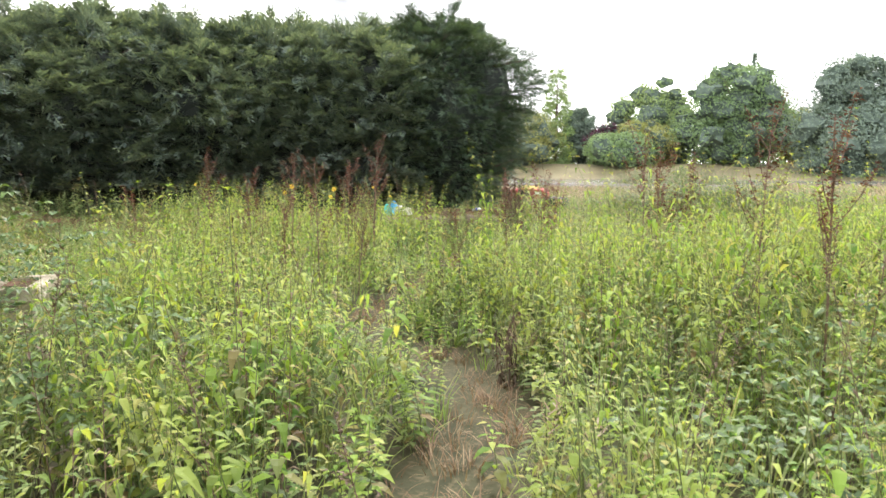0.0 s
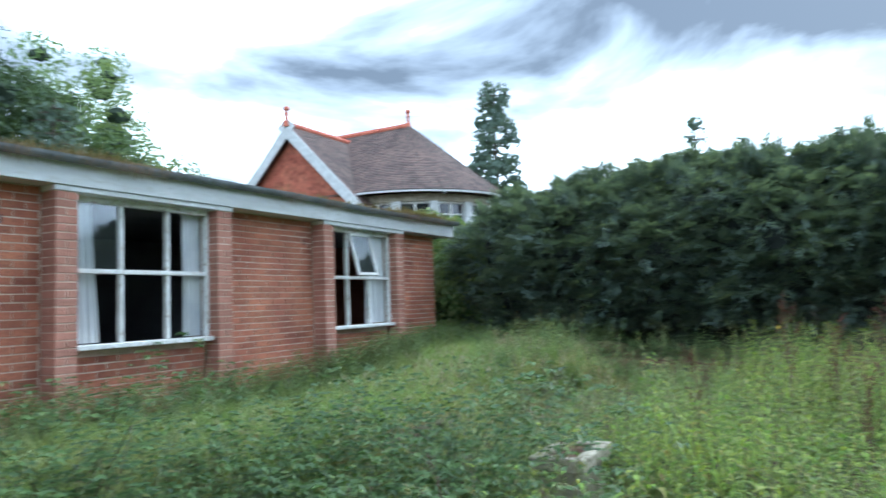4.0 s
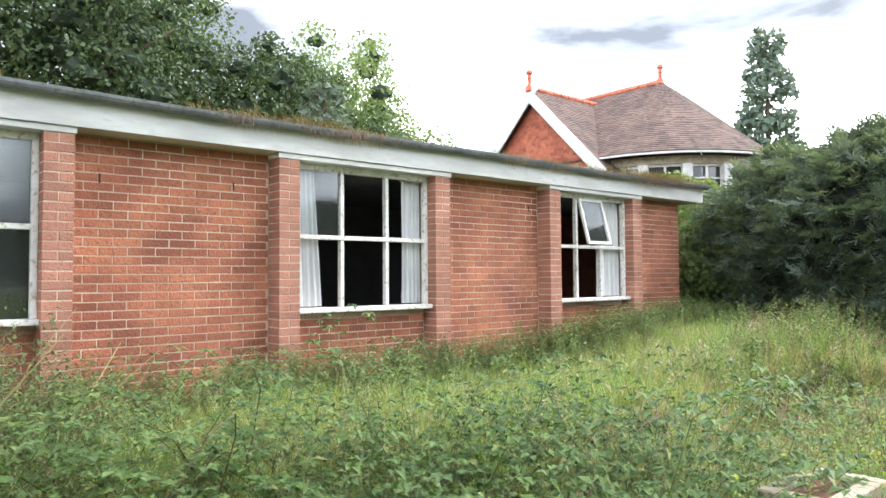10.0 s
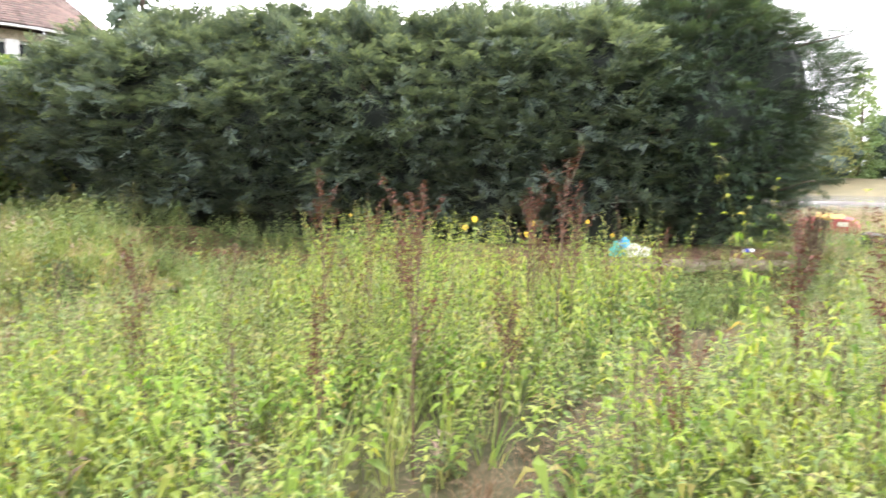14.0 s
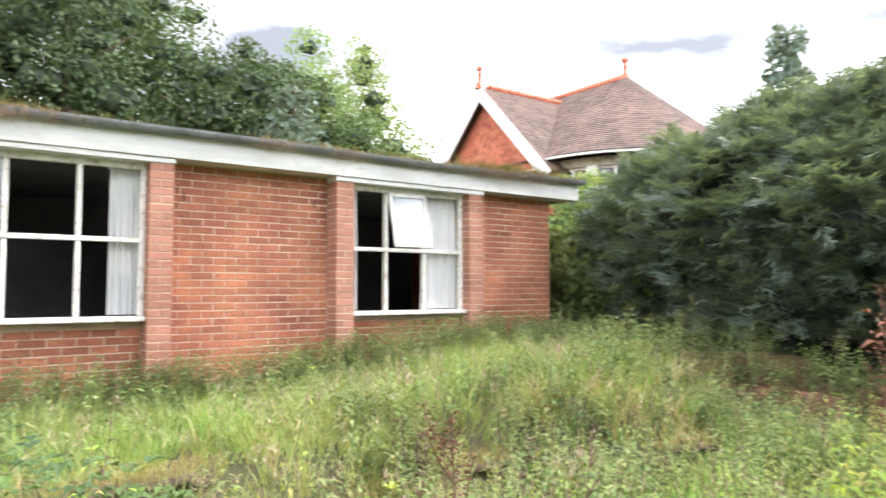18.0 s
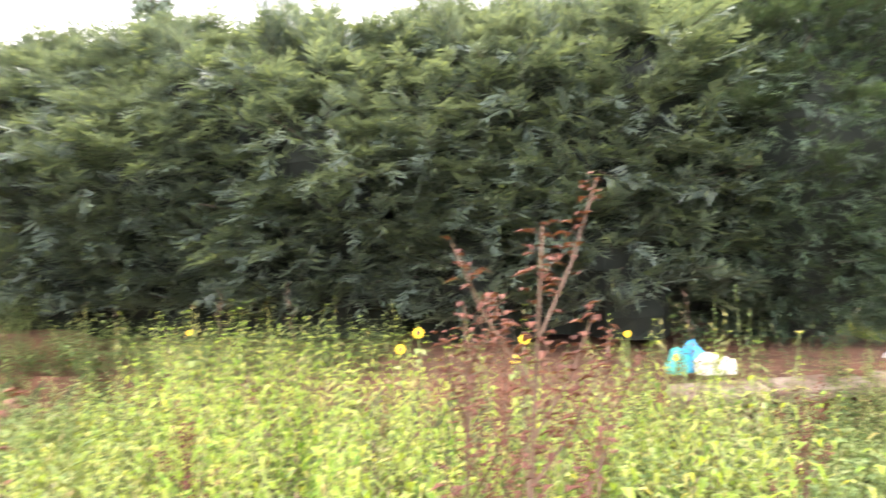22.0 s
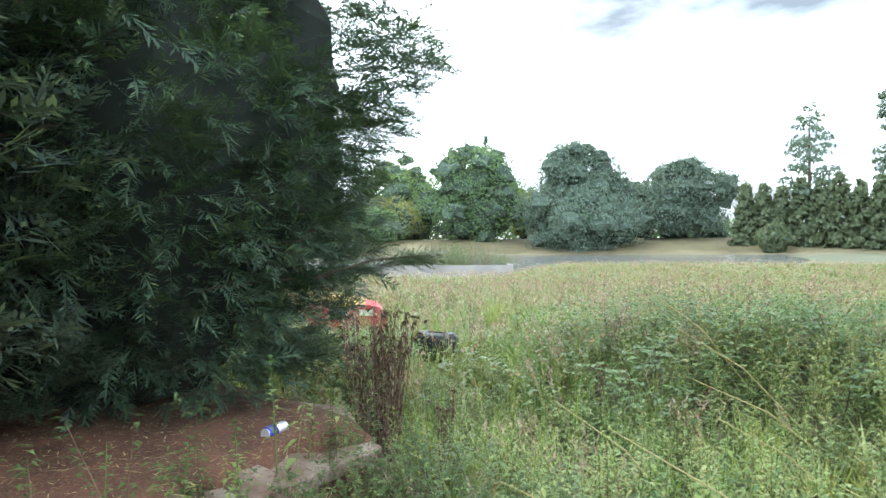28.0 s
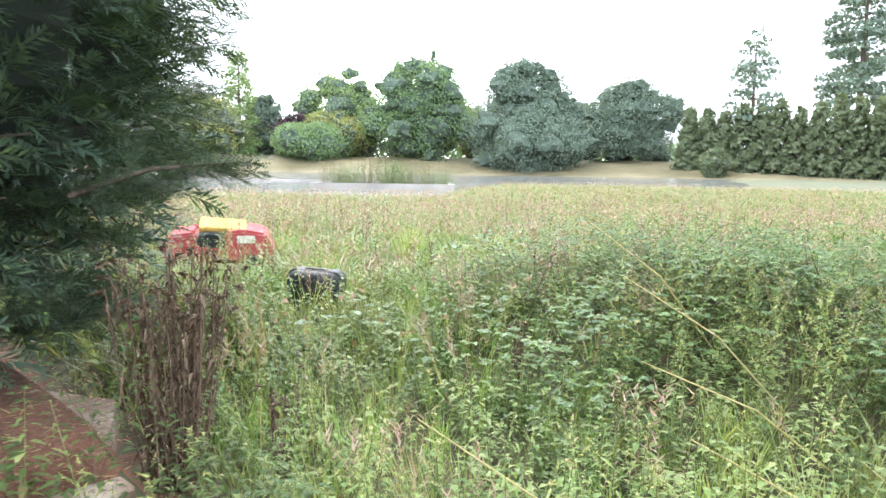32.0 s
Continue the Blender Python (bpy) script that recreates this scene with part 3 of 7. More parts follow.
def weed(h=0.4, n=16, leaf=0.055):
    """A small branching herb."""
    p = Plant()
    for s in range(3):
        an = rand(0, 6.28)
        top = around(an) * rand(0.03, 0.16) * (h / 0.4) + np.array([0, 0, h * rand(0.75, 1.05)])
        p.hair((0, 0, 0), top, 0.003, 1)
        for i in range(n // 3 + 2):
            k = 0.2 + 0.8 * (i + rand(0, 1)) / (n // 3 + 2)
            w = around(rand(0, 6.28), rand(-0.1, 0.6))
            p.leaf(top * k, w, (0, 0, 1), leaf * rand(0.7, 1.4), leaf * rand(0.35, 0.6), 0, 0.2, rand(0.1, 0.5))
    return p


def grass_clump(h=0.4, n=12, spread=0.06, width=0.007, steps=2, mat=0, bend=0.55):
    p = Plant()
    for i in range(n):
        an, r = rand(0, 6.28), rand(0, spread)
        p.blade(around(an) * r, around(an + rand(-0.8, 0.8))[:3] * rand(0.3, 1.0), h * rand(0.6, 1.15), width * rand(0.7, 1.4), mat, bend * rand(0.5, 1.3), steps)
    return p


def seeded_grass(h=0.7, n=5, head=0.09):
    """Dry flowering stalks with feathery heads."""
    p = Plant()
    for i in range(n):
        an = rand(0, 6.28)
        top = around(an) * rand(0.02, 0.2) * h + np.array([0, 0, h * rand(0.75, 1.1)])
        b = around(an) * rand(0, 0.04)
        p.hair(b, top, 0.0022, 0)
        for j in range(7):
            q = top * (1 - 0.05 * j)
            p.hair(q, q + around(rand(0, 6.28), 1.6) * head * rand(0.25, 0.5), 0.004, 1)
    return p


def bramble(length=1.1, rise=0.5, leaves=11):
    """An arching cane with leaves in threes."""
    p = Plant()
    an = 0.0
    at = lambda k: np.array([length * k, 0.10 * math.sin(3 * k) * length, 4 * rise * k * (1 - 0.72 * k)])
    p.stem([at(0), at(0.25), at(0.5), at(0.75), at(1.0)], 0.0045, 1)
    for i in range(leaves):
        k = 0.12 + 0.88 * (i + rand(0, 0.6)) / leaves
        side = 1 if i % 2 else -1
        w0 = np.array([rand(-0.2, 0.5), side * rand(0.5, 1), rand(0.1, 0.6)])
        c = at(k) + w0 * 0.05
        for t in (-0.9, 0.0, 0.9):
            ca, sa = math.cos(t), math.sin(t)
            w = np.array([w0[0] * ca - w0[1] * sa, w0[0] * sa + w0[1] * ca, w0[2] * 0.4])
            s = rand(0.055, 0.085) * (1.15 if t == 0 else 0.95)
            p.leaf(c, w, (0, 0, 1), s, s * 0.68, 0, 0.12, rand(0.1, 0.4))
    return p


def dock(h=1.15):
    """A dried dock: a red-brown stalk whose steep side shoots carry rusty seed."""
    p = Plant()
    bend = around(rand(0, 6.28)) * rand(0, 0.12)
    at = lambda k: np.array([bend[0] * k * k, bend[1] * k * k, h * k])
    p.stem([at(0), at(0.4), at(0.75), at(1.0)], 0.007, 1, 0.35)

    def seeds(a, b, n, r):
        for i in range(n):
            q = a + (b - a) * rand(0, 1) + np.array([rand(-r, r), rand(-r, r), rand(-r, r)])
            p.leaf(q, around(rand(0, 6.28), rand(-0.3, 0.8)), (0, 0, 1), rand(0.014, 0.028), 0.013, 0, 0.3, 0.2)
    for i in range(9):
        k = 0.42 + 0.5 * i / 9
        an = rand(0, 6.28)
        a = at(k)
        b = a + around(an, 1.9) * rand(0.09, 0.17) * h * (1.15 - 0.55 * k)
        p.stem([a, (a + b) / 2 + around(an) * 0.012, b], 0.0035, 1, 0.4)
        seeds(a * 0.75 + b * 0.25, b, 34, 0.014)
    seeds(at(0.66), at(1.0), 80, 0.016)
    return p


def field(x0, x1, y0, y1, density, keep):
    """Random places in a rectangle, those that keep() lets stand."""
    n = int((x1 - x0) * (y1 - y0) * density)
    x, y = RNG.uniform(x0, x1, n), RNG.uniform(y0, y1, n)
    ok = keep(x, y) > RNG.uniform(0, 1, n)
    return x[ok], y[ok]


TRAIL = np.array([(-0.4, -1.5), (-0.3, -0.4), (-0.1, 0.2), (0.1, 1.0), (0.42, 1.95), (0.95, 2.5), (0.95, 3.5), (0.62, 4.4), (0.75, 4.85), (1.2, 5.3), (1.58, 6.1), (2.0, 6.8), (2.6, 7.8), (3.2, 8.25), (3.9, 8.7)])


def trail_gap(x, y):
    """How far a place lies from the trodden line."""
    best = np.full(np.shape(x), 1e9)
    for (ax, ay), (bx, by) in zip(TRAIL, TRAIL[1:]):
        dx, dy = bx - ax, by - ay
        k = np.clip(((x - ax) * dx + (y - ay) * dy) / (dx * dx + dy * dy), 0, 1)
        best = np.minimum(best, np.hypot(x - ax - k * dx, y - ay - k * dy))
    return best


def outside_house(x, y):
    return np.where((x < -5.72) & (y < 11.35), 0.0, 1.0)


def plant_rows(kinds, x, y, size, height, lean=0.12, low_near_trail=True):
    if low_near_trail:
        off = trail_gap(x, y) > (0.2 if height[1] > 0.62 else 0.07)
        x, y = x[off], y[off]
    n = len(x)
    which = RNG.integers(0, kinds, n)
    hz = RNG.uniform(*height, n)
    if low_near_trail:
        g = trail_gap(x, y)
        hz = hz * np.where(g < 0.36, 0.5, np.clip(0.52 + 1.7 * (g - 0.12), 0.48, 1.0))
    return np.stack([which, x, y, ground_z(x, y) - 0.02, RNG.uniform(0, 6.28, n), RNG.uniform(*size, n), hz, RNG.uniform(-lean, lean, n), RNG.uniform(-lean, lean, n)], 1)

# ---- ground ----


def build_ground():
    near = np.concatenate([np.arange(-9, 16, 0.25)])
    ring = np.array([18, 21, 25, 30, 36, 43, 52, 62, 75, 90, 105, 120, 130, 138, 142, 146, 150, 156, 162, 170, 185, 220, 300, 500, 900, 2000, 4000], float)
    xs = np.concatenate([-ring[::-1], near, ring])
    ys = np.concatenate([-ring[::-1], near, ring])
    X, Y = np.meshgrid(xs, ys, indexing="ij")
    Z = ground_z(X, Y)
    v = np.stack([X, Y, Z], -1).reshape(-1, 3)
    a, b = len(xs), len(ys)
    i = (np.arange(a - 1)[:, None] * b + np.arange(b - 1)[None]).ravel()
    f = np.concatenate([np.stack([i, i + b, i + b + 1], 1), np.stack([i, i + b + 1, i + 1], 1)])
    cx, cy = v[f].mean(1)[:, 0], v[f].mean(1)[:, 1]
    bed = (cy > bed_front(cx)) & (cy < 16.5) & (cx < 4.9) & (cx > -9)
    far = np.hypot(cx - 3, cy - 8)
    m = np.where(bed, 1, np.where(far > 128, 2, np.where(far > 20, 3, 0)))
    me = mesh_from_arrays("ground", v, f, m, [M_GROUND, M_SOIL, M_FIELD, M_MEADOW])
    for p in me.polygons:
        p.use_smooth = True
    tagged(new("ground", me), "uneven earth under the weeds and dry meadow", "ground", kind="structure")
    bm = bmesh.new()
    q = [(26.0, -18.0), (26.0, 12.0), (143.0, 62.0), (143.0, -95.0)]
    bm.faces.new([bm.verts.new((3 + 0.695 * u + 0.719 * w, 8 + 0.719 * u - 0.695 * w, WATER_Z)) for u, w in q])
    tagged(link_mesh("water", bm, M_WATER), "still grey pond water between low walls", "water", kind="structure")


M_FIELD = solid_mat("dry_field", (0.135, 0.118, 0.062), (0.205, 0.168, 0.090), 0.25, 0.95, (0.12, 0.118, 0.06), 3, 0.3)
M_MEADOW = solid_mat("rough_meadow", (0.065, 0.082, 0.038), (0.115, 0.115, 0.06), 0.3, 0.95, (0.12, 0.10, 0.065), 3, 0.3)
build_ground()

# ---- brick building ----
FACE, PIER = -6.22, -6.0          # brick face of the panels, front of the piers
BRICK_L, BRICK_H, JOINT = 0.215, 0.0635, 0.0115
TOP = 2.585
SILL = 1.07
BASE = 0.16
PIERS = [(-0.05, 0.165), (1.835, 2.05), (3.77, 3.985), (5.655, 5.87), (7.56, 7.775), (9.375, 9.59)]
WINDOWS = [(0.165, 1.835), (3.985, 5.655), (7.775, 9.375)]
PANELS = [(2.05, 3.77), (5.87, 7.56), (9.59, 10.95)]
END_Y, BACK_X = 10.95, -11.2


def build_walls():
    wall = tagged(link_mesh("wall_east", box(FACE - 0.24, 2.05, 0.0, FACE - 0.005, 3.77, TOP, 0), M_MORTAR), "red brick wall panel with pale mortar joints", "wall", kind="structure")
    walls = [wall]
    for i, (a, b) in enumerate(PANELS[1:] + [(-4.0, -0.05)]):
        walls.append(tagged(link_mesh("wall_east", box(FACE - 0.24, a, 0.0, FACE - 0.005, b, TOP), M_MORTAR), "red brick wall panel with pale mortar joints", "wall", kind="structure"))
    aprons = []
    for a, b in WINDOWS:
        aprons.append(tagged(link_mesh("wall_under_window", box(FACE - 0.24, a, 0.0, FACE - 0.005, b, SILL - 0.002), M_MORTAR), "low red brick wall beneath a window sill", "wall", kind="structure"))
    piers = []
    for a, b in PIERS:
        piers.append(tagged(link_mesh("pier", box(FACE - 0.24, a + 0.005, 0.0, PIER - 0.005, b - 0.005, TOP - 0.05), M_MORTAR), "projecting brick pier beside a window", "pier", kind="structure"))
    for nm, bx in (("wall_north", (BACK_X, END_Y - 0.24, 0, FACE - 0.24, END_Y, TOP)), ("wall_west", (BACK_X, -4, 0, BACK_X + 0.24, END_Y - 0.24, TOP)), ("wall_south", (BACK_X, -4.24, 0, FACE, -4.0, TOP))):
        tagged(link_mesh(nm, box(*bx), M_BRICK), "plain brick wall closing the building", "wall", kind="structure")
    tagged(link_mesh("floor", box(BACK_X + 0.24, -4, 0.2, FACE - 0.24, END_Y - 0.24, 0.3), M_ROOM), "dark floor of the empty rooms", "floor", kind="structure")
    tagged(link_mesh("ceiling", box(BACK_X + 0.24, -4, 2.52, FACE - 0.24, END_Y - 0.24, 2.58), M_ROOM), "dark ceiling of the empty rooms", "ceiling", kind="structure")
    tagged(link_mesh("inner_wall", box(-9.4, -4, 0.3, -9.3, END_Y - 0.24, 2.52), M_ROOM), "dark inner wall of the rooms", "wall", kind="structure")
    return walls, aprons, piers


WALLS, APRONS, PIER_OBS = build_walls()


def build_roof():
    roof = tagged(link_mesh("roof", box(BACK_X - 0.2, -4.3, 2.59, -6.0, 11.22, 2.80), M_ROOF), "flat felt roof overgrown with moss", "roof", kind="structure")
    f = box(-6.0, -4.3, TOP, -5.965, 11.27, 2.815, 0.004)
    fascia = tagged(link_mesh("fascia_board", f, M_WHITE), "weathered white painted fascia board along the eaves", "fascia", kind="structure")
    tagged(link_mesh("soffit", box(FACE - 0.02, -4.3, 2.588, -6.001, 11.2, 2.6), M_WHITE), "white soffit under the eaves", "soffit", kind="structure")
    tagged(link_mesh("fascia_return", box(BACK_X, 11.235, TOP, -6.0, 11.27, 2.815, 0.004), M_WHITE), "white fascia board on the end of the roof", "fascia", kind="structure")
    g = thing("gutter", (-5.90, 0, 2.845), "grey half-round gutter with moss along its rim", "gutter")
    y = -4.2
    while y < 11.1:
        y1 = min(y + 1.83, 11.30)
        bm = bmesh.new()
        prof = [(0.065 * math.cos(an), 0.065 * math.sin(an)) for an in np.linspace(math.pi, 2 * math.pi, 9)]
        prof += [(px * 0.92, pz * 0.92 + 0.001) for px, pz in prof[::-1]]
        sag = 0.012 * math.sin(y * 1.3)
        ra = [bm.verts.new((px, y, pz + sag)) for px, pz in prof]
        rb = [bm.verts.new((px, y1 - 0.004, pz + 0.012 * math.sin(y1 * 1.3))) for px, pz in prof]
        for k in range(len(prof)):
            bm.faces.new((ra[k], ra[(k + 1) % len(prof)], rb[(k + 1) % len(prof)], rb[k]))
        part("gutter_length", bm, M_GUTTER, g)
        bm = bmesh.new()
        for k in range(8):
            an, bn = math.pi + math.pi * k / 8, math.pi + math.pi * (k + 1) / 8
            q = [bm.verts.new((0.072 * math.cos(t), yy, 0.072 * math.sin(t) + sag)) for t, yy in ((an, y - 0.035), (an, y + 0.035), (bn, y + 0.035), (bn, y - 0.035))]
            bm.faces.new(q)
        part("gutter_joint", bm, M_GUTTER, g)
        y = y1
    # boards over each window bay
    for (a, b), (c, d), _ in ((PIERS[0], PIERS[1], 0), (PIERS[2], PIERS[3], 0), (PIERS[4], PIERS[5], 0)):
        tagged(link_mesh("lintel_board", box(FACE, a - 0.012, TOP - 0.05, PIER + 0.012, d + 0.012, TOP - 0.002, 0.003), M_WHITE), "narrow white board over a window bay", "trim", kind="structure")


build_roof()


def curtain(name, y0, y1, z0, z1, x, parent, gather=0.0):
    """A hanging net curtain with folds; gather pulls its lower inner edge in."""
    bm = bmesh.new()
    n, m = 36, 8
    g = [[None] * (m + 1) for _ in range(n + 1)]
    for i in range(n + 1):
        u = i / n
        for j in range(m + 1):
            w = j / m
            yy = y0 + (y1 - y0) * u * (1 - gather * w)
            xx = x + 0.022 * math.sin(u * 26 + 0.6 * math.sin(3 * w)) * (0.6 + 0.6 * w) + 0.008 * math.sin(u * 61)
            g[i][j] = bm.verts.new((xx, yy, z1 + (z0 - z1) * w))
    for i in range(n):
        for j in range(m):
            bm.faces.new((g[i][j], g[i + 1][j], g[i + 1][j + 1], g[i][j + 1]))
    return part(name, bm, M_CURTAIN, parent, smooth=True)


def window(number, a, b, label, open_col, missing, mull=(1 / 3, 2 / 3)):
    X0, X1 = -6.20, -6.14
    zb, zt, zm = SILL + 0.05, TOP - 0.05, 1.815
    w = thing("window_%d" % number, (-6.17, (a + b) / 2, SILL), label, "window", kind="structure")

    def here(bm):
        bmesh.ops.translate(bm, verts=bm.verts, vec=(6.17, -(a + b) / 2, -SILL))
        return bm
    fr = 0.05
    part("window_sill", here(box(-6.26, a, SILL, -6.06, b, SILL + 0.048, 0.006)), M_FRAME, w, "flaking white wooden sill")
    for nm, bx in (("jamb", (X0, a, zb, X1, a + fr, zt)), ("jamb", (X0, b - fr, zb, X1, b, zt)), ("head", (X0, a + fr, zt - 0.06, X1, b - fr, zt)), ("transom", (X0, a + fr, zm - 0.022, X1 + 0.012, b - fr, zm + 0.022))):
        part(nm, here(box(*bx, 0.004)), M_FRAME, w)
    ys = [a + fr] + [a + (b - a) * k for k in mull] + [b - fr]
    for ym in ys[1:-1]:
        part("mullion", here(box(X0, ym - 0.021, zb, X1, ym + 0.021, zm - 0.022, 0.004)), M_FRAME, w)
        part("mullion", here(box(X0, ym - 0.021, zm + 0.022, X1, ym + 0.021, zt - 0.06, 0.004)), M_FRAME, w)
    for c in range(3):
        for r, (z0, z1) in enumerate(((zb, zm - 0.022), (zm + 0.022, zt - 0.06))):
            if (c, r) in missing:
                continue
            y0, y1 = ys[c] + (0.021 if c else 0), ys[c + 1] - (0.021 if c < 2 else 0)
            if (c, r) == open_col:
                sash = new("sash")
                sash.parent = w
                sash.matrix_basis = Matrix.Translation((X1 + 0.01 + 6.17, (y0 + y1) / 2 - (a + b) / 2, z1 - SILL)) @ pose(0, 0, 0, 0, -15, 0)
                hh, hw = z1 - z0 + 0.02, (y1 - y0) / 2 + 0.012
                for nm, bx in (("sash_rail", (-0.02, -hw, -0.045, 0.02, hw, 0)), ("sash_rail", (-0.02, -hw, -hh, 0.02, hw, -hh + 0.045)), ("sash_stile", (-0.02, -hw, -hh + 0.045, 0.02, -hw + 0.04, -0.045)), ("sash_stile", (-0.02, hw - 0.04, -hh + 0.045, 0.02, hw, -0.045))):
                    part(nm, box(*bx, 0.004), M_FRAME, sash)
                part("pane", box(-0.002, -hw + 0.04, -hh + 0.045, 0.002, hw - 0.04, -0.045), M_GLASS, sash).visible_shadow = False
                continue
            ob = part("pane", here(box(-6.172, y0, z0, -6.168, y1, z1)), M_GLASSDIRTY if number == 1 else M_GLASS, w)
            ob.visible_shadow = False
    return w, here


def build_windows():
    w1, h1 = window(1, *WINDOWS[0], "white wooden window of dusty panes with a top sash propped open", (1, 1), set())
    w2, h2 = window(2, *WINDOWS[1], "white wooden six-light window with missing panes and net curtains", None, {(0, 0), (1, 0), (1, 1), (2, 0), (2, 1)})
    w3, h3 = window(3, *WINDOWS[2], "white wooden window with a tilted open sash and net curtains", (1, 1), {(1, 0), (0, 0), (2, 0), (0, 1), (2, 1)}, (0.31, 0.64))
    for (y0, y1, gth, n) in ((4.03, 4.27, -0.35, 2), (5.36, 5.61, 0.0, 2), (7.82, 7.94, -0.3, 3), (8.80, 9.33, 0.0, 3)):
        c = thing("curtain", (-6.245, (y0 + y1) / 2, 2.46), "dirty white net curtain hanging in folds behind the glass", "curtain", "net curtains")
        ob = curtain("cloth", y0, y1, 1.13, 2.47, -6.245, c, gth if y0 < 5 else 0.0)
        ob.location = (6.245, -(y0 + y1) / 2, -2.46)
        bm = bmesh.new()
        add_tube(bm, [(0, (y0 - y1) / 2 - 0.02, 0.015), (0, (y1 - y0) / 2 + 0.02, 0.015)], [0.008, 0.008], 6)
        part("curtain_rail", bm, M_WHITE, c)


build_windows()

# ---- big house behind ----


def tile_rows(p0, p1, q0, q1, course, width, lift=0.014):
    """Plain tiles over a four-sided slope: eave from p0 to p1, ridge from q0 to q1."""
    p0, p1, q0, q1 = (np.array(v, float) for v in (p0, p1, q0, q1))
    n = int(np.linalg.norm((q0 + q1 - p0 - p1) / 2) / course)
    nrm = np.cross(p1 - p0, q0 - p0 + q1 - p1)
    nrm = nrm / np.linalg.norm(nrm)
    V, F = [], []
    for i in range(n):
        a, b = i / n, min((i + 1.25) / n, 1)
        l0, r0, l1, r1 = p0 + (q0 - p0) * a, p1 + (q1 - p1) * a, p0 + (q0 - p0) * b, p1 + (q1 - p1) * b
        cnt = max(1, int(np.linalg.norm(r0 - l0) / width))
        for k in range(-(i % 2), cnt):
            s, t = (k + 0.45 * (i % 2)) / cnt, (k + 0.45 * (i % 2) + 0.985) / cnt
            s, t = min(max(s, 0), 1), min(t, 1)
            j = lift * rand(0.85, 1.15)
            o = len(V)
            V += [l0 + (r0 - l0) * s + nrm * j, l0 + (r0 - l0) * t + nrm * j, l1 + (r1 - l1) * t, l1 + (r1 - l1) * s, l0 + (r0 - l0) * s, l0 + (r0 - l0) * t]
            F += [(o, o + 1, o + 2), (o, o + 2, o + 3), (o + 4, o + 5, o + 1), (o + 4, o + 1, o)]
    return np.array(V), np.array(F, int)


def mesh_part(name, vf, mat, parent, label=""):
    v, f = vf
    ob = new(name, mesh_from_arrays(name, v, f, np.zeros(len(f)), [mat]))
    ob.parent = parent
    if label:
        ob["label"] = label
    return ob


def joined(parts):
    V, F, o = [], [], 0
    for v, f in parts:
        V.append(v)
        F.append(f + o)
        o += len(v)
    return np.concatenate(V), np.concatenate(F)


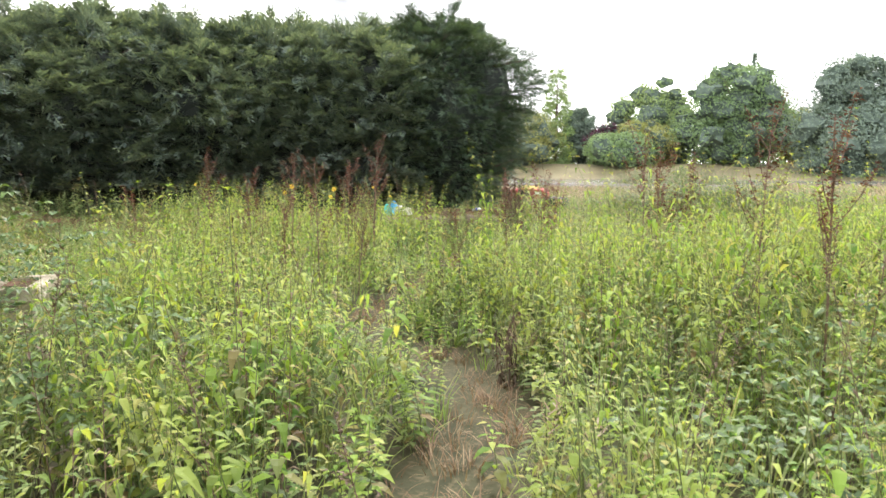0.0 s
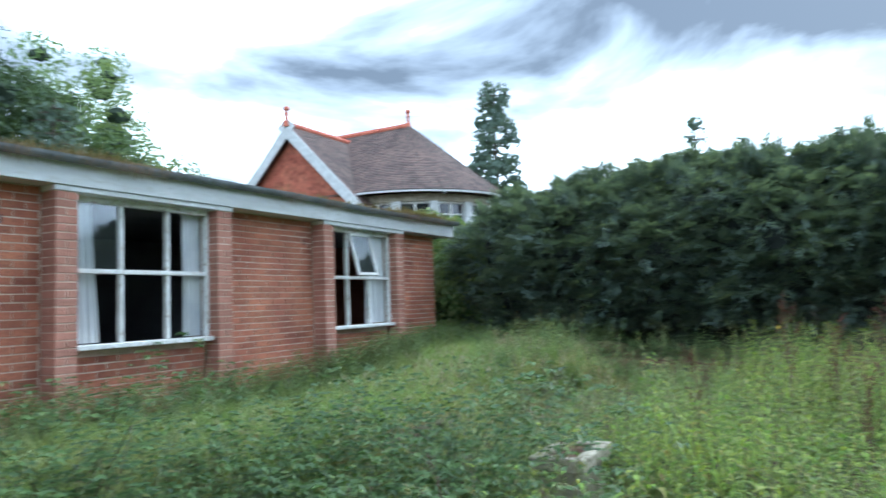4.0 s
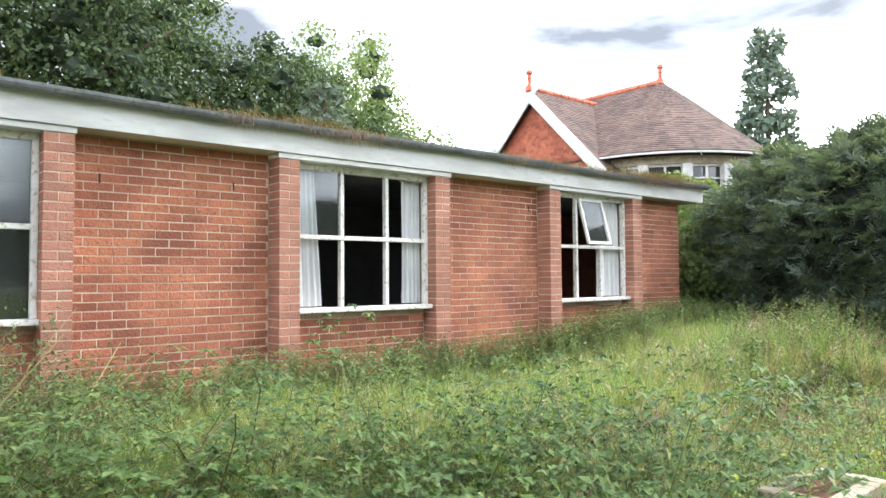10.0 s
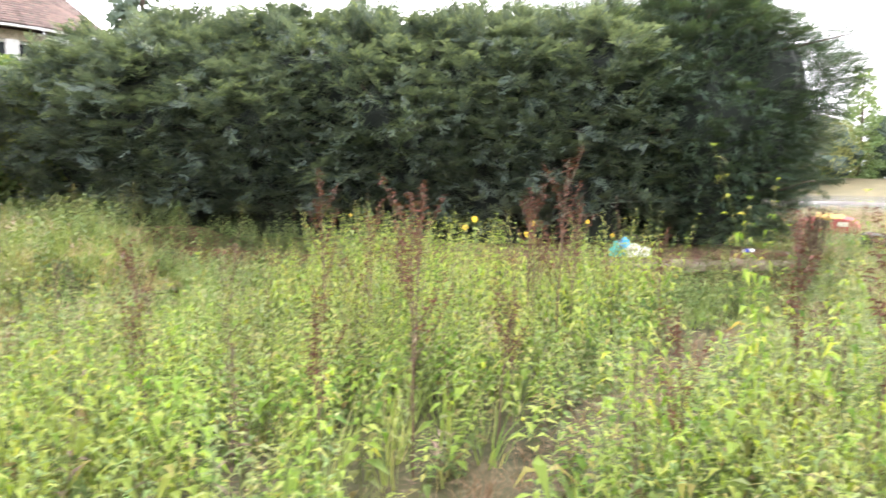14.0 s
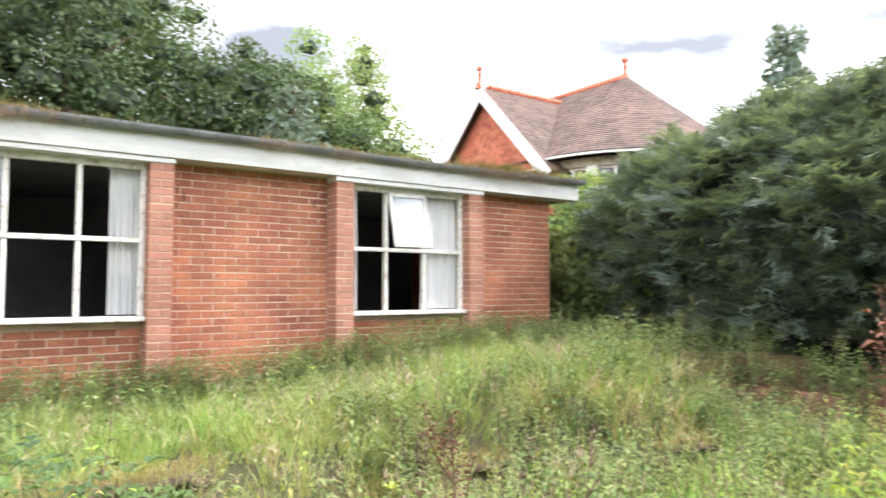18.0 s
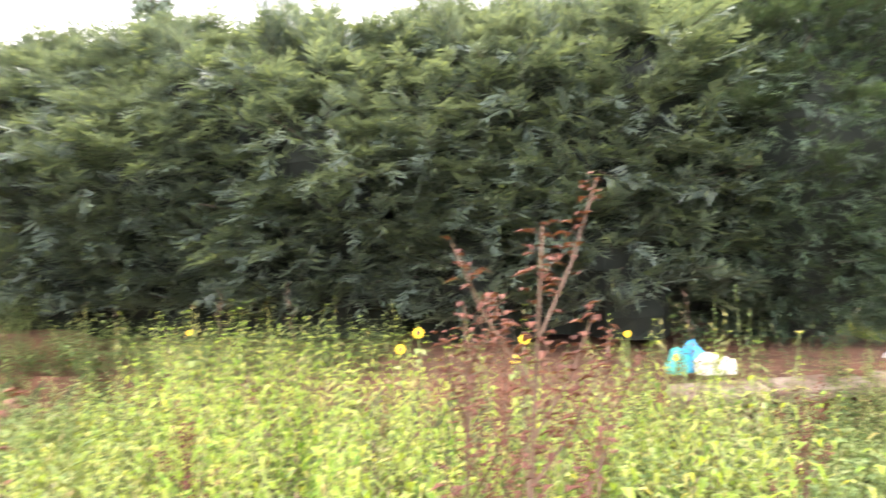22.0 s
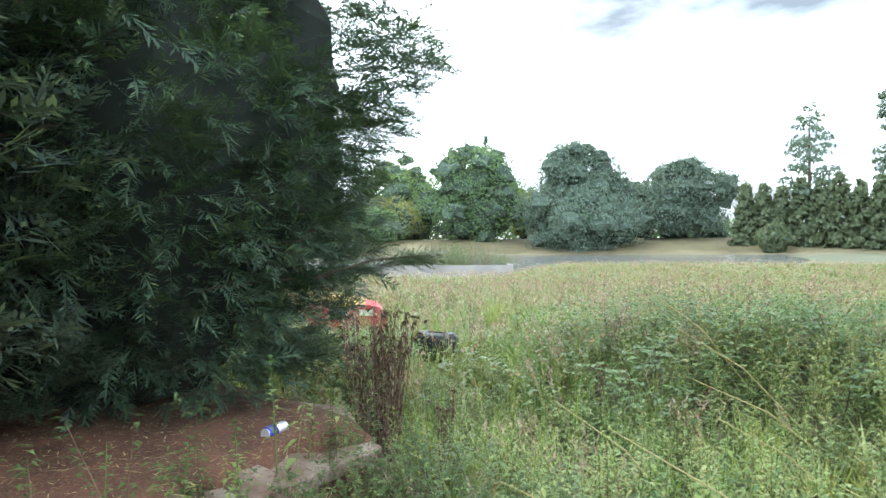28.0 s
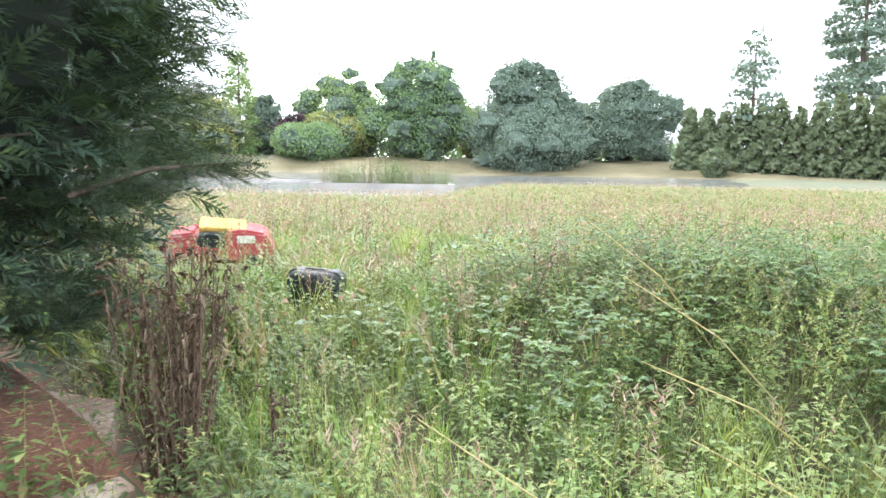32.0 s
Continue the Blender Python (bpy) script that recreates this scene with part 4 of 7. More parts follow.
def build_house():
    h = thing("house", (0, 0, 0), "large old house with dark tiled roofs and a round bay", "house")
    gx, gy, hw, rz, ez = -14.3, 16.3, 2.72, 7.1, 4.36
    bx, by, rad, cz, rb = -12.05, 19.8, 3.35, 4.72, 7.42
    # walls
    bm = bmesh.new()
    prof = [(gx - 2.4, 0), (gx + 2.4, 0), (gx + 2.4, 4.5), (gx, 6.78), (gx - 2.4, 4.5)]
    fa = [bm.verts.new((x, gy + 0.25, z)) for x, z in prof]
    fb = [bm.verts.new((x, 20.9, z)) for x, z in prof]
    bm.faces.new(fa)
    bm.faces.new(fb[::-1])
    for k in range(5):
        bm.faces.new((fa[k], fa[(k + 1) % 5], fb[(k + 1) % 5], fb[k]))
    bmesh.ops.recalc_face_normals(bm, faces=bm.faces)
    part("gable_wall", bm, M_REDTILE, h, "red brick gable wall")
    mesh_part("hung_tiles", tile_rows((gx - 2.35, gy + 0.24, 4.1), (gx + 2.35, gy + 0.24, 4.1), (gx - 0.05, gy + 0.24, 6.6), (gx + 0.05, gy + 0.24, 6.6), 0.10, 0.165, 0.015), M_REDTILE, h, "red hung tiles in the gable")
    # gable roof, both slopes
    slopes = [tile_rows((gx + hw, gy, ez), (gx + hw, 20.4, ez), (gx, gy, rz), (gx, 20.4, rz), 0.105, 0.165), tile_rows((gx - hw, 20.4, ez), (gx - hw, gy, ez), (gx, 20.4, rz), (gx, gy, rz), 0.105, 0.165)]
    slopes.append(tile_rows((-15.6, by - 3.3, cz), (bx, by - 3.3, cz), (-15.6, by, rb), (bx, by, rb), 0.105, 0.165))
    n = 26
    for k in range(n):
        a0, a1 = -math.pi / 2 + math.pi * k / n, -math.pi / 2 + math.pi * (k + 1) / n
        p = [(bx + rad * math.cos(t), by + rad * math.sin(t), cz) for t in (a0, a1)]
        q = [(bx + 0.06 * math.cos(t), by + 0.06 * math.sin(t), rb) for t in (a0, a1)]
        slopes.append(tile_rows(p[0], p[1], q[0], q[1], 0.105, 0.165))
    mesh_part("roof", joined(slopes), M_TILE, h, "dark brown clay tile roof")
    # underlay of the slopes
    bm = bmesh.new()
    for quad in (((gx + hw, gy, ez), (gx + hw, 20.4, ez), (gx, 20.4, rz), (gx, gy, rz)), ((gx - hw, 20.4, ez), (gx - hw, gy, ez), (gx, gy, rz), (gx, 20.4, rz)), ((-15.6, by - 3.3, cz), (bx, by - 3.3, cz), (bx, by, rb), (-15.6, by, rb)), ((bx, by + 3.3, cz), (-15.6, by + 3.3, cz), (-15.6, by, rb), (bx, by, rb))):
        bm.faces.new([bm.verts.new((x, y, z - 0.03)) for x, y, z in quad])
    part("roof_deck", bm, M_TILE, h)
    bm = bmesh.new()
    top = bm.verts.new((bx, by, rb - 0.03))
    ring = [bm.verts.new((bx + rad * math.cos(t), by + rad * math.sin(t), cz - 0.02)) for t in np.linspace(-math.pi / 2, math.pi / 2, 27)]
    for u, v in zip(ring, ring[1:]):
        bm.faces.new((u, v, top))
    part("bay_roof_deck", bm, M_TILE, h)
    # ridges and finials
    for a, b in (((gx, gy - 0.05, rz), (gx, by, rz)), ((-15.6, by, rb), (bx, by, rb))):
        a, b = Vector(a), Vector(b)
        cnt = int((b - a).length / 0.33)
        for k in range(cnt):
            bm = bmesh.new()
            u, v = a.lerp(b, k / cnt), a.lerp(b, (k + 1) / cnt - 0.012)
            add_tube(bm, [u + Vector((0, 0, 0.0)), v + Vector((0, 0, 0.0))], [0.11, 0.105], 8)
            part("ridge_tile", bm, M_RIDGE, h)
    for px, py, pz in ((gx, gy - 0.02, rz), (bx, by, rb)):
        bm = bmesh.new()
        prof = [(0.13, -0.1), (0.10, 0.12), (0.055, 0.16), (0.055, 0.36), (0.075, 0.40), (0.055, 0.44), (0.05, 0.52), (0.095, 0.58), (0.10, 0.64), (0.06, 0.70), (0.01, 0.72)]
        add_tube(bm, [(px, py, pz + z * 0.8) for _, z in prof], [r for r, _ in prof], 10)
        part("finial", bm, M_RIDGE, h, "red terracotta finial")
    # barge boards
    for s in (-1, 1):
        bm = bmesh.new()
        d = Vector((s * (hw + 0.08), 0, ez - 0.10 - rz)).normalized()
        up = Vector((-d.z * s, 0, d.x * s))
        if up.z < 0:
            up = -up
        a, b = Vector((gx - s * 0.12, gy - 0.06 - 0.004 * s, rz + 0.12)), Vector((gx + s * (hw + 0.06), gy - 0.06, ez - 0.06))
        pts = []
        for y in (0, 0.05):
            for p in (a, b):
                pts += [bm.verts.new(p + Vector((0, y, 0))), bm.verts.new(p - up * 0.30 + Vector((0, y, 0)))]
        for q in ((0, 1, 3, 2), (4, 6, 7, 5), (0, 2, 6, 4), (1, 5, 7, 3), (0, 4, 5, 1), (2, 3, 7, 6)):
            bm.faces.new([pts[k] for k in q])
        bmesh.ops.recalc_face_normals(bm, faces=bm.faces)
        part("barge_board", bm, M_WHITE, h, "pale painted barge board")
    part("gable_window", box(gx + 1.0, gy + 0.2, 3.5, gx + 2.1, gy + 0.26, 4.5), M_FRAME, h, "small white window under the eaves")
    # round bay: wall, eaves, windows
    def ringwall(r0, r1, z0, z1, a0=-math.pi / 2, a1=math.pi / 2, n=24):
        bm = bmesh.new()
        cols = []
        for t in np.linspace(a0, a1, n + 1):
            cols.append([bm.verts.new((bx + r * math.cos(t), by + r * math.sin(t), z)) for r, z in ((r0, z0), (r1, z0), (r1, z1), (r0, z1))])
        for u, v in zip(cols, cols[1:]):
            for k in range(4):
                bm.faces.new((u[k], u[(k + 1) % 4], v[(k + 1) % 4], v[k]))
        bm.faces.new(cols[0][::-1])
        bm.faces.new(cols[-1])
        bmesh.ops.recalc_face_normals(bm, faces=bm.faces)
        return bm
    part("bay_eave_board", ringwall(rad - 0.06, rad + 0.03, cz - 0.08, cz - 0.03), M_WHITE, h, "white curved eaves board")
    part("bay_frieze", ringwall(2.72, 2.94, cz - 0.30, cz - 0.08), M_CONCRETE, h)
    part("bay_wall", ringwall(2.66, 2.9, 0, 3.3), M_REDTILE, h, "red brick bay wall")
    for k in range(8):
        t0 = -math.pi / 2 + math.pi * k / 8
        t1 = t0 + math.pi / 8
        part("bay_post", ringwall(2.66, 2.96, 3.3, cz - 0.30, t0 - 0.045, t0 + 0.045, 2), M_WHITE, h)
        win = part("window", ringwall(2.74, 2.76, 3.3, cz - 0.30, t0 + 0.045, t1 - 0.045, 3), M_DARKGLASS, h, "dark window of the bay")
        part("frame", ringwall(2.77, 2.84, 3.3, 3.37, t0 + 0.045, t1 - 0.045, 3), M_FRAME, win)
        part("frame", ringwall(2.77, 2.84, cz - 0.36, cz - 0.30, t0 + 0.045, t1 - 0.045, 3), M_FRAME, win)
        part("frame", ringwall(2.77, 2.83, 4.02, 4.06, t0 + 0.045, t1 - 0.045, 3), M_FRAME, win)
        for q in (0.5,):
            tm = t0 + 0.045 + (t1 - t0 - 0.09) * q
            part("frame", ringwall(2.77, 2.835, 3.37, cz - 0.36, tm - 0.012, tm + 0.012, 1), M_FRAME, win)
    part("main_wall", box(-15.5, by - 2.65, 0, bx, by + 2.65, cz - 0.05), M_REDTILE, h, "brick wall of the house")


M_DARKGLASS = solid_mat("dark_glass", (0.02, 0.022, 0.025), (0.04, 0.042, 0.046), 2, 0.08, spec=0.6, bump=0.0)
build_house()

# ---- trees ----


def trunk_mesh(bm, h, r, limbs, reach):
    bend = Vector((rand(-0.06, 0.06), rand(-0.06, 0.06), 0)) * h
    at = lambda k: Vector((bend.x * k * k, bend.y * k * k, h * k))
    add_tube(bm, [at(k) for k in (-0.03, 0.05, 0.3, 0.6, 0.85, 1.0)], [r * 1.5, r * 1.1, r * 0.85, r * 0.55, r * 0.28, r * 0.1], 8)
    for i in range(limbs):
        k = 0.25 + 0.65 * i / limbs
        an = rand(0, 6.28)
        a = at(k)
        b = a + Vector((math.cos(an), math.sin(an), rand(0.3, 0.9))) * reach * (1.1 - k * 0.7) * 0.55
        c = b + Vector((math.cos(an + rand(-0.4, 0.4)), math.sin(an), rand(0.1, 0.8))) * reach * 0.35
        add_tube(bm, [a, b, c], [r * 0.35, r * 0.2, r * 0.05], 5)


def leaf_cloud(blobs, n, size, flat=0.35):
    """Leaves or leaf clumps over the outsides of blobs (centre, radii)."""
    vol = np.array([max(b[1]) ** 2 for b in blobs])
    pick = RNG.choice(len(blobs), n, p=vol / vol.sum())
    C = np.array([b[0] for b in blobs])[pick]
    R = np.array([b[1] for b in blobs])[pick]
    d = RNG.normal(size=(n, 3))
    d /= np.linalg.norm(d, axis=1, keepdims=True)
    d[:, 2] = np.where(d[:, 2] < -0.8, -d[:, 2], d[:, 2])
    depth = 1 - np.abs(RNG.normal(0, 0.24, n))
    P = C + d * R * depth[:, None]
    nr = d + RNG.normal(0, 0.7, (n, 3))
    nr /= np.linalg.norm(nr, axis=1, keepdims=True)
    t = np.cross(nr, RNG.normal(size=(n, 3)))
    t /= np.linalg.norm(t, axis=1, keepdims=True) + 1e-9
    s = np.cross(nr, t)
    L = (RNG.uniform(0.6, 1.3, n) * size)[:, None]
    V = np.stack([P - t * L * 0.5, P + s * L * flat, P + t * L * 0.6 - nr * L * 0.1, P - s * L * flat], 1).reshape(-1, 3)
    o = np.arange(n)[:, None] * 4
    F = np.concatenate([o + np.array([[0, 1, 2]]), o + np.array([[0, 2, 3]])])
    return V, F


def broadleaf(place, h, rad, mat, label, n=3500, size=0.5, lumps=16, squash=0.5, lean=0.0, skirt=0.18, name="tree", core=0.6, core_mat=None):
    x, y = place
    z = float(ground_z(x, y))
    t = thing(name, (x, y, z), label, "tree")
    bm = bmesh.new()
    trunk_mesh(bm, h * 0.75, h * 0.028, 8, rad)
    part("trunk", bm, M_BARK, t, smooth=True)
    blobs = []
    for i in range(lumps):
        k = (i + 0.5) / lumps
        zz = h * (skirt + (0.93 - skirt) * k) + rand(-0.04, 0.04) * h
        w = rad * math.sin(math.pi * (0.16 + 0.74 * k)) ** 0.7
        an = i * 2.4 + rand(-0.4, 0.4)
        rr = w * rand(0.25, 0.80)
        br = w * rand(0.20, 0.52) + 0.03 * h
        blobs.append(((math.cos(an) * rr + lean * k, math.sin(an) * rr, zz), (br, br, br * (0.55 + squash * 0.4))))
    mesh_part("crown", leaf_cloud(blobs, n, size), mat, t)
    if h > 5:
        # lumps whose dark colour fills the leaf gaps as shade
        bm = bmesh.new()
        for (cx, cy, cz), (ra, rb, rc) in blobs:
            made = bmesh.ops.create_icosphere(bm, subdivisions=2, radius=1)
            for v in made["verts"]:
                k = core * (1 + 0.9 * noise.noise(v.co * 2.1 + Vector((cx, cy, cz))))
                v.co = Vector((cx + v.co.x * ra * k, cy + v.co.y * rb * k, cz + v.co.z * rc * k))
        part("inner_mass", bm, core_mat or M_CROWNCORE, t, "dark lumps standing in for the shade between the leaves")["kind"] = "stuff"
    return t


def conifer(place, h, rad, mat, label, n=2500, size=0.45, bare=0.1, tiers=22, thin=1.0, droop=0.25, name="conifer_tree", base=0.9):
    """A conifer of tiered boughs; thin leaves gaps between them."""
    x, y = place
    z = float(ground_z(x, y))
    t = thing(name, (x, y, z), label, "tree")
    bm = bmesh.new()
    add_tube(bm, [(0, 0, -0.1), (0, 0, h * 0.5), (0, 0, h)], [h * 0.02, h * 0.012, 0.02], 8)
    blobs = []
    for i in range(tiers):
        k = bare + (1 - bare) * (i + rand(0, 0.8)) / tiers
        w = rad * min(1, (1.04 - k) / (1.04 - bare)) ** base
        an = i * 2.4
        for j in range(3):
            if RNG.uniform() > thin:
                continue
            a2 = an + j * 2.1 + rand(-0.4, 0.4)
            e = (math.cos(a2) * w, math.sin(a2) * w, h * k - droop * w)
            add_tube(bm, [(0, 0, h * k), (e[0] * 0.6, e[1] * 0.6, h * k - droop * w * 0.4), e], [0.05, 0.03, 0.01], 4)
            blobs.append(((e[0] * 0.62, e[1] * 0.62, h * k - droop * w * 0.55), (w * 0.42 + 0.15, w * 0.42 + 0.15, h * 0.022 + 0.12)))
    part("trunk", bm, M_BARK, t)
    mesh_part("crown", leaf_cloud(blobs, n, size, 0.3), mat, t)
    return t


def far_spot(yaw, d, x0=3.0, y0=8.0):
    return (x0 - math.sin(radians(yaw)) * d, y0 + math.cos(radians(yaw)) * d)


def build_far_trees():
    g = "trees beyond the pond"
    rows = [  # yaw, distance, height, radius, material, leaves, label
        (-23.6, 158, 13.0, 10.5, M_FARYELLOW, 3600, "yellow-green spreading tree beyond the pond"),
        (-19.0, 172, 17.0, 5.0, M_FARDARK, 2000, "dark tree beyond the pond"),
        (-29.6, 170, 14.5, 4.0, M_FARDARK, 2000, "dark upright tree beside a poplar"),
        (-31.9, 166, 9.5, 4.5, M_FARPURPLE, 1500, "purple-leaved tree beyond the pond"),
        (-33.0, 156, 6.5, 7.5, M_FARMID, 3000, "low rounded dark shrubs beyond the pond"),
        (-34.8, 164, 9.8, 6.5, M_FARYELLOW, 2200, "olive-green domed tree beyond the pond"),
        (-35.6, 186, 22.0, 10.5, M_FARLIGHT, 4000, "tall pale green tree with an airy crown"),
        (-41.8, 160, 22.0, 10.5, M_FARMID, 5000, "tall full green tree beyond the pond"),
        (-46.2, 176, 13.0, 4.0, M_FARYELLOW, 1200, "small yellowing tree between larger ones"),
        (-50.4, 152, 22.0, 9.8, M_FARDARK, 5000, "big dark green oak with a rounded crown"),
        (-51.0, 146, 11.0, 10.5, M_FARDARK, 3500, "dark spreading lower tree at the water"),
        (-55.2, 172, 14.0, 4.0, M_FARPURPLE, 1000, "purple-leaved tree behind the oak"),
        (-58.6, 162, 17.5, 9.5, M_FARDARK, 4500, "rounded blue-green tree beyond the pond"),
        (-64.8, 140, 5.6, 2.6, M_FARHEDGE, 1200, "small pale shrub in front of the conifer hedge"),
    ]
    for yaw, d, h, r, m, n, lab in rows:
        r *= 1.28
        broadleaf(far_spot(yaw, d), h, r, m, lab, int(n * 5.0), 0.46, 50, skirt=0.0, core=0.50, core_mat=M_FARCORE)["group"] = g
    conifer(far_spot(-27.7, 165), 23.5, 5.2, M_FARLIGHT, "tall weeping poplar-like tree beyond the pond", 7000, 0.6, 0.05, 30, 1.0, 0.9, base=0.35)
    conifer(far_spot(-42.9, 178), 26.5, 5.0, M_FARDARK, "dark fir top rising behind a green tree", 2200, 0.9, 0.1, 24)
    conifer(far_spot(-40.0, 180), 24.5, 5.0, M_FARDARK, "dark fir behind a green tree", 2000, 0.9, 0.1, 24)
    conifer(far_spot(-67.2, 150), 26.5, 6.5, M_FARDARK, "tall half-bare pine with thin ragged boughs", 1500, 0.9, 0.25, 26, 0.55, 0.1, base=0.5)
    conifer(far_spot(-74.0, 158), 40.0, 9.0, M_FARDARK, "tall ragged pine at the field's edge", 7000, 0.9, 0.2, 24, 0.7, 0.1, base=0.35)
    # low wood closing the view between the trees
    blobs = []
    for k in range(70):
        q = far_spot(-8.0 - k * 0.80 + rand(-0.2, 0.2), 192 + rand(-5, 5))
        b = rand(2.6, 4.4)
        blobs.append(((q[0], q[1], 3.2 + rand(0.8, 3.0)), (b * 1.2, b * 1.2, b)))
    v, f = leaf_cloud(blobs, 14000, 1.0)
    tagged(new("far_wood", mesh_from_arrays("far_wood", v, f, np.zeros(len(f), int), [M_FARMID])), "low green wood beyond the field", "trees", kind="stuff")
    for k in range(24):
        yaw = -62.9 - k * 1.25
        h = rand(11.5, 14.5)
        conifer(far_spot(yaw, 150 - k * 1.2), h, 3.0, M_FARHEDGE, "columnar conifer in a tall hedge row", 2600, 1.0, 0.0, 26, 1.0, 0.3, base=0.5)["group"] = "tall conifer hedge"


build_far_trees()


def build_back_trees():
    g = "trees behind the building"
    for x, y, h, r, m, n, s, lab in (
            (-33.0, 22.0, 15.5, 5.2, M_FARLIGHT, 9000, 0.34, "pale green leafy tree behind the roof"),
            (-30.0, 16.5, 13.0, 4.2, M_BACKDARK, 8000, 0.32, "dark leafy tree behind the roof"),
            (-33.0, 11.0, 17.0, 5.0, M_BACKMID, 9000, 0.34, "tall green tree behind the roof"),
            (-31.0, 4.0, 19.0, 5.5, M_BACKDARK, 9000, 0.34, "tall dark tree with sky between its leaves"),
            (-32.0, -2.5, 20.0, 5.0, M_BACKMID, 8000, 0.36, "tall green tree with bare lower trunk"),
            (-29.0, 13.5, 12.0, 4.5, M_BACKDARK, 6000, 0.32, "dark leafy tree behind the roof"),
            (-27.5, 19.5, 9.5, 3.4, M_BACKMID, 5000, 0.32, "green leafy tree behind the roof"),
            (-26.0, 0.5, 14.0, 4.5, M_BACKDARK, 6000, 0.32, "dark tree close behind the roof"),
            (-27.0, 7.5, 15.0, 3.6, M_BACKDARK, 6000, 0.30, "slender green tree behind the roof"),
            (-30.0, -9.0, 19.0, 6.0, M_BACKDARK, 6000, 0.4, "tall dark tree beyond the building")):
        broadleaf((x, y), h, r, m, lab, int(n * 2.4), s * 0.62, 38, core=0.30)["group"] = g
    conifer((-24.5, 15.2), 9.2, 3.0, M_FARDARK, "bluish dark yew behind the roof", 7000, 0.30, 0.05, 26, base=0.6)
    conifer((-18.6, 41.5), 16.0, 2.5, M_FARDARK, "tall narrow conifer beside the house", 7000, 0.42, 0.1, 30, 0.95, 0.05, base=0.42)
    conifer((-4.9, 33.6), 9.8, 2.0, M_FARDARK, "thin young cedar top behind the hedge", 1500, 0.3, 0.2, 16, 0.8, -0.1, base=0.8)
    for x, y, h, r in ((37, -3, 15, 6), (34, -11, 17, 6), (30, -19, 16, 6.5), (24, -27, 15, 6), (14, -33, 16, 6.5)):
        broadleaf((x, y), h, r, M_FARDARK, "dark green tree at the garden's far side", 1600, 0.9, 26, skirt=0.05)["group"] = "trees round the garden"
    # lighter shrubs between the building and the hedge
    for x, y, h, r in ((-6.2, 12.4, 2.5, 1.0), (-7.2, 13.0, 2.9, 1.3), (-8.4, 13.8, 3.2, 1.4), (-6.9, 11.9, 1.9, 0.8)):
        broadleaf((x, y), h, r, M_WEED, "light green elder bush beside the brick corner", 8000, 0.10, 18, skirt=0.02, name="bush")


build_back_trees()

# ---- yew hedge ----


def yew_spray(fine):
    """A flat spray: a curved twig with side twigs; fine ones carry two rows of needles each."""
    p = Plant()
    L = 0.46
    at = lambda k: np.array([L * k, 0.03 * math.sin(2.2 * k), 0.10 * k * (1 - k) - 0.07 * k * k])
    p.stem([at(0), at(1)], 0.0035, 1)

    def twig(a, b):
        if fine:
            d = b - a
            ln = np.linalg.norm(d)
            d = d / ln
            s = np.cross(d, (0, 0, 1.0))
            s /= np.linalg.norm(s)
            n = max(5, int(ln / 0.026))
            vs, fs = [], []
            for i in range(n):
                q = a + d * ln * (i + 0.3) / n
                for sg in (-1, 1):
                    nl = 0.022 * (1 - 0.45 * (i / n) ** 3) * rand(0.85, 1.15)
                    o = len(vs)
                    vs += [q - d * 0.0070, q + d * 0.0070, q + s * sg * nl + d * 0.011 + np.array([0, 0, rand(-0.004, 0.007)])]
                    fs.append((o, o + 1, o + 2))
            # one island a twig: the needles hang on a thin rib
            p.tris(vs, fs, 0)
            p.tris([a - s * 0.0016, a + s * 0.0016, b], [(0, 1, 2)], 1)
        else:
            d = b - a
            s = np.cross(d, (0, 0, 1.0))
            s = s / (np.linalg.norm(s) + 1e-9) * 0.0135
            p.tris([a, a + d * 0.5 + s, b, a + d * 0.5 - s], [(0, 1, 2), (0, 2, 3)], 0)
    twig(at(0.30), at(1.0) + np.array([0.04, 0, -0.01]))
    count = 12 if fine else 15
    for i in range(count):
        k = 0.12 + 0.80 * i / count
        sg = 1 if i % 2 else -1
        ln = 0.19 * (1 - 0.62 * k) * rand(0.55, 1.35)
        w = np.array([0.72, sg * rand(0.45, 0.95), rand(-0.35, 0.30)])
        twig(at(k), at(k) + w * ln * 1.15)
    return p


SPRAYS_FINE = [yew_spray(True) for _ in range(3)]
SPRAYS_PLAIN = [yew_spray(False) for _ in range(4)]


def place_sprays(templates, P, D, size, roll=0.5):
    """Sprays at P that point along D."""
    n = len(P)
    D = D / np.linalg.norm(D, axis=1, keepdims=True)
    S = np.cross(np.tile([0, 0, 1.0], (n, 1)), D)
    S /= np.linalg.norm(S, axis=1, keepdims=True) + 1e-9
    U = np.cross(D, S)
    an = RNG.normal(0, roll, n)[:, None]
    S, U = S * np.cos(an) + U * np.sin(an), U * np.cos(an) - S * np.sin(an)
    sz = RNG.uniform(size[0], size[1], n)
    which = RNG.integers(0, len(templates), n)
    V, F, Mt, off = [], [], [], 0
    for k, tp in enumerate(templates):
        v, f, m = tp.arrays()
        q = which == k
        if not q.any():
            continue
        c = int(q.sum())
        out = P[q][:, None] + (v[None, :, 0:1] * D[q][:, None] + v[None, :, 1:2] * S[q][:, None] + v[None, :, 2:3] * U[q][:, None]) * sz[q][:, None, None]
        V.append(out.reshape(-1, 3))
        F.append((f[None] + (np.arange(c) * len(v))[:, None, None]).reshape(-1, 3) + off)
        Mt.append(np.tile(m, c))
        off += c * len(v)
    return np.concatenate(V), np.concatenate(F), np.concatenate(Mt)


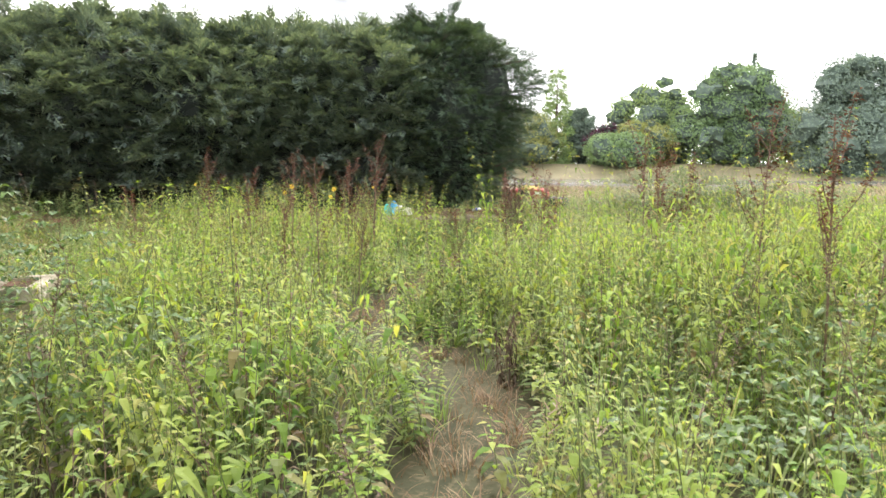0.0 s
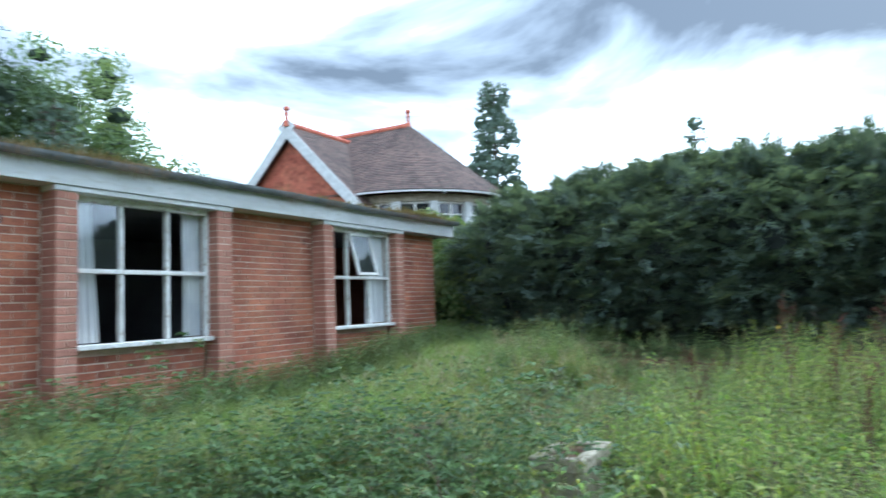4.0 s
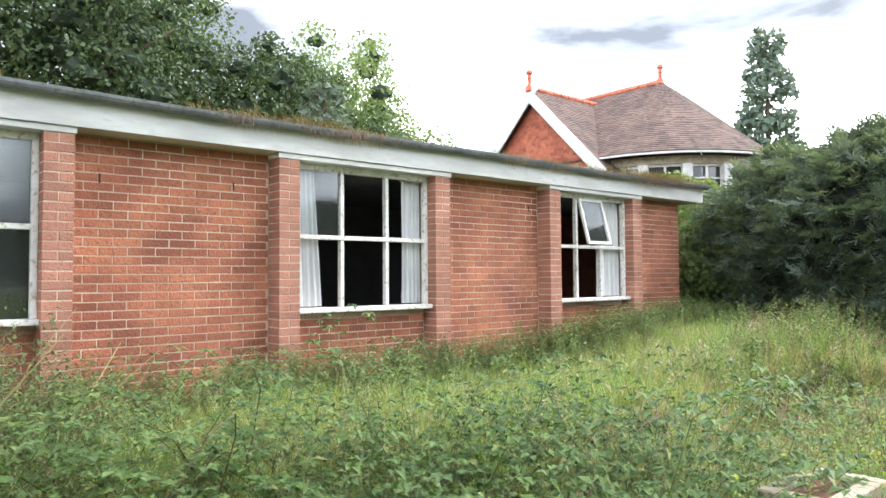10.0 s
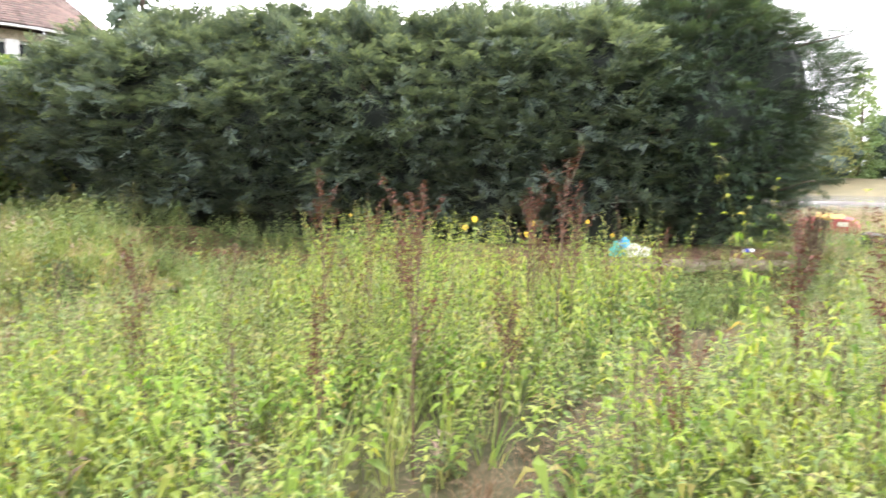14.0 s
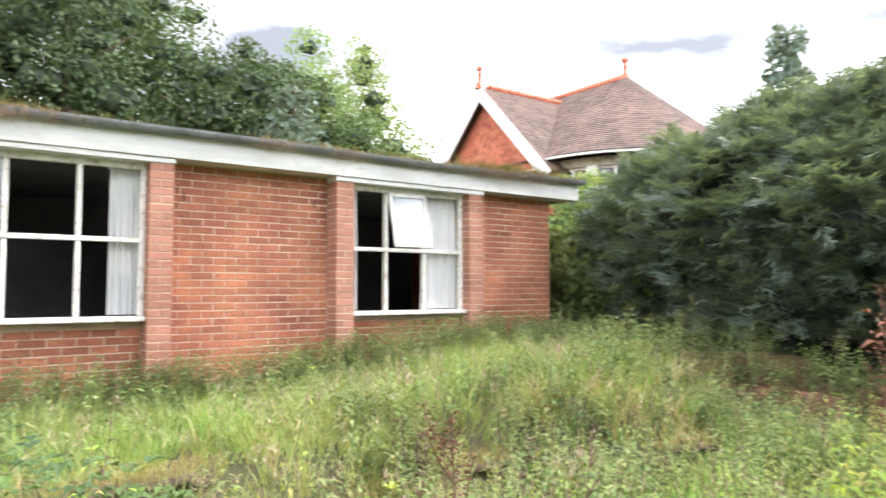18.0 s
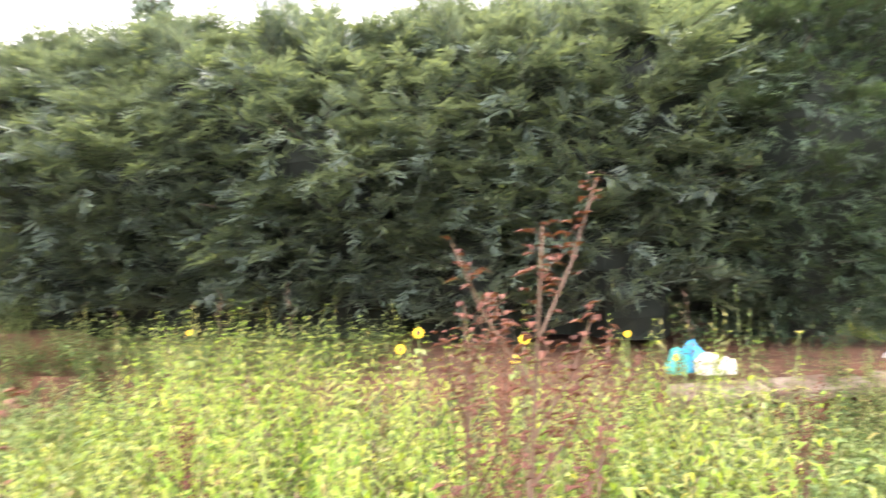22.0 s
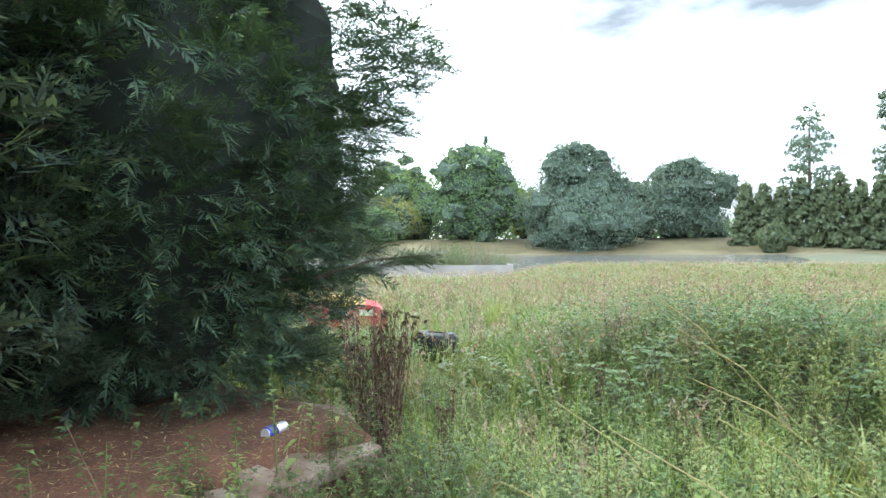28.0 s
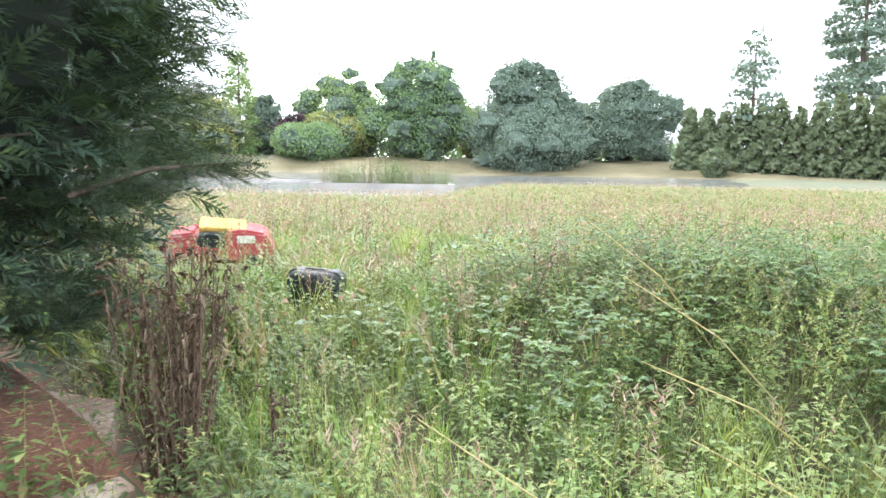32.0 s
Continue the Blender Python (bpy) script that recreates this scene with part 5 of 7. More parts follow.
def yew_outline(an, u, H, R, seed, flare=0.0):
    """How far the crown reaches at an angle and a height share."""
    base = R * (1 - 0.5 * flare + flare * smooth01(u / 0.65)) * (0.80 + 0.28 * np.sin(np.pi * np.clip(u * 0.9 + 0.1, 0, 1))) * np.clip((1.06 - u) / 0.30, 0.05, 1) ** 0.55
    lump = 1 + 0.10 * np.sin(3 * an + seed) * np.sin(9 * u + 2 * seed) + 0.07 * np.sin(7 * an - 2 * seed + 5 * u) + 0.05 * np.sin(16 * u + 4 * an)
    return base * lump


def yew(place, H, R, n, fine, seed, skirt=0.75, label="dark green yew tree, dense and untrimmed, in a tall hedge", facing=None, flare=0.0, mat=None):
    x, y = place
    z = float(ground_z(x, y))
    t = thing("yew_tree", (x, y, z), label, "tree", "yew hedge")
    bm = bmesh.new()
    for k in range(3):
        an = rand(0, 6.28)
        o = Vector((math.cos(an) * 0.15, math.sin(an) * 0.15, -0.05))
        add_tube(bm, [o, o * 1.5 + Vector((0, 0, 1.0)), o * 2.5 + Vector((0, 0, H * 0.7))], [rand(0.07, 0.12), 0.06, 0.02], 7)
    for k in range(16):
        an, zz = rand(0, 6.28), rand(skirt, H * 0.85)
        r = float(yew_outline(an, (zz - skirt) / (H - skirt), H, R, seed, flare))
        e = Vector((math.cos(an) * r, math.sin(an) * r, zz + 0.12))
        add_tube(bm, [Vector((0, 0, zz - 0.15)), e * 0.5 + Vector((0, 0, zz * 0.5 - 0.02)), e], [0.035, 0.022, 0.005], 4)
    part("trunk", bm, M_BARK, t)
    # near-black core: shade inside and beneath the crown is put into its colour
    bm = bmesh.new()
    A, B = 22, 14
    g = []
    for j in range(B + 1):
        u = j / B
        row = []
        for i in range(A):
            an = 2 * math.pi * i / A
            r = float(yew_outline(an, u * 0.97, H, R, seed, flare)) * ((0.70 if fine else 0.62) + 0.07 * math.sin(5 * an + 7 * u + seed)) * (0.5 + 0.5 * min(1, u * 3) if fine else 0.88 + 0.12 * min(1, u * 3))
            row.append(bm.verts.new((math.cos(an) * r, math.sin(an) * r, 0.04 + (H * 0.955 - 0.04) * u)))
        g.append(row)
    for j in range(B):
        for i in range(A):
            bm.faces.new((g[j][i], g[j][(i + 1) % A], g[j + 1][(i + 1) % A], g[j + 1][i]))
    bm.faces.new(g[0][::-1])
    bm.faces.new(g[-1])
    part("inner_mass", bm, M_YEWCORE, t, "near-black core standing in for the shade inside the crown")
    # boughs: flat layers of sprays that reach out and hang at the tip, leaders at the top
    per = 18 if fine else 15
    nb = max(8, n // per)
    P, D = [], []
    lo, hi = facing or (0, 2 * math.pi)
    for b in range(nb):
        an, top = rand(lo, hi), rand(0, 1) < 0.2
        u = rand(0.80, 1.0) if top else (b + rand(0, 1)) / nb * 0.98
        r = float(yew_outline(an, u, H, R, seed, flare))
        zz = skirt + (H - skirt) * u
        out = np.array([math.cos(an), math.sin(an), 0.0])
        side = np.array([-math.sin(an), math.cos(an), 0.0])
        if top:
            r *= math.sqrt(rand(0.0, 1.0))
            a = out * r * 0.9 + np.array([0, 0, H * 0.90 + (zz - H) * 0.5])
            e = a + out * rand(0.0, 0.22) + side * rand(-0.12, 0.12) + np.array([0, 0, rand(0.14, 0.42)])
            sag = 0.0
        else:
            a = out * r * 0.58 + np.array([0, 0, zz - 0.10])
            e = out * r * rand(0.90, 1.07) + side * rand(-0.15, 0.15) * r + np.array([0, 0, zz + rand(-0.10, 0.22) + 0.35 * max(0, u - 0.5)])
            sag = rand(0.02, 0.10)
        for m in range(per):
            k = 0.25 + 0.75 * (m + rand(0, 1)) / per
            wide = (0.30 if not top else 0.12) * (1.12 - k) + 0.03
            sg = 1 if m % 2 else -1
            P.append(a + (e - a) * k + side * sg * wide * rand(0, 1) + np.array([0, 0, sag * math.sin(3.1 * k) - sag * k * k * 1.3 + rand(-0.03, 0.03)]))
            way = (e - a) / (np.linalg.norm(e - a) + 1e-9)
            D.append(way + side * sg * rand(0.1, 0.9) * (1.15 - k) + np.array([0, 0, rand(-0.15, 0.22) if not top else rand(0.0, 0.5)]))
    P, D = np.array(P), np.array(D)
    if not fine:
        c = n // 2
        an, u = RNG.uniform(lo, hi, c), RNG.uniform(0, 1, c)
        r = yew_outline(an, u, H, R, seed, flare) * RNG.uniform(0.86, 1.04, c)
        P = np.concatenate([P, np.stack([np.cos(an) * r, np.sin(an) * r, skirt + (H - skirt) * u], 1)])
        D = np.concatenate([D, np.stack([np.cos(an), np.sin(an), 0.3 + 0 * u], 1) + RNG.normal(0, 0.5, (c, 3))])
    P -= D / np.linalg.norm(D, axis=1, keepdims=True) * 0.16
    mat = mat or M_YEW
    if fine and n > 1000:
        c = 7000
        an, u = RNG.uniform(lo, hi, c), RNG.uniform(0, 1, c)
        r = yew_outline(an, u, H, R, seed, flare) * RNG.uniform(0.76, 1.0, c) - 0.13
        Q = np.stack([np.cos(an) * r, np.sin(an) * r, skirt + (H - skirt) * u], 1)
        E = np.stack([np.cos(an), np.sin(an), np.zeros(c)], 1) + RNG.normal(0, 0.4, (c, 3))
        v, f, m = place_sprays(SPRAYS_PLAIN, Q, E, (0.30, 0.55))
        inner = new("inner_sprays", mesh_from_arrays("inner_sprays", v, f, m, [mat, M_BARK]))
        inner.parent = t
    v, f, m = place_sprays(SPRAYS_FINE if fine else SPRAYS_PLAIN, P, D, (0.42, 0.80) if fine else (0.5, 0.95), 0.55)
    ob = new("crown", mesh_from_arrays("crown", v, f, m, [mat, M_BARK]))
    ob.parent = t
    return t


def build_hedge():
    front = (math.pi * 0.97, math.pi * 2.03)
    for k, (x, y, H, R, n, fine) in enumerate((
            (-5.1, 12.9, 2.78, 1.45, 2500, False), (-3.7, 12.7, 3.08, 1.6, 2500, False), (-2.2, 12.75, 3.22, 1.7, 2500, False),
            (-0.7, 12.65, 3.12, 1.7, 2500, False), (0.8, 12.7, 3.20, 1.65, 2500, False), (2.1, 12.65, 3.18, 1.7, 2500, False),
            (3.75, 12.75, 3.60, 1.78, 3200, True))):
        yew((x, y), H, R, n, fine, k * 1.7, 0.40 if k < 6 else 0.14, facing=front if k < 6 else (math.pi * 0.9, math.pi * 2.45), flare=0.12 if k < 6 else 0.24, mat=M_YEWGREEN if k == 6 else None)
    # Back row added, skirted low, to stop light showing under the hedge.
    for k, x in enumerate((-4.5, -2.7, -1.0, 0.9, 2.6)):
        yew((x, 14.4), 2.75 + 0.2 * math.sin(k * 2.1), 1.6, 550, False, k * 2.3 + 1, 0.12)
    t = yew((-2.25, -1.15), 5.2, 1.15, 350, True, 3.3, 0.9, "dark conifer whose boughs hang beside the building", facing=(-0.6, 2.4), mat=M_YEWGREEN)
    P, D = [], []
    bm = bmesh.new()
    for tip in ((-1.02, 0.46, 1.80), (-0.98, 0.30, 1.92), (-1.15, 0.52, 2.00), (-1.20, 0.36, 1.74), (-0.95, 0.05, 1.75), (-1.35, 0.45, 1.9), (-1.02, 0.20, 2.08), (-1.30, -0.05, 1.42)):
        a, b = Vector((-2.2, -0.9, tip[2] + 0.25)), Vector(tip)
        add_tube(bm, [a - t.location, (a + b) / 2 + Vector((0, 0, 0.05)) - t.location, b - t.location], [0.02, 0.012, 0.003], 5)
        for k in np.linspace(0.25, 0.93, 12):
            q = a.lerp(b, float(k)) - t.location
            P.append((q.x + rand(-0.04, 0.04), q.y + rand(-0.04, 0.04), q.z + rand(-0.03, 0.03)))
            d = (b - a).normalized()
            D.append((d.x + rand(-0.5, 0.5), d.y + rand(-0.5, 0.5), d.z + rand(-0.45, 0.2)))
    # two long boughs that sweep out past the corner of the building, hung with sprays
    for a, b, n, hang in (((-2.1, -0.35, 2.20), (-1.28, 0.36, 1.96), 120, 0.20), ((-2.1, -0.2, 2.0), (-1.22, 0.26, 1.80), 60, 0.12), ((-2.2, -0.1, 1.66), (-1.35, 0.14, 1.60), 70, 0.10)):
        a, b = Vector(a), Vector(b)
        add_tube(bm, [a - t.location, (a + b) / 2 + Vector((0, 0, 0.04)) - t.location, b - t.location], [0.014, 0.009, 0.003], 5)
        for k in range(n):
            q = a.lerp(b, rand(0.15, 1.0)) - t.location
            P.append((q.x + rand(-0.10, 0.10), q.y + rand(-0.10, 0.10), q.z - rand(0, hang)))
            D.append((rand(0.0, 0.9), rand(0.0, 0.8), rand(-0.9, -0.1)))
    v, f, m = place_sprays(SPRAYS_FINE, np.array(P), np.array(D), (0.34, 0.6))
    part("bough", bm, M_BARK, t)
    # one thin bough that juts from the end tree
    y = [o for o in bpy.data.objects if o.name.startswith("yew_tree") and abs(o.location.x - 3.75) < 0.01][0]
    a, b = Vector((4.6, 11.5, 1.25)), Vector((5.0, 10.9, 1.39))
    bm = bmesh.new()
    add_tube(bm, [a - y.location, a.lerp(b, 0.5) + Vector((0, 0, 0.04)) - y.location, b - y.location], [0.014, 0.009, 0.003], 5)
    part("bough", bm, M_BARK, y)
    Q = np.array([a.lerp(b, rand(0.05, 0.98)) - y.location for k in range(80)])
    E = np.array([(b - a).normalized() + Vector((rand(-0.7, 0.7), rand(-0.7, 0.7), rand(-0.4, 0.3))) for k in range(80)])
    v2, f2, m2 = place_sprays(SPRAYS_FINE, Q, E, (0.24, 0.48))
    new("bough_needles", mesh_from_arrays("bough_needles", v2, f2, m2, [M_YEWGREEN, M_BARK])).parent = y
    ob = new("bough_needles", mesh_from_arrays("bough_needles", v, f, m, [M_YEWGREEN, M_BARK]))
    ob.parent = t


build_hedge()

# ---- weeds and grass ----
NET = [nettle(0.85, 13, 1.0), nettle(0.8, 12, 1.15), nettle(0.9, 15, 0.9), nettle(0.85, 14, 1.05), nettle(0.8, 12, 1.25)]
SEEDERS = [seeding_weed(0.8, 9), seeding_weed(0.7, 8), seeding_weed(0.9, 10)]
NET_CLOSE = [nettle(0.85, 13, 1.05, True), nettle(0.8, 12, 1.3, True), nettle(0.9, 15, 0.9, True), nettle(0.75, 12, 1.15, True)]
WEEDS = [weed(0.4, 19, 0.042), weed(0.38, 22, 0.034), weed(0.42, 17, 0.05)]
HERBS = [willowherb(0.8, 34), willowherb(0.7, 30), willowherb(0.9, 38)]
FINE = [grass_clump(0.36, 16, 0.07, 0.0045, 2), grass_clump(0.30, 15, 0.09, 0.004, 2), grass_clump(0.42, 14, 0.06, 0.005, 2)]
THATCH = [grass_clump(0.26, 14, 0.08, 0.005, 3, 0, 1.5), grass_clump(0.22, 14, 0.10, 0.005, 3, 0, 1.8)]
GRASS = [grass_clump(0.42, 13), grass_clump(0.38, 11, 0.08), grass_clump(0.46, 12, 0.05)]
STRAWS = [seeded_grass(0.7, 5), seeded_grass(0.65, 4, 0.07), seeded_grass(0.75, 6)]
CANES = [bramble(1.1, 0.45), bramble(0.9, 0.55, 10), bramble(1.3, 0.40, 13)]
FARG = [grass_clump(0.5, 5, 0.12, 0.018, 2), grass_clump(0.45, 5, 0.15, 0.022, 2)]


def far_stalks(h, n):
    """A few thin stalks with loose heads, for the meadow."""
    p = Plant()
    for i in range(n):
        an = rand(0, 6.28)
        b = around(an) * rand(0, 0.12)
        top = b + around(an) * rand(0.0, 0.12) + np.array([0, 0, h * rand(0.7, 1.1)])
        s = around(an + 1.57) * 0.003
        p.tris([b - s, b + s, top], [(0, 1, 2)], 0)
        for j in range(3):
            q = top - np.array([0, 0, 0.02 * j])
            d = around(rand(0, 6.28)) * rand(0.008, 0.02)
            p.tris([q - d, q + d, q + np.array([0, 0, rand(0.03, 0.06)])], [(0, 1, 2)], 1)
    return p


FAR_STALKS = [far_stalks(0.7, 4), far_stalks(0.65, 5), far_stalks(0.75, 3)]


def in_mound(x, y):
    return np.clip(1.35 - np.hypot((x - 8.8) / 1.9, (y - 10.6) / 1.5), 0, 1)


def patch_noise(x, y, s=1.0, o=0.0):
    return 0.5 + 0.25 * (np.sin(s * (1.9 * x + 0.7 * y) + o) + np.sin(s * (-0.8 * x + 2.3 * y) + 2.1 * o + 1))


def planter_clear(x, y):
    """0 on the open side of the planter, where its rim is seen over low plants."""
    k = np.clip(((x + 1.22) * 0.5 + (y - 3.9) * -0.85) / 0.97, 0, 1)
    return np.where(np.hypot(x + 1.22 - 0.5 * k, y - 3.9 + 0.85 * k) < 0.34, 0.0, np.where(np.hypot((x + 1.32) / 0.30, (y - 3.92) / 0.42) < 1, 0.0, 1.0))


LEDGES = [(-2.98, 4.95, 0.85, 0.10, 0.10), (-2.80, 6.90, 0.6, 0.02, 0.11), (-2.45, 5.85, 0.45, 0.3, 0.08), (-2.25, 8.35, 0.55, -0.2, 0.10)]


def ledge_clear(x, y):
    """0 just in front of the broken edges of turf, where bare soil shows."""
    k = np.ones(np.shape(x))
    for lx, ly, L, turn, h in LEDGES:
        u, v = (y - ly) * math.cos(turn) - (x - lx) * math.sin(turn), (x - lx) * math.cos(turn) + (y - ly) * math.sin(turn)
        k = np.where((np.abs(u) < L / 2) & (v > -0.10) & (v < 0.24), 0.15, k)
    return k


def build_plants():
    def nettle_keep(x, y):
        k = smooth01((x + 2.3 - 0.06 * y) / 0.9) * smooth01((bed_front(x) - 0.1 - y) / 0.3) * outside_house(x, y)
        k *= np.where(trail_gap(x, y) < 0.20, 0.0, 1.0)
        k *= 1 - 0.9 * smooth01((y - 5.2 + 0.25 * (x - 2)) / 0.9) * smooth01((x - 1.9) / 0.6)
        k *= 1 - smooth01((x - 2.2) / 0.5) * smooth01((y - 5.6) / 0.6)
        k *= planter_clear(x, y)
        return k * np.clip(0.2 + 0.85 * patch_noise(x, y, 1.4), 0, 1)
    x, y = field(-2.2, 7.5, 0.2, 9.8, 80, nettle_keep)
    rows = plant_rows(5, x, y, (0.75, 1.2), (0.55, 1.15), 0.32)
    rows[:, 6] *= np.clip(0.62 + 0.6 * patch_noise(rows[:, 1], rows[:, 2], 1.1, 0.7), 0.6, 1.1)
    rows[rows[:, 1] < -1.0, 6] *= 0.75
    rows[:, 0] = np.where(rows[:, 2] < 2.9, 5 + rows[:, 0] % 4, rows[:, 0])
    near = rows[:, 2] < 1.4
    rows[near, 5] *= 0.8
    tall = (rows[:, 1] > 1.9) & (rows[:, 2] < 5.5)
    rows[tall, 6] *= 1.3
    back = (rows[:, 2] > 7.2) & (rows[:, 1] < 2.4) & (rows[:, 1] > -1.0)
    rows[back, 6] = np.clip(rows[back, 6] * 1.35, 0.75, 1.2)
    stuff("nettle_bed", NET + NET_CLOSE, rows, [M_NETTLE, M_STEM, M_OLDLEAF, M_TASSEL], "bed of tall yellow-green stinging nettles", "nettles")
    x, y = field(-2.0, 7.0, 0.4, 9.4, 20, lambda x, y: np.clip(nettle_keep(x, y) * 1.4 * patch_noise(x, y, 2.1, 3.0), 0, 1))
    stuff("willowherb_stand", HERBS, plant_rows(3, x, y, (0.8, 1.2), (0.75, 1.1)), [M_HERB, M_STEM], "narrow-leaved willowherb among the nettles", "weeds")
    x, y = field(-2.4, 6.5, 0.9, 9.6, 14, lambda x, y: nettle_keep(x, y) * np.clip(0.25 + 1.1 * patch_noise(x, y, 1.2, 2.2), 0, 1))
    rows = plant_rows(3, x, y, (0.8, 1.3), (0.7, 1.25), 0.22)
    stuff("seeding_weeds", SEEDERS, rows, [M_TASSEL, M_STEM, M_HERB], "thin weeds gone to pale brown seed", "weeds")
    stuff("brown_seeding_weeds", SEEDERS, rows[::4] + np.array([0, 0.11, 0.07, 0, 1, 0, 0.12, 0, 0]), [M_DEADLEAF, M_DEADSTEM, M_OLDLEAF], "thin brown weeds dried on their stalks", "weeds")
    x, y = field(-2.0, 6.5, 0.6, 9.4, 7, nettle_keep)
    stuff("withered_stems", HERBS, plant_rows(3, x, y, (0.6, 0.9), (0.8, 1.25), 0.2), [M_DEADLEAF, M_DEADSTEM], "thin withered brown stems among the nettles", "weeds")
    # trodden dry grass on the trail
    x, y = field(-1.2, 4.4, -0.6, 9.0, 90, lambda x, y: np.where(trail_gap(x, y) < 0.17, 0.7, np.where(trail_gap(x, y) < 0.3, 0.15, 0.0)))
    stuff("trodden_grass", THATCH, plant_rows(2, x, y, (0.6, 1.0), (0.35, 0.8), 0.3, False), [M_ROOT], "flattened brown straw on the trodden line", "grass")
    # low leafy weeds over most of the garden
    def weed_keep(x, y):
        k = outside_house(x, y) * np.where((y > bed_front(x) - 0.2) & (x < 4.95), np.where((x < 0.3) & (y < 11.2), 0.55, 0.012), 1.0)
        wall = smooth01((-4.9 - x) / 0.4)
        right = smooth01((y - 5.6) / 1.0) * smooth01((x - 0.8) / 0.8)
        left = smooth01((2.4 - y) / 0.6) * smooth01((-1.0 - x) / 0.5)
        mid = smooth01((x + 2.7) / 0.4) * smooth01((-0.3 - x) / 0.6) * smooth01((y - 3.2) / 0.6)
        return ledge_clear(x, y) * k * np.clip(0.25 + wall + 0.65 * right + 0.40 * left + 0.5 * mid, 0, 1) * (0.45 + 0.55 * patch_noise(x, y, 1.3, 1.0))
    x, y = field(-5.8, 8.8, -0.6, 13.0, 58, weed_keep)
    rows = plant_rows(3, x, y, (0.8, 1.3), (0.7, 1.2))
    rows[(rows[:, 1] > 3.0) & (rows[:, 2] > 6.5), 6] *= 0.72
    stuff("low_weeds", WEEDS, rows, [M_WEED, M_STEM], "low leafy weeds in the rough grass", "weeds")
    tallw = [weed(0.75, 42, 0.045), weed(0.65, 36, 0.055), weed(0.8, 45, 0.04)]

    def tall_keep(x, y):
        left = smooth01((1.9 - y) / 0.7) * smooth01((-2.2 - x) / 0.5) * outside_house(x, y)
        edge = np.exp(-((y - bed_front(x) + 0.22) / 0.25) ** 2) * smooth01((x - 1.9) / 0.4) * smooth01((5.0 - x) / 0.3)
        return np.clip(left + 3.2 * edge, 0, 1)
    x, y = field(-5.7, 5.2, -0.2, 11.0, 62, tall_keep)
    rows = plant_rows(3, x, y, (0.8, 1.2), (0.6, 1.05))
    rows[rows[:, 1] > 1, 6] *= 0.78
    low = rows[:, 1] < 0
    rows[low, 6] *= np.clip(0.7 + 0.32 * (-rows[low, 1] - 2.5), 0.6, 1.5)
    stuff("tall_weed_bed", tallw, rows, [M_WALLWEED, M_DEADSTEM], "tall dull green weeds crowding the ground", "weeds")
    # weeds over the near end of the bed, up to the hedge
    x, y = field(-6.0, 0.6, 9.6, 11.3, 45, lambda x, y: smooth01((0.5 - x) / 0.7) * smooth01((y - 9.6) / 0.3) * outside_house(x, y))
    stuff("hedge_foot_weeds", tallw, plant_rows(3, x, y, (0.7, 1.1), (0.28, 0.6), 0.25, False), [M_WALLWEED, M_STEM], "rank green weeds in front of the hedge", "weeds")
    # taller herbs and dead stems standing in the meadow grass
    x, y = field(2.5, 9.5, 6.2, 14.5, 22, lambda x, y: np.where(y > bed_front(x), np.where(x > 5.2, 1.0, 0.0), 1.0) * patch_noise(x, y, 1.7, 4.0) * np.where(np.hypot(x - 6.4, y - 12.4) < 0.6, 0, 1))
    rows = plant_rows(3, x, y, (0.6, 1.0), (0.4, 0.8), 0.3)
    stuff("meadow_herbs", HERBS, rows, [M_HERB, M_STEM], "narrow-leaved herbs in the rough grass", "weeds")
    stuff("meadow_dead_stems", HERBS, rows[::5] + np.array([0, 0.2, 0.15, 0, 1, -0.2, 0.1, 0.1, 0]), [M_DEADLEAF, M_DEADSTEM], "brown dead stems in the rough grass", "weeds")
    x, y = field(2.5, 8.6, 6.4, 13.2, 55, lambda x, y: np.where(y > bed_front(x) - 0.1, np.where(x > 5.1, 1.0, 0.0), 1.0) * smooth01((patch_noise(x, y, 1.9, 1.5) - 0.35) / 0.3) * np.where(np.hypot(x - 6.4, y - 12.4) < 0.6, 0, 1))
    stuff("ground_ivy", WEEDS, plant_rows(3, x, y, (0.8, 1.2), (0.5, 0.85)), [M_WALLWEED, M_STEM], "dark leafy weeds spreading through the grass", "weeds")
    x, y = field(2.2, 8.0, 5.6, 11.0, 20, lambda x, y: np.where(y > bed_front(x) - 0.1, np.where(x > 5.1, 1.0, 0.0), 1.0) * np.clip(0.2 + patch_noise(x, y, 1.3, 5.0), 0, 1))
    rows = plant_rows(3, x, y, (0.8, 1.3), (0.45, 0.85), 0.3)
    stuff("meadow_seeding_weeds", SEEDERS, rows, [M_TASSEL, M_STEM, M_HERB], "thin seeding weeds in the rough grass", "weeds")
    stuff("meadow_nettles", NET, plant_rows(5, x[::2] + 0.1, y[::2] + 0.07, (0.7, 1.0), (0.45, 0.8), 0.3), [M_HERB, M_STEM, M_WALLWEED, M_TASSEL], "dull green nettles in the rough grass", "nettles")
    # twigs and dry needles on the soil
    p = Plant()
    for i in range(9000):
        bx, by = rand(0.6, 4.85), rand(9.9, 12.4)
        if by < float(bed_front(bx)) + 0.05:
            continue
        an, ln = rand(0, 6.28), rand(0.02, 0.06) * (3.0 if i % 40 == 0 else 1.0)
        a = np.array([bx, by, float(ground_z(bx, by)) + 0.004])
        b = a + around(an) * ln + np.array([0, 0, rand(0.0, 0.012)])
        s = around(an + 1.57) * rand(0.0015, 0.004)
        p.tris([a - s, a + s, b], [(0, 1, 2)], int(rand(0, 2.99)))
    v, f, m = p.arrays()
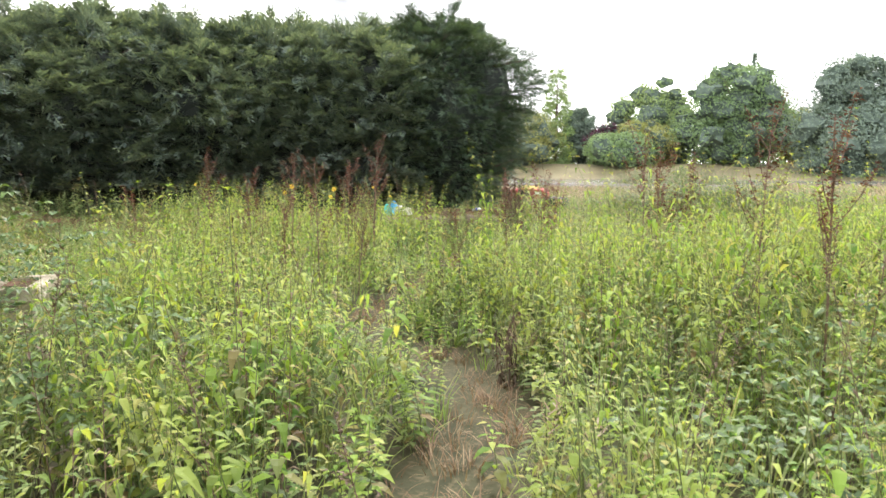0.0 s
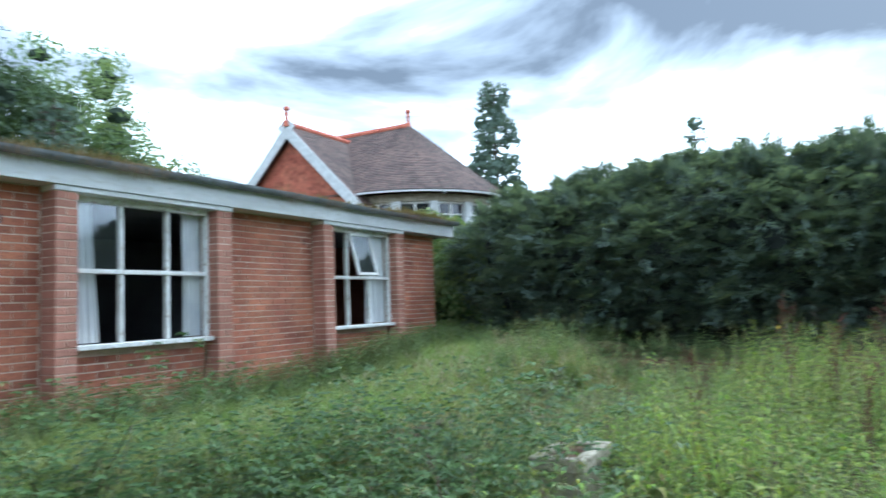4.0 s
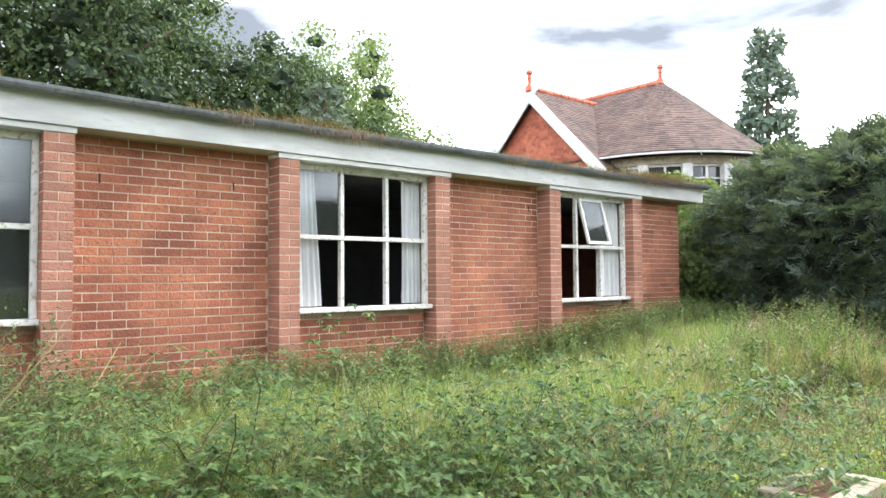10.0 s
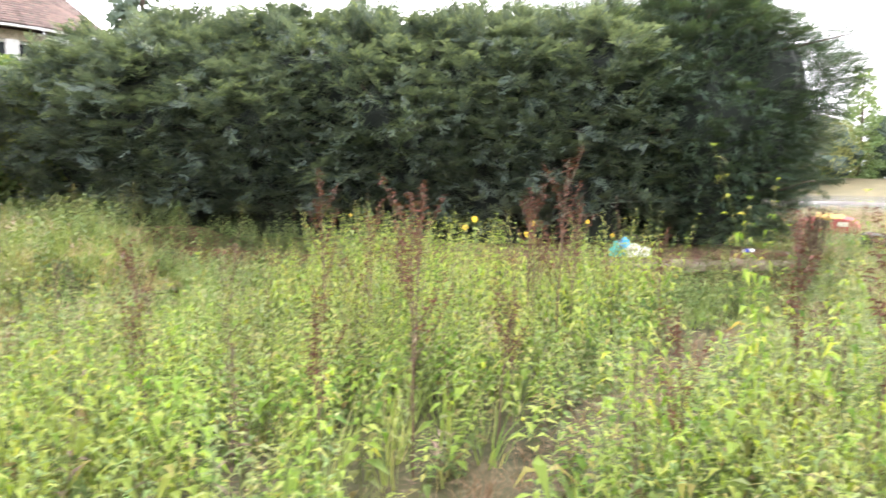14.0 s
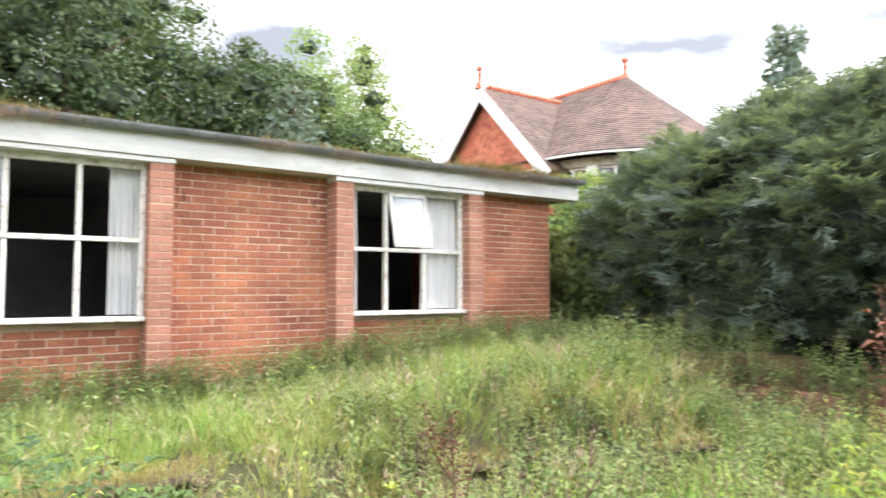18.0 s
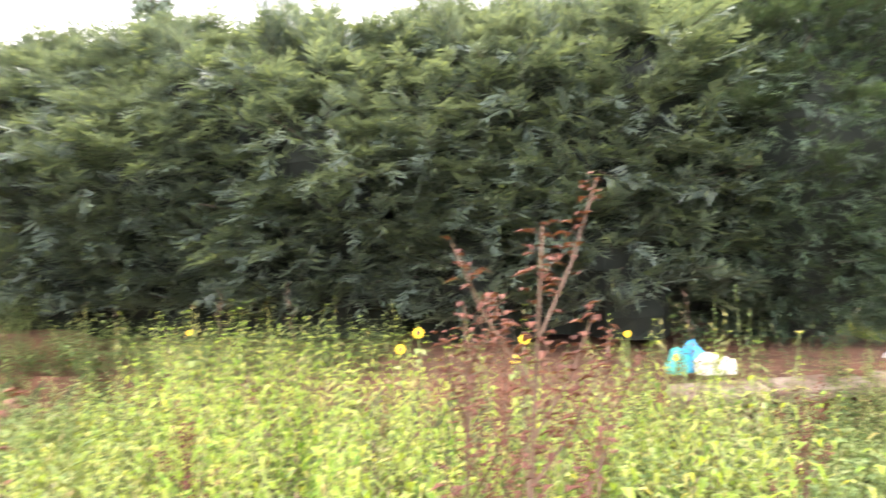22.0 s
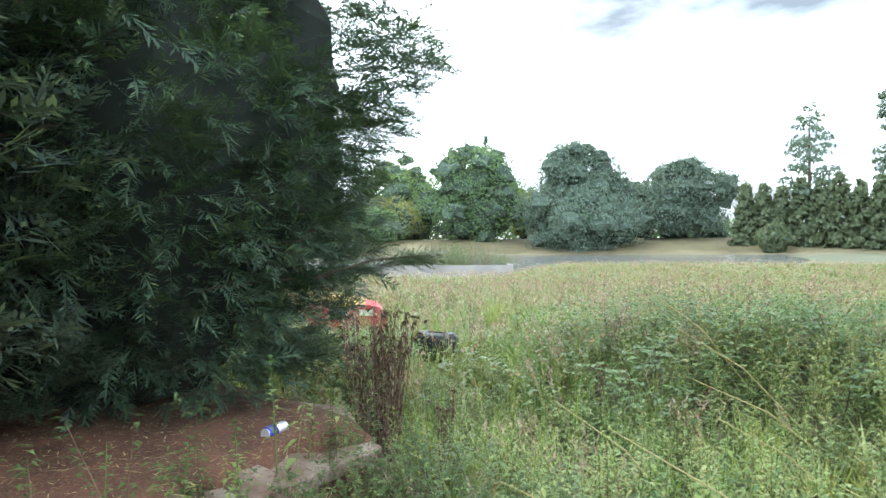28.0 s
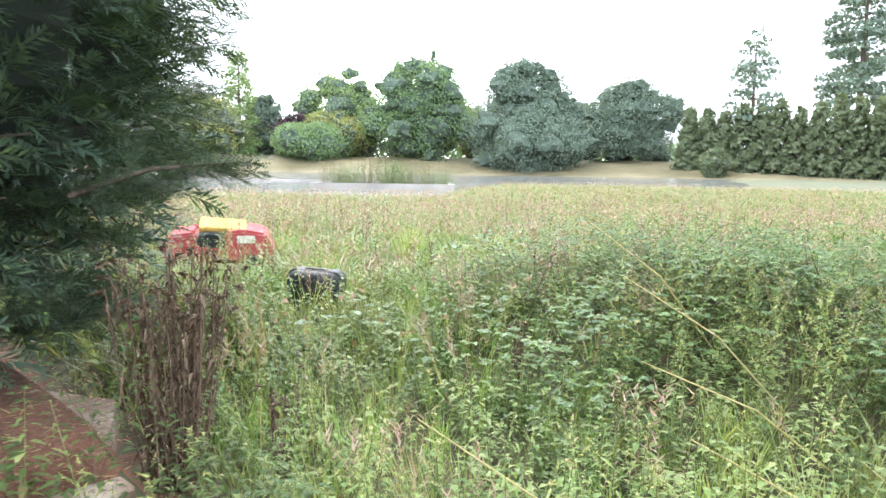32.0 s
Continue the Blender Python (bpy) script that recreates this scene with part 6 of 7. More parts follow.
    tagged(new("needle_litter", mesh_from_arrays("needle_litter", v, f, m, [M_STRAW, M_DEADLEAF, M_DEADSTEM])), "dry needles and twigs on the red-brown soil", "litter", kind="stuff")
    # dark weeds along the foot of the wall
    x, y = field(-5.9, -4.7, 0.2, 11.3, 125, lambda x, y: np.where(x < -5.35, 1.0, 0.28) * (0.45 + 0.55 * patch_noise(x, y, 1.6, 2.0)))
    rows = plant_rows(6, x, y, (0.9, 1.5), (0.7, 1.2), 0.15, False)
    rows[rows[:, 0] > 2.5, 6] *= 0.5
    stuff("wall_foot_weeds", WEEDS + tallw, rows, [M_WALLWEED, M_STEM], "dark weeds along the foot of the brick wall", "weeds")
    def bank_leaf(x, y):
        far = smooth01((x + 4.3) / 0.6) * smooth01((-1.2 - x) / 0.6) * smooth01((y - 5.6 - 0.5 * (x + 3.0)) / 0.8)
        near = smooth01((x + 3.9) / 0.5) * smooth01((-2.5 - x) / 0.4) * smooth01((4.7 - y) / 0.6) * smooth01((y - 2.6) / 0.5)
        gap = 0.6 * smooth01((x + 3.0) / 0.4) * smooth01((-0.9 - x) / 0.5) * smooth01((y - 4.3) / 0.4) * smooth01((6.6 - y) / 0.6)
        return np.clip(far + near + gap, 0, 1) * np.clip(0.15 + 1.1 * patch_noise(x, y, 1.5, 2.7), 0, 1) * ledge_clear(x, y) * np.where(np.hypot((x + 1.36) / 0.24, (y - 3.93) / 0.34) < 1, 0.0, 1.0)
    x, y = field(-4.6, -0.8, 2.6, 10.2, 55, bank_leaf)
    rows = plant_rows(4, x, y, (0.7, 1.05), (0.30, 0.62), 0.35, False)
    rows[np.hypot(rows[:, 1] + 1.1, rows[:, 2] - 3.7) < 0.8, 6] *= 0.6
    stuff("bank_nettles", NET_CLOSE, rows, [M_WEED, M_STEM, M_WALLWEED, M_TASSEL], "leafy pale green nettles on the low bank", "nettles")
    stuff("bank_seeders", SEEDERS, rows[::4] + np.array([0, 0.1, 0.05, 0, 1, 0, 0.15, 0, 0]) * np.where(np.arange(9) == 0, 0, 1), [M_TASSEL, M_DEADSTEM, M_HERB], "thin seeding weeds on the low bank", "weeds")
    # green grass
    def grass_keep(x, y):
        k = outside_house(x, y) * np.where((y > bed_front(x) - 0.15) & (x < 4.98), 0.0, 1.0)
        lawn = smooth01((-1.4 - x) / 0.6)
        right = smooth01((y - 6.0) / 1.0)
        bank = np.exp(-((x + 2.6) / 0.6) ** 2) * smooth01((y - 3.5) / 1.0)
        return ledge_clear(x, y) * k * np.clip(0.42 + 0.6 * lawn + 0.05 * right, 0, 1) * (1 - 0.6 * bank) * (1 - 0.9 * in_mound(x, y))
    x, y = field(-5.7, 9.5, -0.4, 14.0, 56, grass_keep)
    rows = plant_rows(3, x, y, (0.9, 1.5), (0.6, 1.15), 0.3)
    rows = rows[~((rows[:, 1] > 2.2) & (rows[:, 2] > 6.0) & (RNG.uniform(0, 1, len(rows)) < 0.62))]
    rows[(rows[:, 1] > 2.2) & (rows[:, 2] > 6.0), 6] *= 0.55
    rows[rows[:, 1] < -1.8, 6] *= 0.45
    stuff("long_grass", GRASS, rows, [M_GRASS], "long bright green grass", "grass")
    x, y = field(2.8, 10.5, 7.2, 15.5, 85, lambda x, y: grass_keep(x, y) * (1 - 0.8 * in_mound(x, y)))
    stuff("fine_grass", FINE, plant_rows(3, x, y, (0.9, 1.5), (0.45, 0.9), 0.45), [M_GRASS], "fine bright grass below the hedge end", "grass")
    x, y = field(-5.3, -1.4, 0.4, 9.8, 62, lambda x, y: ledge_clear(x, y) * smooth01((-1.6 - x) / 0.5) * (1 - smooth01((-4.7 - x) / 0.6)) * (0.3 + 0.7 * patch_noise(x, y, 1.1, 3.3)))
    stuff("lawn_grass", FINE, plant_rows(3, x, y, (1.0, 1.7), (0.5, 1.0), 0.4, False), [M_GRASS], "fine bright green grass before the wall", "grass")
    x, y = field(-4.6, -1.6, 3.4, 9.8, 70, lambda x, y: 0.9 * np.exp(-((x + 2.7 + 0.2 * np.sin(2 * y)) / 0.6) ** 2) * patch_noise(x, y, 1.5, 0.5) * ledge_clear(x, y))
    stuff("bank_thatch", THATCH, plant_rows(2, x, y, (0.9, 1.6), (0.7, 1.5), 0.3, False), [M_STRAW], "brown thatch of dead grass over the bank", "grass")
    # dry grass and seed heads, most of them towards the corner and in the meadow
    def straw_keep(x, y):
        k = outside_house(x, y) * np.where((y > bed_front(x) - 0.15) & (x < 4.98), 0.0, 1.0)
        c = np.exp(-((x + 2.7) ** 2 / 2.2 + (y - 6.9) ** 2 / 6.0))
        meadow = smooth01((y - 8.5) / 3.0) * smooth01((x - 3.5) / 1.5)
        return k * np.clip(0.02 + 0.55 * c + 0.22 * meadow, 0, 1) * ledge_clear(x, y)
    x, y = field(-5.6, 12, 0.5, 18.0, 30, straw_keep)
    rows = plant_rows(3, x, y, (0.8, 1.3), (0.4, 0.75), 0.35)
    rows[rows[:, 1] < 0, 6] *= 0.75
    stuff("dry_grass", STRAWS, rows, [M_STRAW, M_FLUFF], "dry straw-coloured grass gone to seed", "grass")
    # meadow to the pond
    n = 21000
    r = 4.5 + 46 * RNG.uniform(0, 1, n) ** 1.15
    an = np.radians(RNG.uniform(-92, -8, n))
    x, y = 3.4 - np.sin(an) * r, 8.4 + np.cos(an) * r
    ok = (trail_gap(x, y) > 2.5) & ~((y < 16.5) & (x < 5.2)) & (pond_mask(x, y) < 0.4) & (in_mound(x, y) < 0.3)
    x, y = x[ok], y[ok]
    sight = (np.hypot(x - 6.5, y - 12.6) > 0.45) & (np.hypot(x - 6.9, y - 14.8) > 0.6)
    x, y = x[sight], y[sight]
    rows = plant_rows(2, x, y, (0.9, 1.7), (0.35, 0.65), 0.4)
    rows[:, 5] *= 1 + np.hypot(x - 3.4, y - 8.4) / 30
    rows[:, 6] *= np.where(np.hypot(x - 6.3, y - 12.3) < 0.9, 0.5, 1.0)
    stuff("meadow_grass", FARG, rows, [M_MEADOWGRASS], "rough meadow grass running to the pond", "grass")
    q = RNG.uniform(0, 1, len(x)) < np.clip((np.hypot(x - 3.4, y - 8.4) - 8) / 12, 0.05, 0.5)
    rows = plant_rows(3, x[q], y[q], (1.0, 2.0), (0.35, 0.62), 0.3)
    stuff("meadow_seed_heads", FAR_STALKS, rows, [M_STRAW, M_FLUFF], "pale seed heads over the meadow", "grass")
    # taller weeds that stand out of the meadow
    n = 3600
    r = 4.6 + 17 * RNG.uniform(0, 1, n) ** 0.9
    an = np.radians(RNG.uniform(-88, -14, n))
    x, y = 3.4 - np.sin(an) * r, 8.4 + np.cos(an) * r
    ok = (trail_gap(x, y) > 1.5) & ~((y < 16.5) & (x < 5.3)) & (np.hypot(x - 6.5, y - 12.6) > 0.7) & (np.hypot(x - 6.9, y - 14.9) > 0.9) & (RNG.uniform(0, 1, n) < np.clip(0.1 + 1.2 * patch_noise(x, y, 0.8, 1.9), 0, 1))
    rows = plant_rows(3, x[ok], y[ok], (1.0, 1.7), (0.45, 0.85), 0.3)
    k = RNG.uniform(0, 1, len(rows))
    stuff("meadow_tall_seeders", SEEDERS, rows[k < 0.26], [M_FLUFF, M_DEADSTEM, M_DEADLEAF], "pinkish brown seeding stalks over the meadow", "weeds")
    stuff("meadow_tall_herbs", HERBS, rows[(k >= 0.26) & (k < 0.62)], [M_HERB, M_STEM], "upright green herbs over the meadow", "weeds")
    stuff("meadow_leafy_weeds", tallw, rows[k >= 0.62] * np.array([1, 1, 1, 1, 1, 0.9, 0.7, 1, 1]), [M_WEED, M_STEM], "leafy weed clumps over the meadow", "weeds")
    # rough grass over the rest of the garden
    xa, ya = field(-5.7, 16.0, -10.0, 0.3, 16, lambda x, y: np.where(np.hypot(x + 0.3, y + 0.4) < 0.5, 0.0, 1.0))
    xb, yb = field(5.6, 16.0, 0.3, 9.2, 18, lambda x, y: smooth01((x - 5.4) / 1.5))
    rows = plant_rows(2, np.concatenate([xa, xb]), np.concatenate([ya, yb]), (1.0, 1.9), (0.4, 0.9), 0.3)
    stuff("rough_grass", FARG, rows, [M_GRASS], "rough grass over the open garden", "grass")
    stuff("garden_weeds", WEEDS, rows[::8] + np.array([0, 0.15, 0.1, 0, 1, -0.2, 0.2, 0, 0]), [M_WEED, M_STEM], "low weeds over the open garden", "weeds")
    # brambles: by the trough, in the foreground of the building, on the mound
    def cane_keep(x, y):
        a = np.exp(-(((x + 1.75) / 0.95) ** 2 + ((y - 3.2) / 1.0) ** 2) ** 2)
        b = np.exp(-(((x + 2.5) / 1.1) ** 2 + ((y - 1.9) / 0.9) ** 2) ** 2)
        c = np.exp(-(((x - 2.1) / 0.8) ** 2 + ((y - 1.0) / 0.6) ** 2) ** 2)
        return np.clip(a + 0.7 * b + 0.3 * c, 0, 1) * np.where(trail_gap(x, y) < 0.75, 0, 1) * planter_clear(x, y)
    x, y = field(-4.8, 3.2, 0.2, 4.8, 120, cane_keep)
    r1 = plant_rows(3, x, y, (0.58, 0.9), (0.55, 1.0), 0.2, False)
    r1[(r1[:, 1] < -1.3) & (r1[:, 2] > 2.6), 6] *= 1.35
    x, y = field(6.2, 12.4, 8.2, 13.6, 66, in_mound)
    r2 = plant_rows(3, x, y, (0.58, 0.92), (0.4, 0.85), 0.25, False)
    x, y = field(-5.6, -5.05, 0.3, 10.9, 40, lambda x, y: 0.25 + 0.75 * patch_noise(x, y, 1.3, 4.2))
    r3 = plant_rows(3, x, y, (0.26, 0.42), (0.3, 0.6), 0.1, False)
    stuff("brambles", CANES, np.concatenate([r1, r2, r3]), [M_BRAMBLE, M_STEM], "dark green bramble thicket with arching canes", "brambles")
    bare = []
    for ln, rise in ((1.2, 0.5), (0.9, 0.42), (1.4, 0.36)):
        p = Plant()
        p.stem([np.array([ln * k, 0.12 * math.sin(3 * k) * ln, 4 * rise * k * (1 - 0.72 * k)]) for k in (0, 0.2, 0.4, 0.6, 0.8, 1.0)], 0.004, 0)
        for k in range(6):
            p.leaf(np.array([ln * 0.16 * k, 0.02, 0.5 * rise]), around(rand(0, 6.28), 0.5), (0, 0, 1), 0.05, 0.025, 0, 0.3, 0.4)
        bare.append(p)
    x, y = field(6.6, 11.8, 8.8, 13.0, 5, in_mound)
    x2, y2 = field(-5.2, -1.2, 0.2, 4.2, 11, cane_keep)
    stuff("dead_canes", bare, plant_rows(3, np.concatenate([x, x2]), np.concatenate([y, y2]), (0.6, 1.0), (0.7, 1.1), 0.2, False), [M_DEADLEAF], "bare brown bramble canes arching over the thicket", "brambles")


build_plants()

DOCKS = [dock(1.1), dock(1.25), dock(0.95)]
DOCK_MESHES = [plant_thing("dock_plant", d, [M_DOCK, M_DEADSTEM], ["seed_head", "stalk"]) for d in DOCKS]


def build_docks():
    spots = [(-0.85, 5.3, 0.9), (0.15, 4.6, 0.72), (0.03, 6.6, 1.1), (0.35, 6.1, 1.08), (0.45, 5.05, 0.95), (0.82, 5.35, 0.8), (1.06, 7.1, 1.1), (1.2, 6.45, 1.1), (2.25, 5.5, 1.15), (1.45, 4.55, 0.75), (-0.35, 6.9, 1.0),
             (2.15, 7.7, 0.9), (1.42, 7.5, 0.98), (1.15, 7.75, 0.85), (2.1, 4.6, 1.15), (2.5, 3.6, 1.1), (3.0, 3.2, 1.2), (3.6, 4.6, 1.25), (3.2, 2.2, 1.15), (2.3, 2.0, 1.1), (0.1, 7.4, 0.9), (2.8, 5.7, 0.95), (2.75, 4.1, 1.1)]
    for i, (x, y, s) in enumerate(spots):
        if float(trail_gap(np.array(x), np.array(y))) < 0.3:
            continue
        s *= 1.1
        ob = new("dock_plant")
        for nm, me in DOCK_MESHES[i % 3]:
            piece = new(nm, me)
            piece.parent = ob
            if nm == "seed_head":
                piece["kind"] = "stuff"
        ob.matrix_basis = pose(x, y, float(ground_z(x, y)) - 0.02, 0, 0, 77 * i) @ Matrix.Diagonal((s, s, s * 0.95, 1))
        tagged(ob, "dried red-brown dock stalk heavy with seed", "dock plant", "dock stalks")


build_docks()

# ---- things in the garden ----


def turf_ledges():
    """Broken edges of turf: an overhanging lip of earth with a hollow under it, fringed with dead grass."""
    for lx, ly, L, turn, h in LEDGES:
        z = float(ground_z(lx + 0.1, ly))
        t = thing("turf_ledge", (lx, ly, z), "crumbling ledge of brown earth with dead grass hanging over it", "earth bank", "broken turf edges")
        t.rotation_euler = (0, 0, turn)
        prof = [(-0.30, h * 0.9), (-0.05, h * 1.12), (0.09, h * 1.05), (0.11, h * 0.85), (0.03, h * 0.70), (-0.06, h * 0.35), (-0.02, h * 0.05), (0.10, -0.04), (0.16, -0.10)]
        n = int(L / 0.035)
        bm = bmesh.new()
        cols = []
        for i in range(n + 1):
            u = i / n
            fade = min(1, 5 * u, 5 * (1 - u))
            row = []
            for j, (px, pz) in enumerate(prof):
                w = noise.noise(Vector((lx + 5 * u * L, ly + j * 0.7, 0.3)))
                row.append(bm.verts.new((px * (0.6 + 0.4 * fade) + 0.05 * w, (u - 0.5) * L + 0.02 * w, pz * (0.25 + 0.75 * fade) + 0.03 * noise.noise(Vector((j * 1.3, 9 * u * L, ly))))))
            cols.append(row)
        for a, b in zip(cols, cols[1:]):
            for j in range(len(prof) - 1):
                bm.faces.new((a[j], a[j + 1], b[j + 1], b[j]))
        part("earth", bm, M_EARTH, t, smooth=True)
        p = Plant()
        for i in range(int(L * 420)):
            yy = rand(-0.5, 0.5) * L
            b = np.array([rand(-0.12, 0.08), yy, h * rand(0.95, 1.1)])
            p.blade(b, (rand(0.3, 1.2), rand(-0.7, 0.7), 0), rand(0.08, 0.22), rand(0.003, 0.006), 0, rand(0.9, 2.2), 3)
        new("dead_grass_fringe", mesh_from_arrays("dead_grass_fringe", *p.arrays(), [M_STRAW])).parent = t
        t.children[-1]["kind"] = "stuff"


turf_ledges()


def lathe(bm, prof, sides=20, m=None):
    """Turns (radius, height) about z."""
    rings = []
    for r, z in prof:
        rings.append([bm.verts.new((r * math.cos(2 * math.pi * k / sides), r * math.sin(2 * math.pi * k / sides), z)) for k in range(sides)])
    for a, b in zip(rings, rings[1:]):
        for k in range(sides):
            bm.faces.new((a[k], a[(k + 1) % sides], b[(k + 1) % sides], b[k]))
    bm.faces.new(rings[0][::-1])
    bm.faces.new(rings[-1])
    if m is not None:
        bmesh.ops.transform(bm, matrix=m, verts=bm.verts)
    return bm


def planter():
    x0, x1, y0, y1, zt = -1.52, -1.20, 3.66, 4.20, 0.52
    t = thing("stone_planter", (-1.35, 3.87, 0), "square concrete planter with a thick rim, half under brambles", "planter")
    o = Vector((1.35, -3.87, 0))

    def put(nm, bm, mat, lab=""):
        bmesh.ops.translate(bm, verts=bm.verts, vec=o)
        part(nm, bm, mat, t, lab)
    put("body", box(x0 + 0.05, y0 + 0.05, -0.05, x1 - 0.05, y1 - 0.05, zt - 0.075, 0.008), M_CONCRETE)
    put("rim", box(x0, y0, zt - 0.075, x1, y0 + 0.075, zt, 0.008), M_CONCRETE)
    put("rim", box(x0, y1 - 0.075, zt - 0.075, x1, y1, zt, 0.008), M_CONCRETE)
    put("rim", box(x0, y0 + 0.076, zt - 0.074, x0 + 0.075, y1 - 0.076, zt - 0.001, 0.006), M_CONCRETE)
    put("rim", box(x1 - 0.075, y0 + 0.076, zt - 0.074, x1, y1 - 0.076, zt - 0.001, 0.006), M_CONCRETE)
    put("soil", box(x0 + 0.076, y0 + 0.076, zt - 0.072, x1 - 0.076, y1 - 0.076, zt - 0.022), M_SOIL, "crumbled brown soil in the planter")


planter()


def edging():
    """Concrete edging round the hedge bed."""
    line = [(2.2, 9.98), (2.85, 10.2), (3.6, 10.48), (4.5, 10.78)]
    e = thing("bed_edging", (1.5, 10, 0), "worn concrete edging slabs round the hedge bed", "edging")
    for (ax, ay), (bx, by) in zip(line, line[1:]):
        L, an = math.hypot(bx - ax, by - ay), math.atan2(by - ay, bx - ax)
        bm = box(-L / 2 + 0.006, -0.11, -0.09, L / 2 - 0.006, 0.11, 0.0, 0.012)
        ob = part("slab", bm, M_SLAB, e)
        ob.matrix_basis = Matrix.Translation(((ax + bx) / 2 - 1.5, (ay + by) / 2 - 10, 0.41 + rand(-0.01, 0.01))) @ Matrix.Rotation(an, 4, 'Z') @ Matrix.Rotation(0.22 + rand(-0.05, 0.05), 4, 'X')
    bm = bmesh.new()
    low = [(4.10, 10.80), (4.52, 10.93), (4.68, 11.3), (4.48, 11.65), (4.25, 11.5)]
    a = [bm.verts.new((x - 1.5, y - 10, 0.2)) for x, y in low]
    b = [bm.verts.new((x - 1.5, y - 10, 0.465)) for x, y in low]
    bm.faces.new(a[::-1])
    bm.faces.new(b)
    for k in range(5):
        bm.faces.new((a[k], a[(k + 1) % 5], b[(k + 1) % 5], b[k]))
    bmesh.ops.bevel(bm, geom=list(bm.edges), offset=0.012, segments=1, affect='EDGES')
    part("slab", bm, M_SLAB, e, "broad grey slab strewn with needles")


edging()


def crumpled(rx, ry, rz, seed, amount=0.22, detail=3):
    """A lumpy, creased heap with a flat base."""
    bm = bmesh.new()
    bmesh.ops.create_icosphere(bm, subdivisions=detail, radius=1)
    for v in bm.verts:
        n = noise.noise(v.co * 1.7 + Vector((seed, 0, 0))) * amount * 1.6 + abs(noise.noise(v.co * 4.1 + Vector((0, seed, 0)))) * amount
        v.co *= 1 + n
        v.co = Vector((v.co.x * rx, v.co.y * ry, max(v.co.z, -0.45) * rz))
    return bm


def rubbish():
    z = 0.455
    for nm, x, y, dz, dims, mat, lab, seed in (
            ("rubbish_bag", 2.44, 10.50, 0.062, (0.11, 0.09, 0.135), M_BLUEBAG, "crumpled bright blue plastic sack dumped on the soil", 1.0),
            ("rubbish_bag", 2.32, 10.46, 0.045, (0.075, 0.08, 0.11), M_TEALBAG, "torn teal plastic sack beside the blue one", 4.0),
            ("rubbish_bag", 2.52, 10.38, 0.045, (0.09, 0.07, 0.10), M_CREAM, "dirty cream bag slumped in the weeds", 7.0),
            ("broken_pot", 2.66, 10.41, 0.035, (0.06, 0.055, 0.08), M_CREAM, "pale broken pot lying in the weeds", 9.0)):
        ob = link_mesh(nm, crumpled(*dims, seed), mat, smooth=nm == "broken_pot")
        ob.location = (x, y, z + dz)
        tagged(ob, lab, "rubbish", "rubbish by the hedge")


rubbish()


def drink_can():
    t = thing("drink_can", (4.04, 10.96, 0.492), "crushed blue and silver drink can on the needle litter", "can")
    m = pose(0, 0, 0.0, 90, 0, -62)
    prof = [(0.024, -0.083), (0.030, -0.078), (0.033, -0.068), (0.033, 0.010)]
    part("body", lathe(bmesh.new(), prof, 18, m), M_CANSILVER, t, "silver lower half", True)
    prof = [(0.0332, 0.010), (0.0332, 0.066), (0.028, 0.080)]
    part("label_band", lathe(bmesh.new(), prof, 18, m), M_CANBLUE, t, "dark blue printed band", True)
    prof = [(0.028, 0.080), (0.0275, 0.085), (0.025, 0.083)]
    part("lid", lathe(bmesh.new(), prof, 18, m), M_CANSILVER, t)


drink_can()


def rounded_box(x, y, z, r, seg=4):
    bm = bmesh.new()
    add_box(bm, -x / 2, -y / 2, 0, x / 2, y / 2, z)
    bmesh.ops.bevel(bm, geom=list(bm.edges), offset=r, segments=seg, affect='EDGES', profile=0.5)
    return bm


def suitcase():
    x, y = 6.57, 12.80
    t = thing("suitcase", (x, y, float(ground_z(x, y))), "black hard-shell suitcase dumped upright in the grass", "suitcase")
    t.rotation_euler = (0, radians(4), radians(-47))
    part("shell", rounded_box(0.41, 0.22, 0.28, 0.085, 6), M_BLACK, t, smooth=True)
    for s in (0.03,):
        bm = rounded_box(0.414, 0.014, 0.284, 0.07, 5)
        bmesh.ops.translate(bm, verts=bm.verts, vec=(0, s, -0.001))
        part("rim", bm, M_BLACK, t)
    bm = bmesh.new()
    add_tube(bm, [(-0.09, 0, 0.265), (-0.08, 0, 0.285), (0.08, 0, 0.285), (0.09, 0, 0.265)], [0.009] * 4, 6)
    part("handle", bm, M_BLACK, t)
    for s in (-0.17, 0.17):
        bm = lathe(bmesh.new(), [(0.022, -0.012), (0.025, 0), (0.022, 0.012)], 12, pose(s, -0.06, 0.01, 0, 90, 0))
        part("wheel", bm, M_BLACK, t)


suitcase()


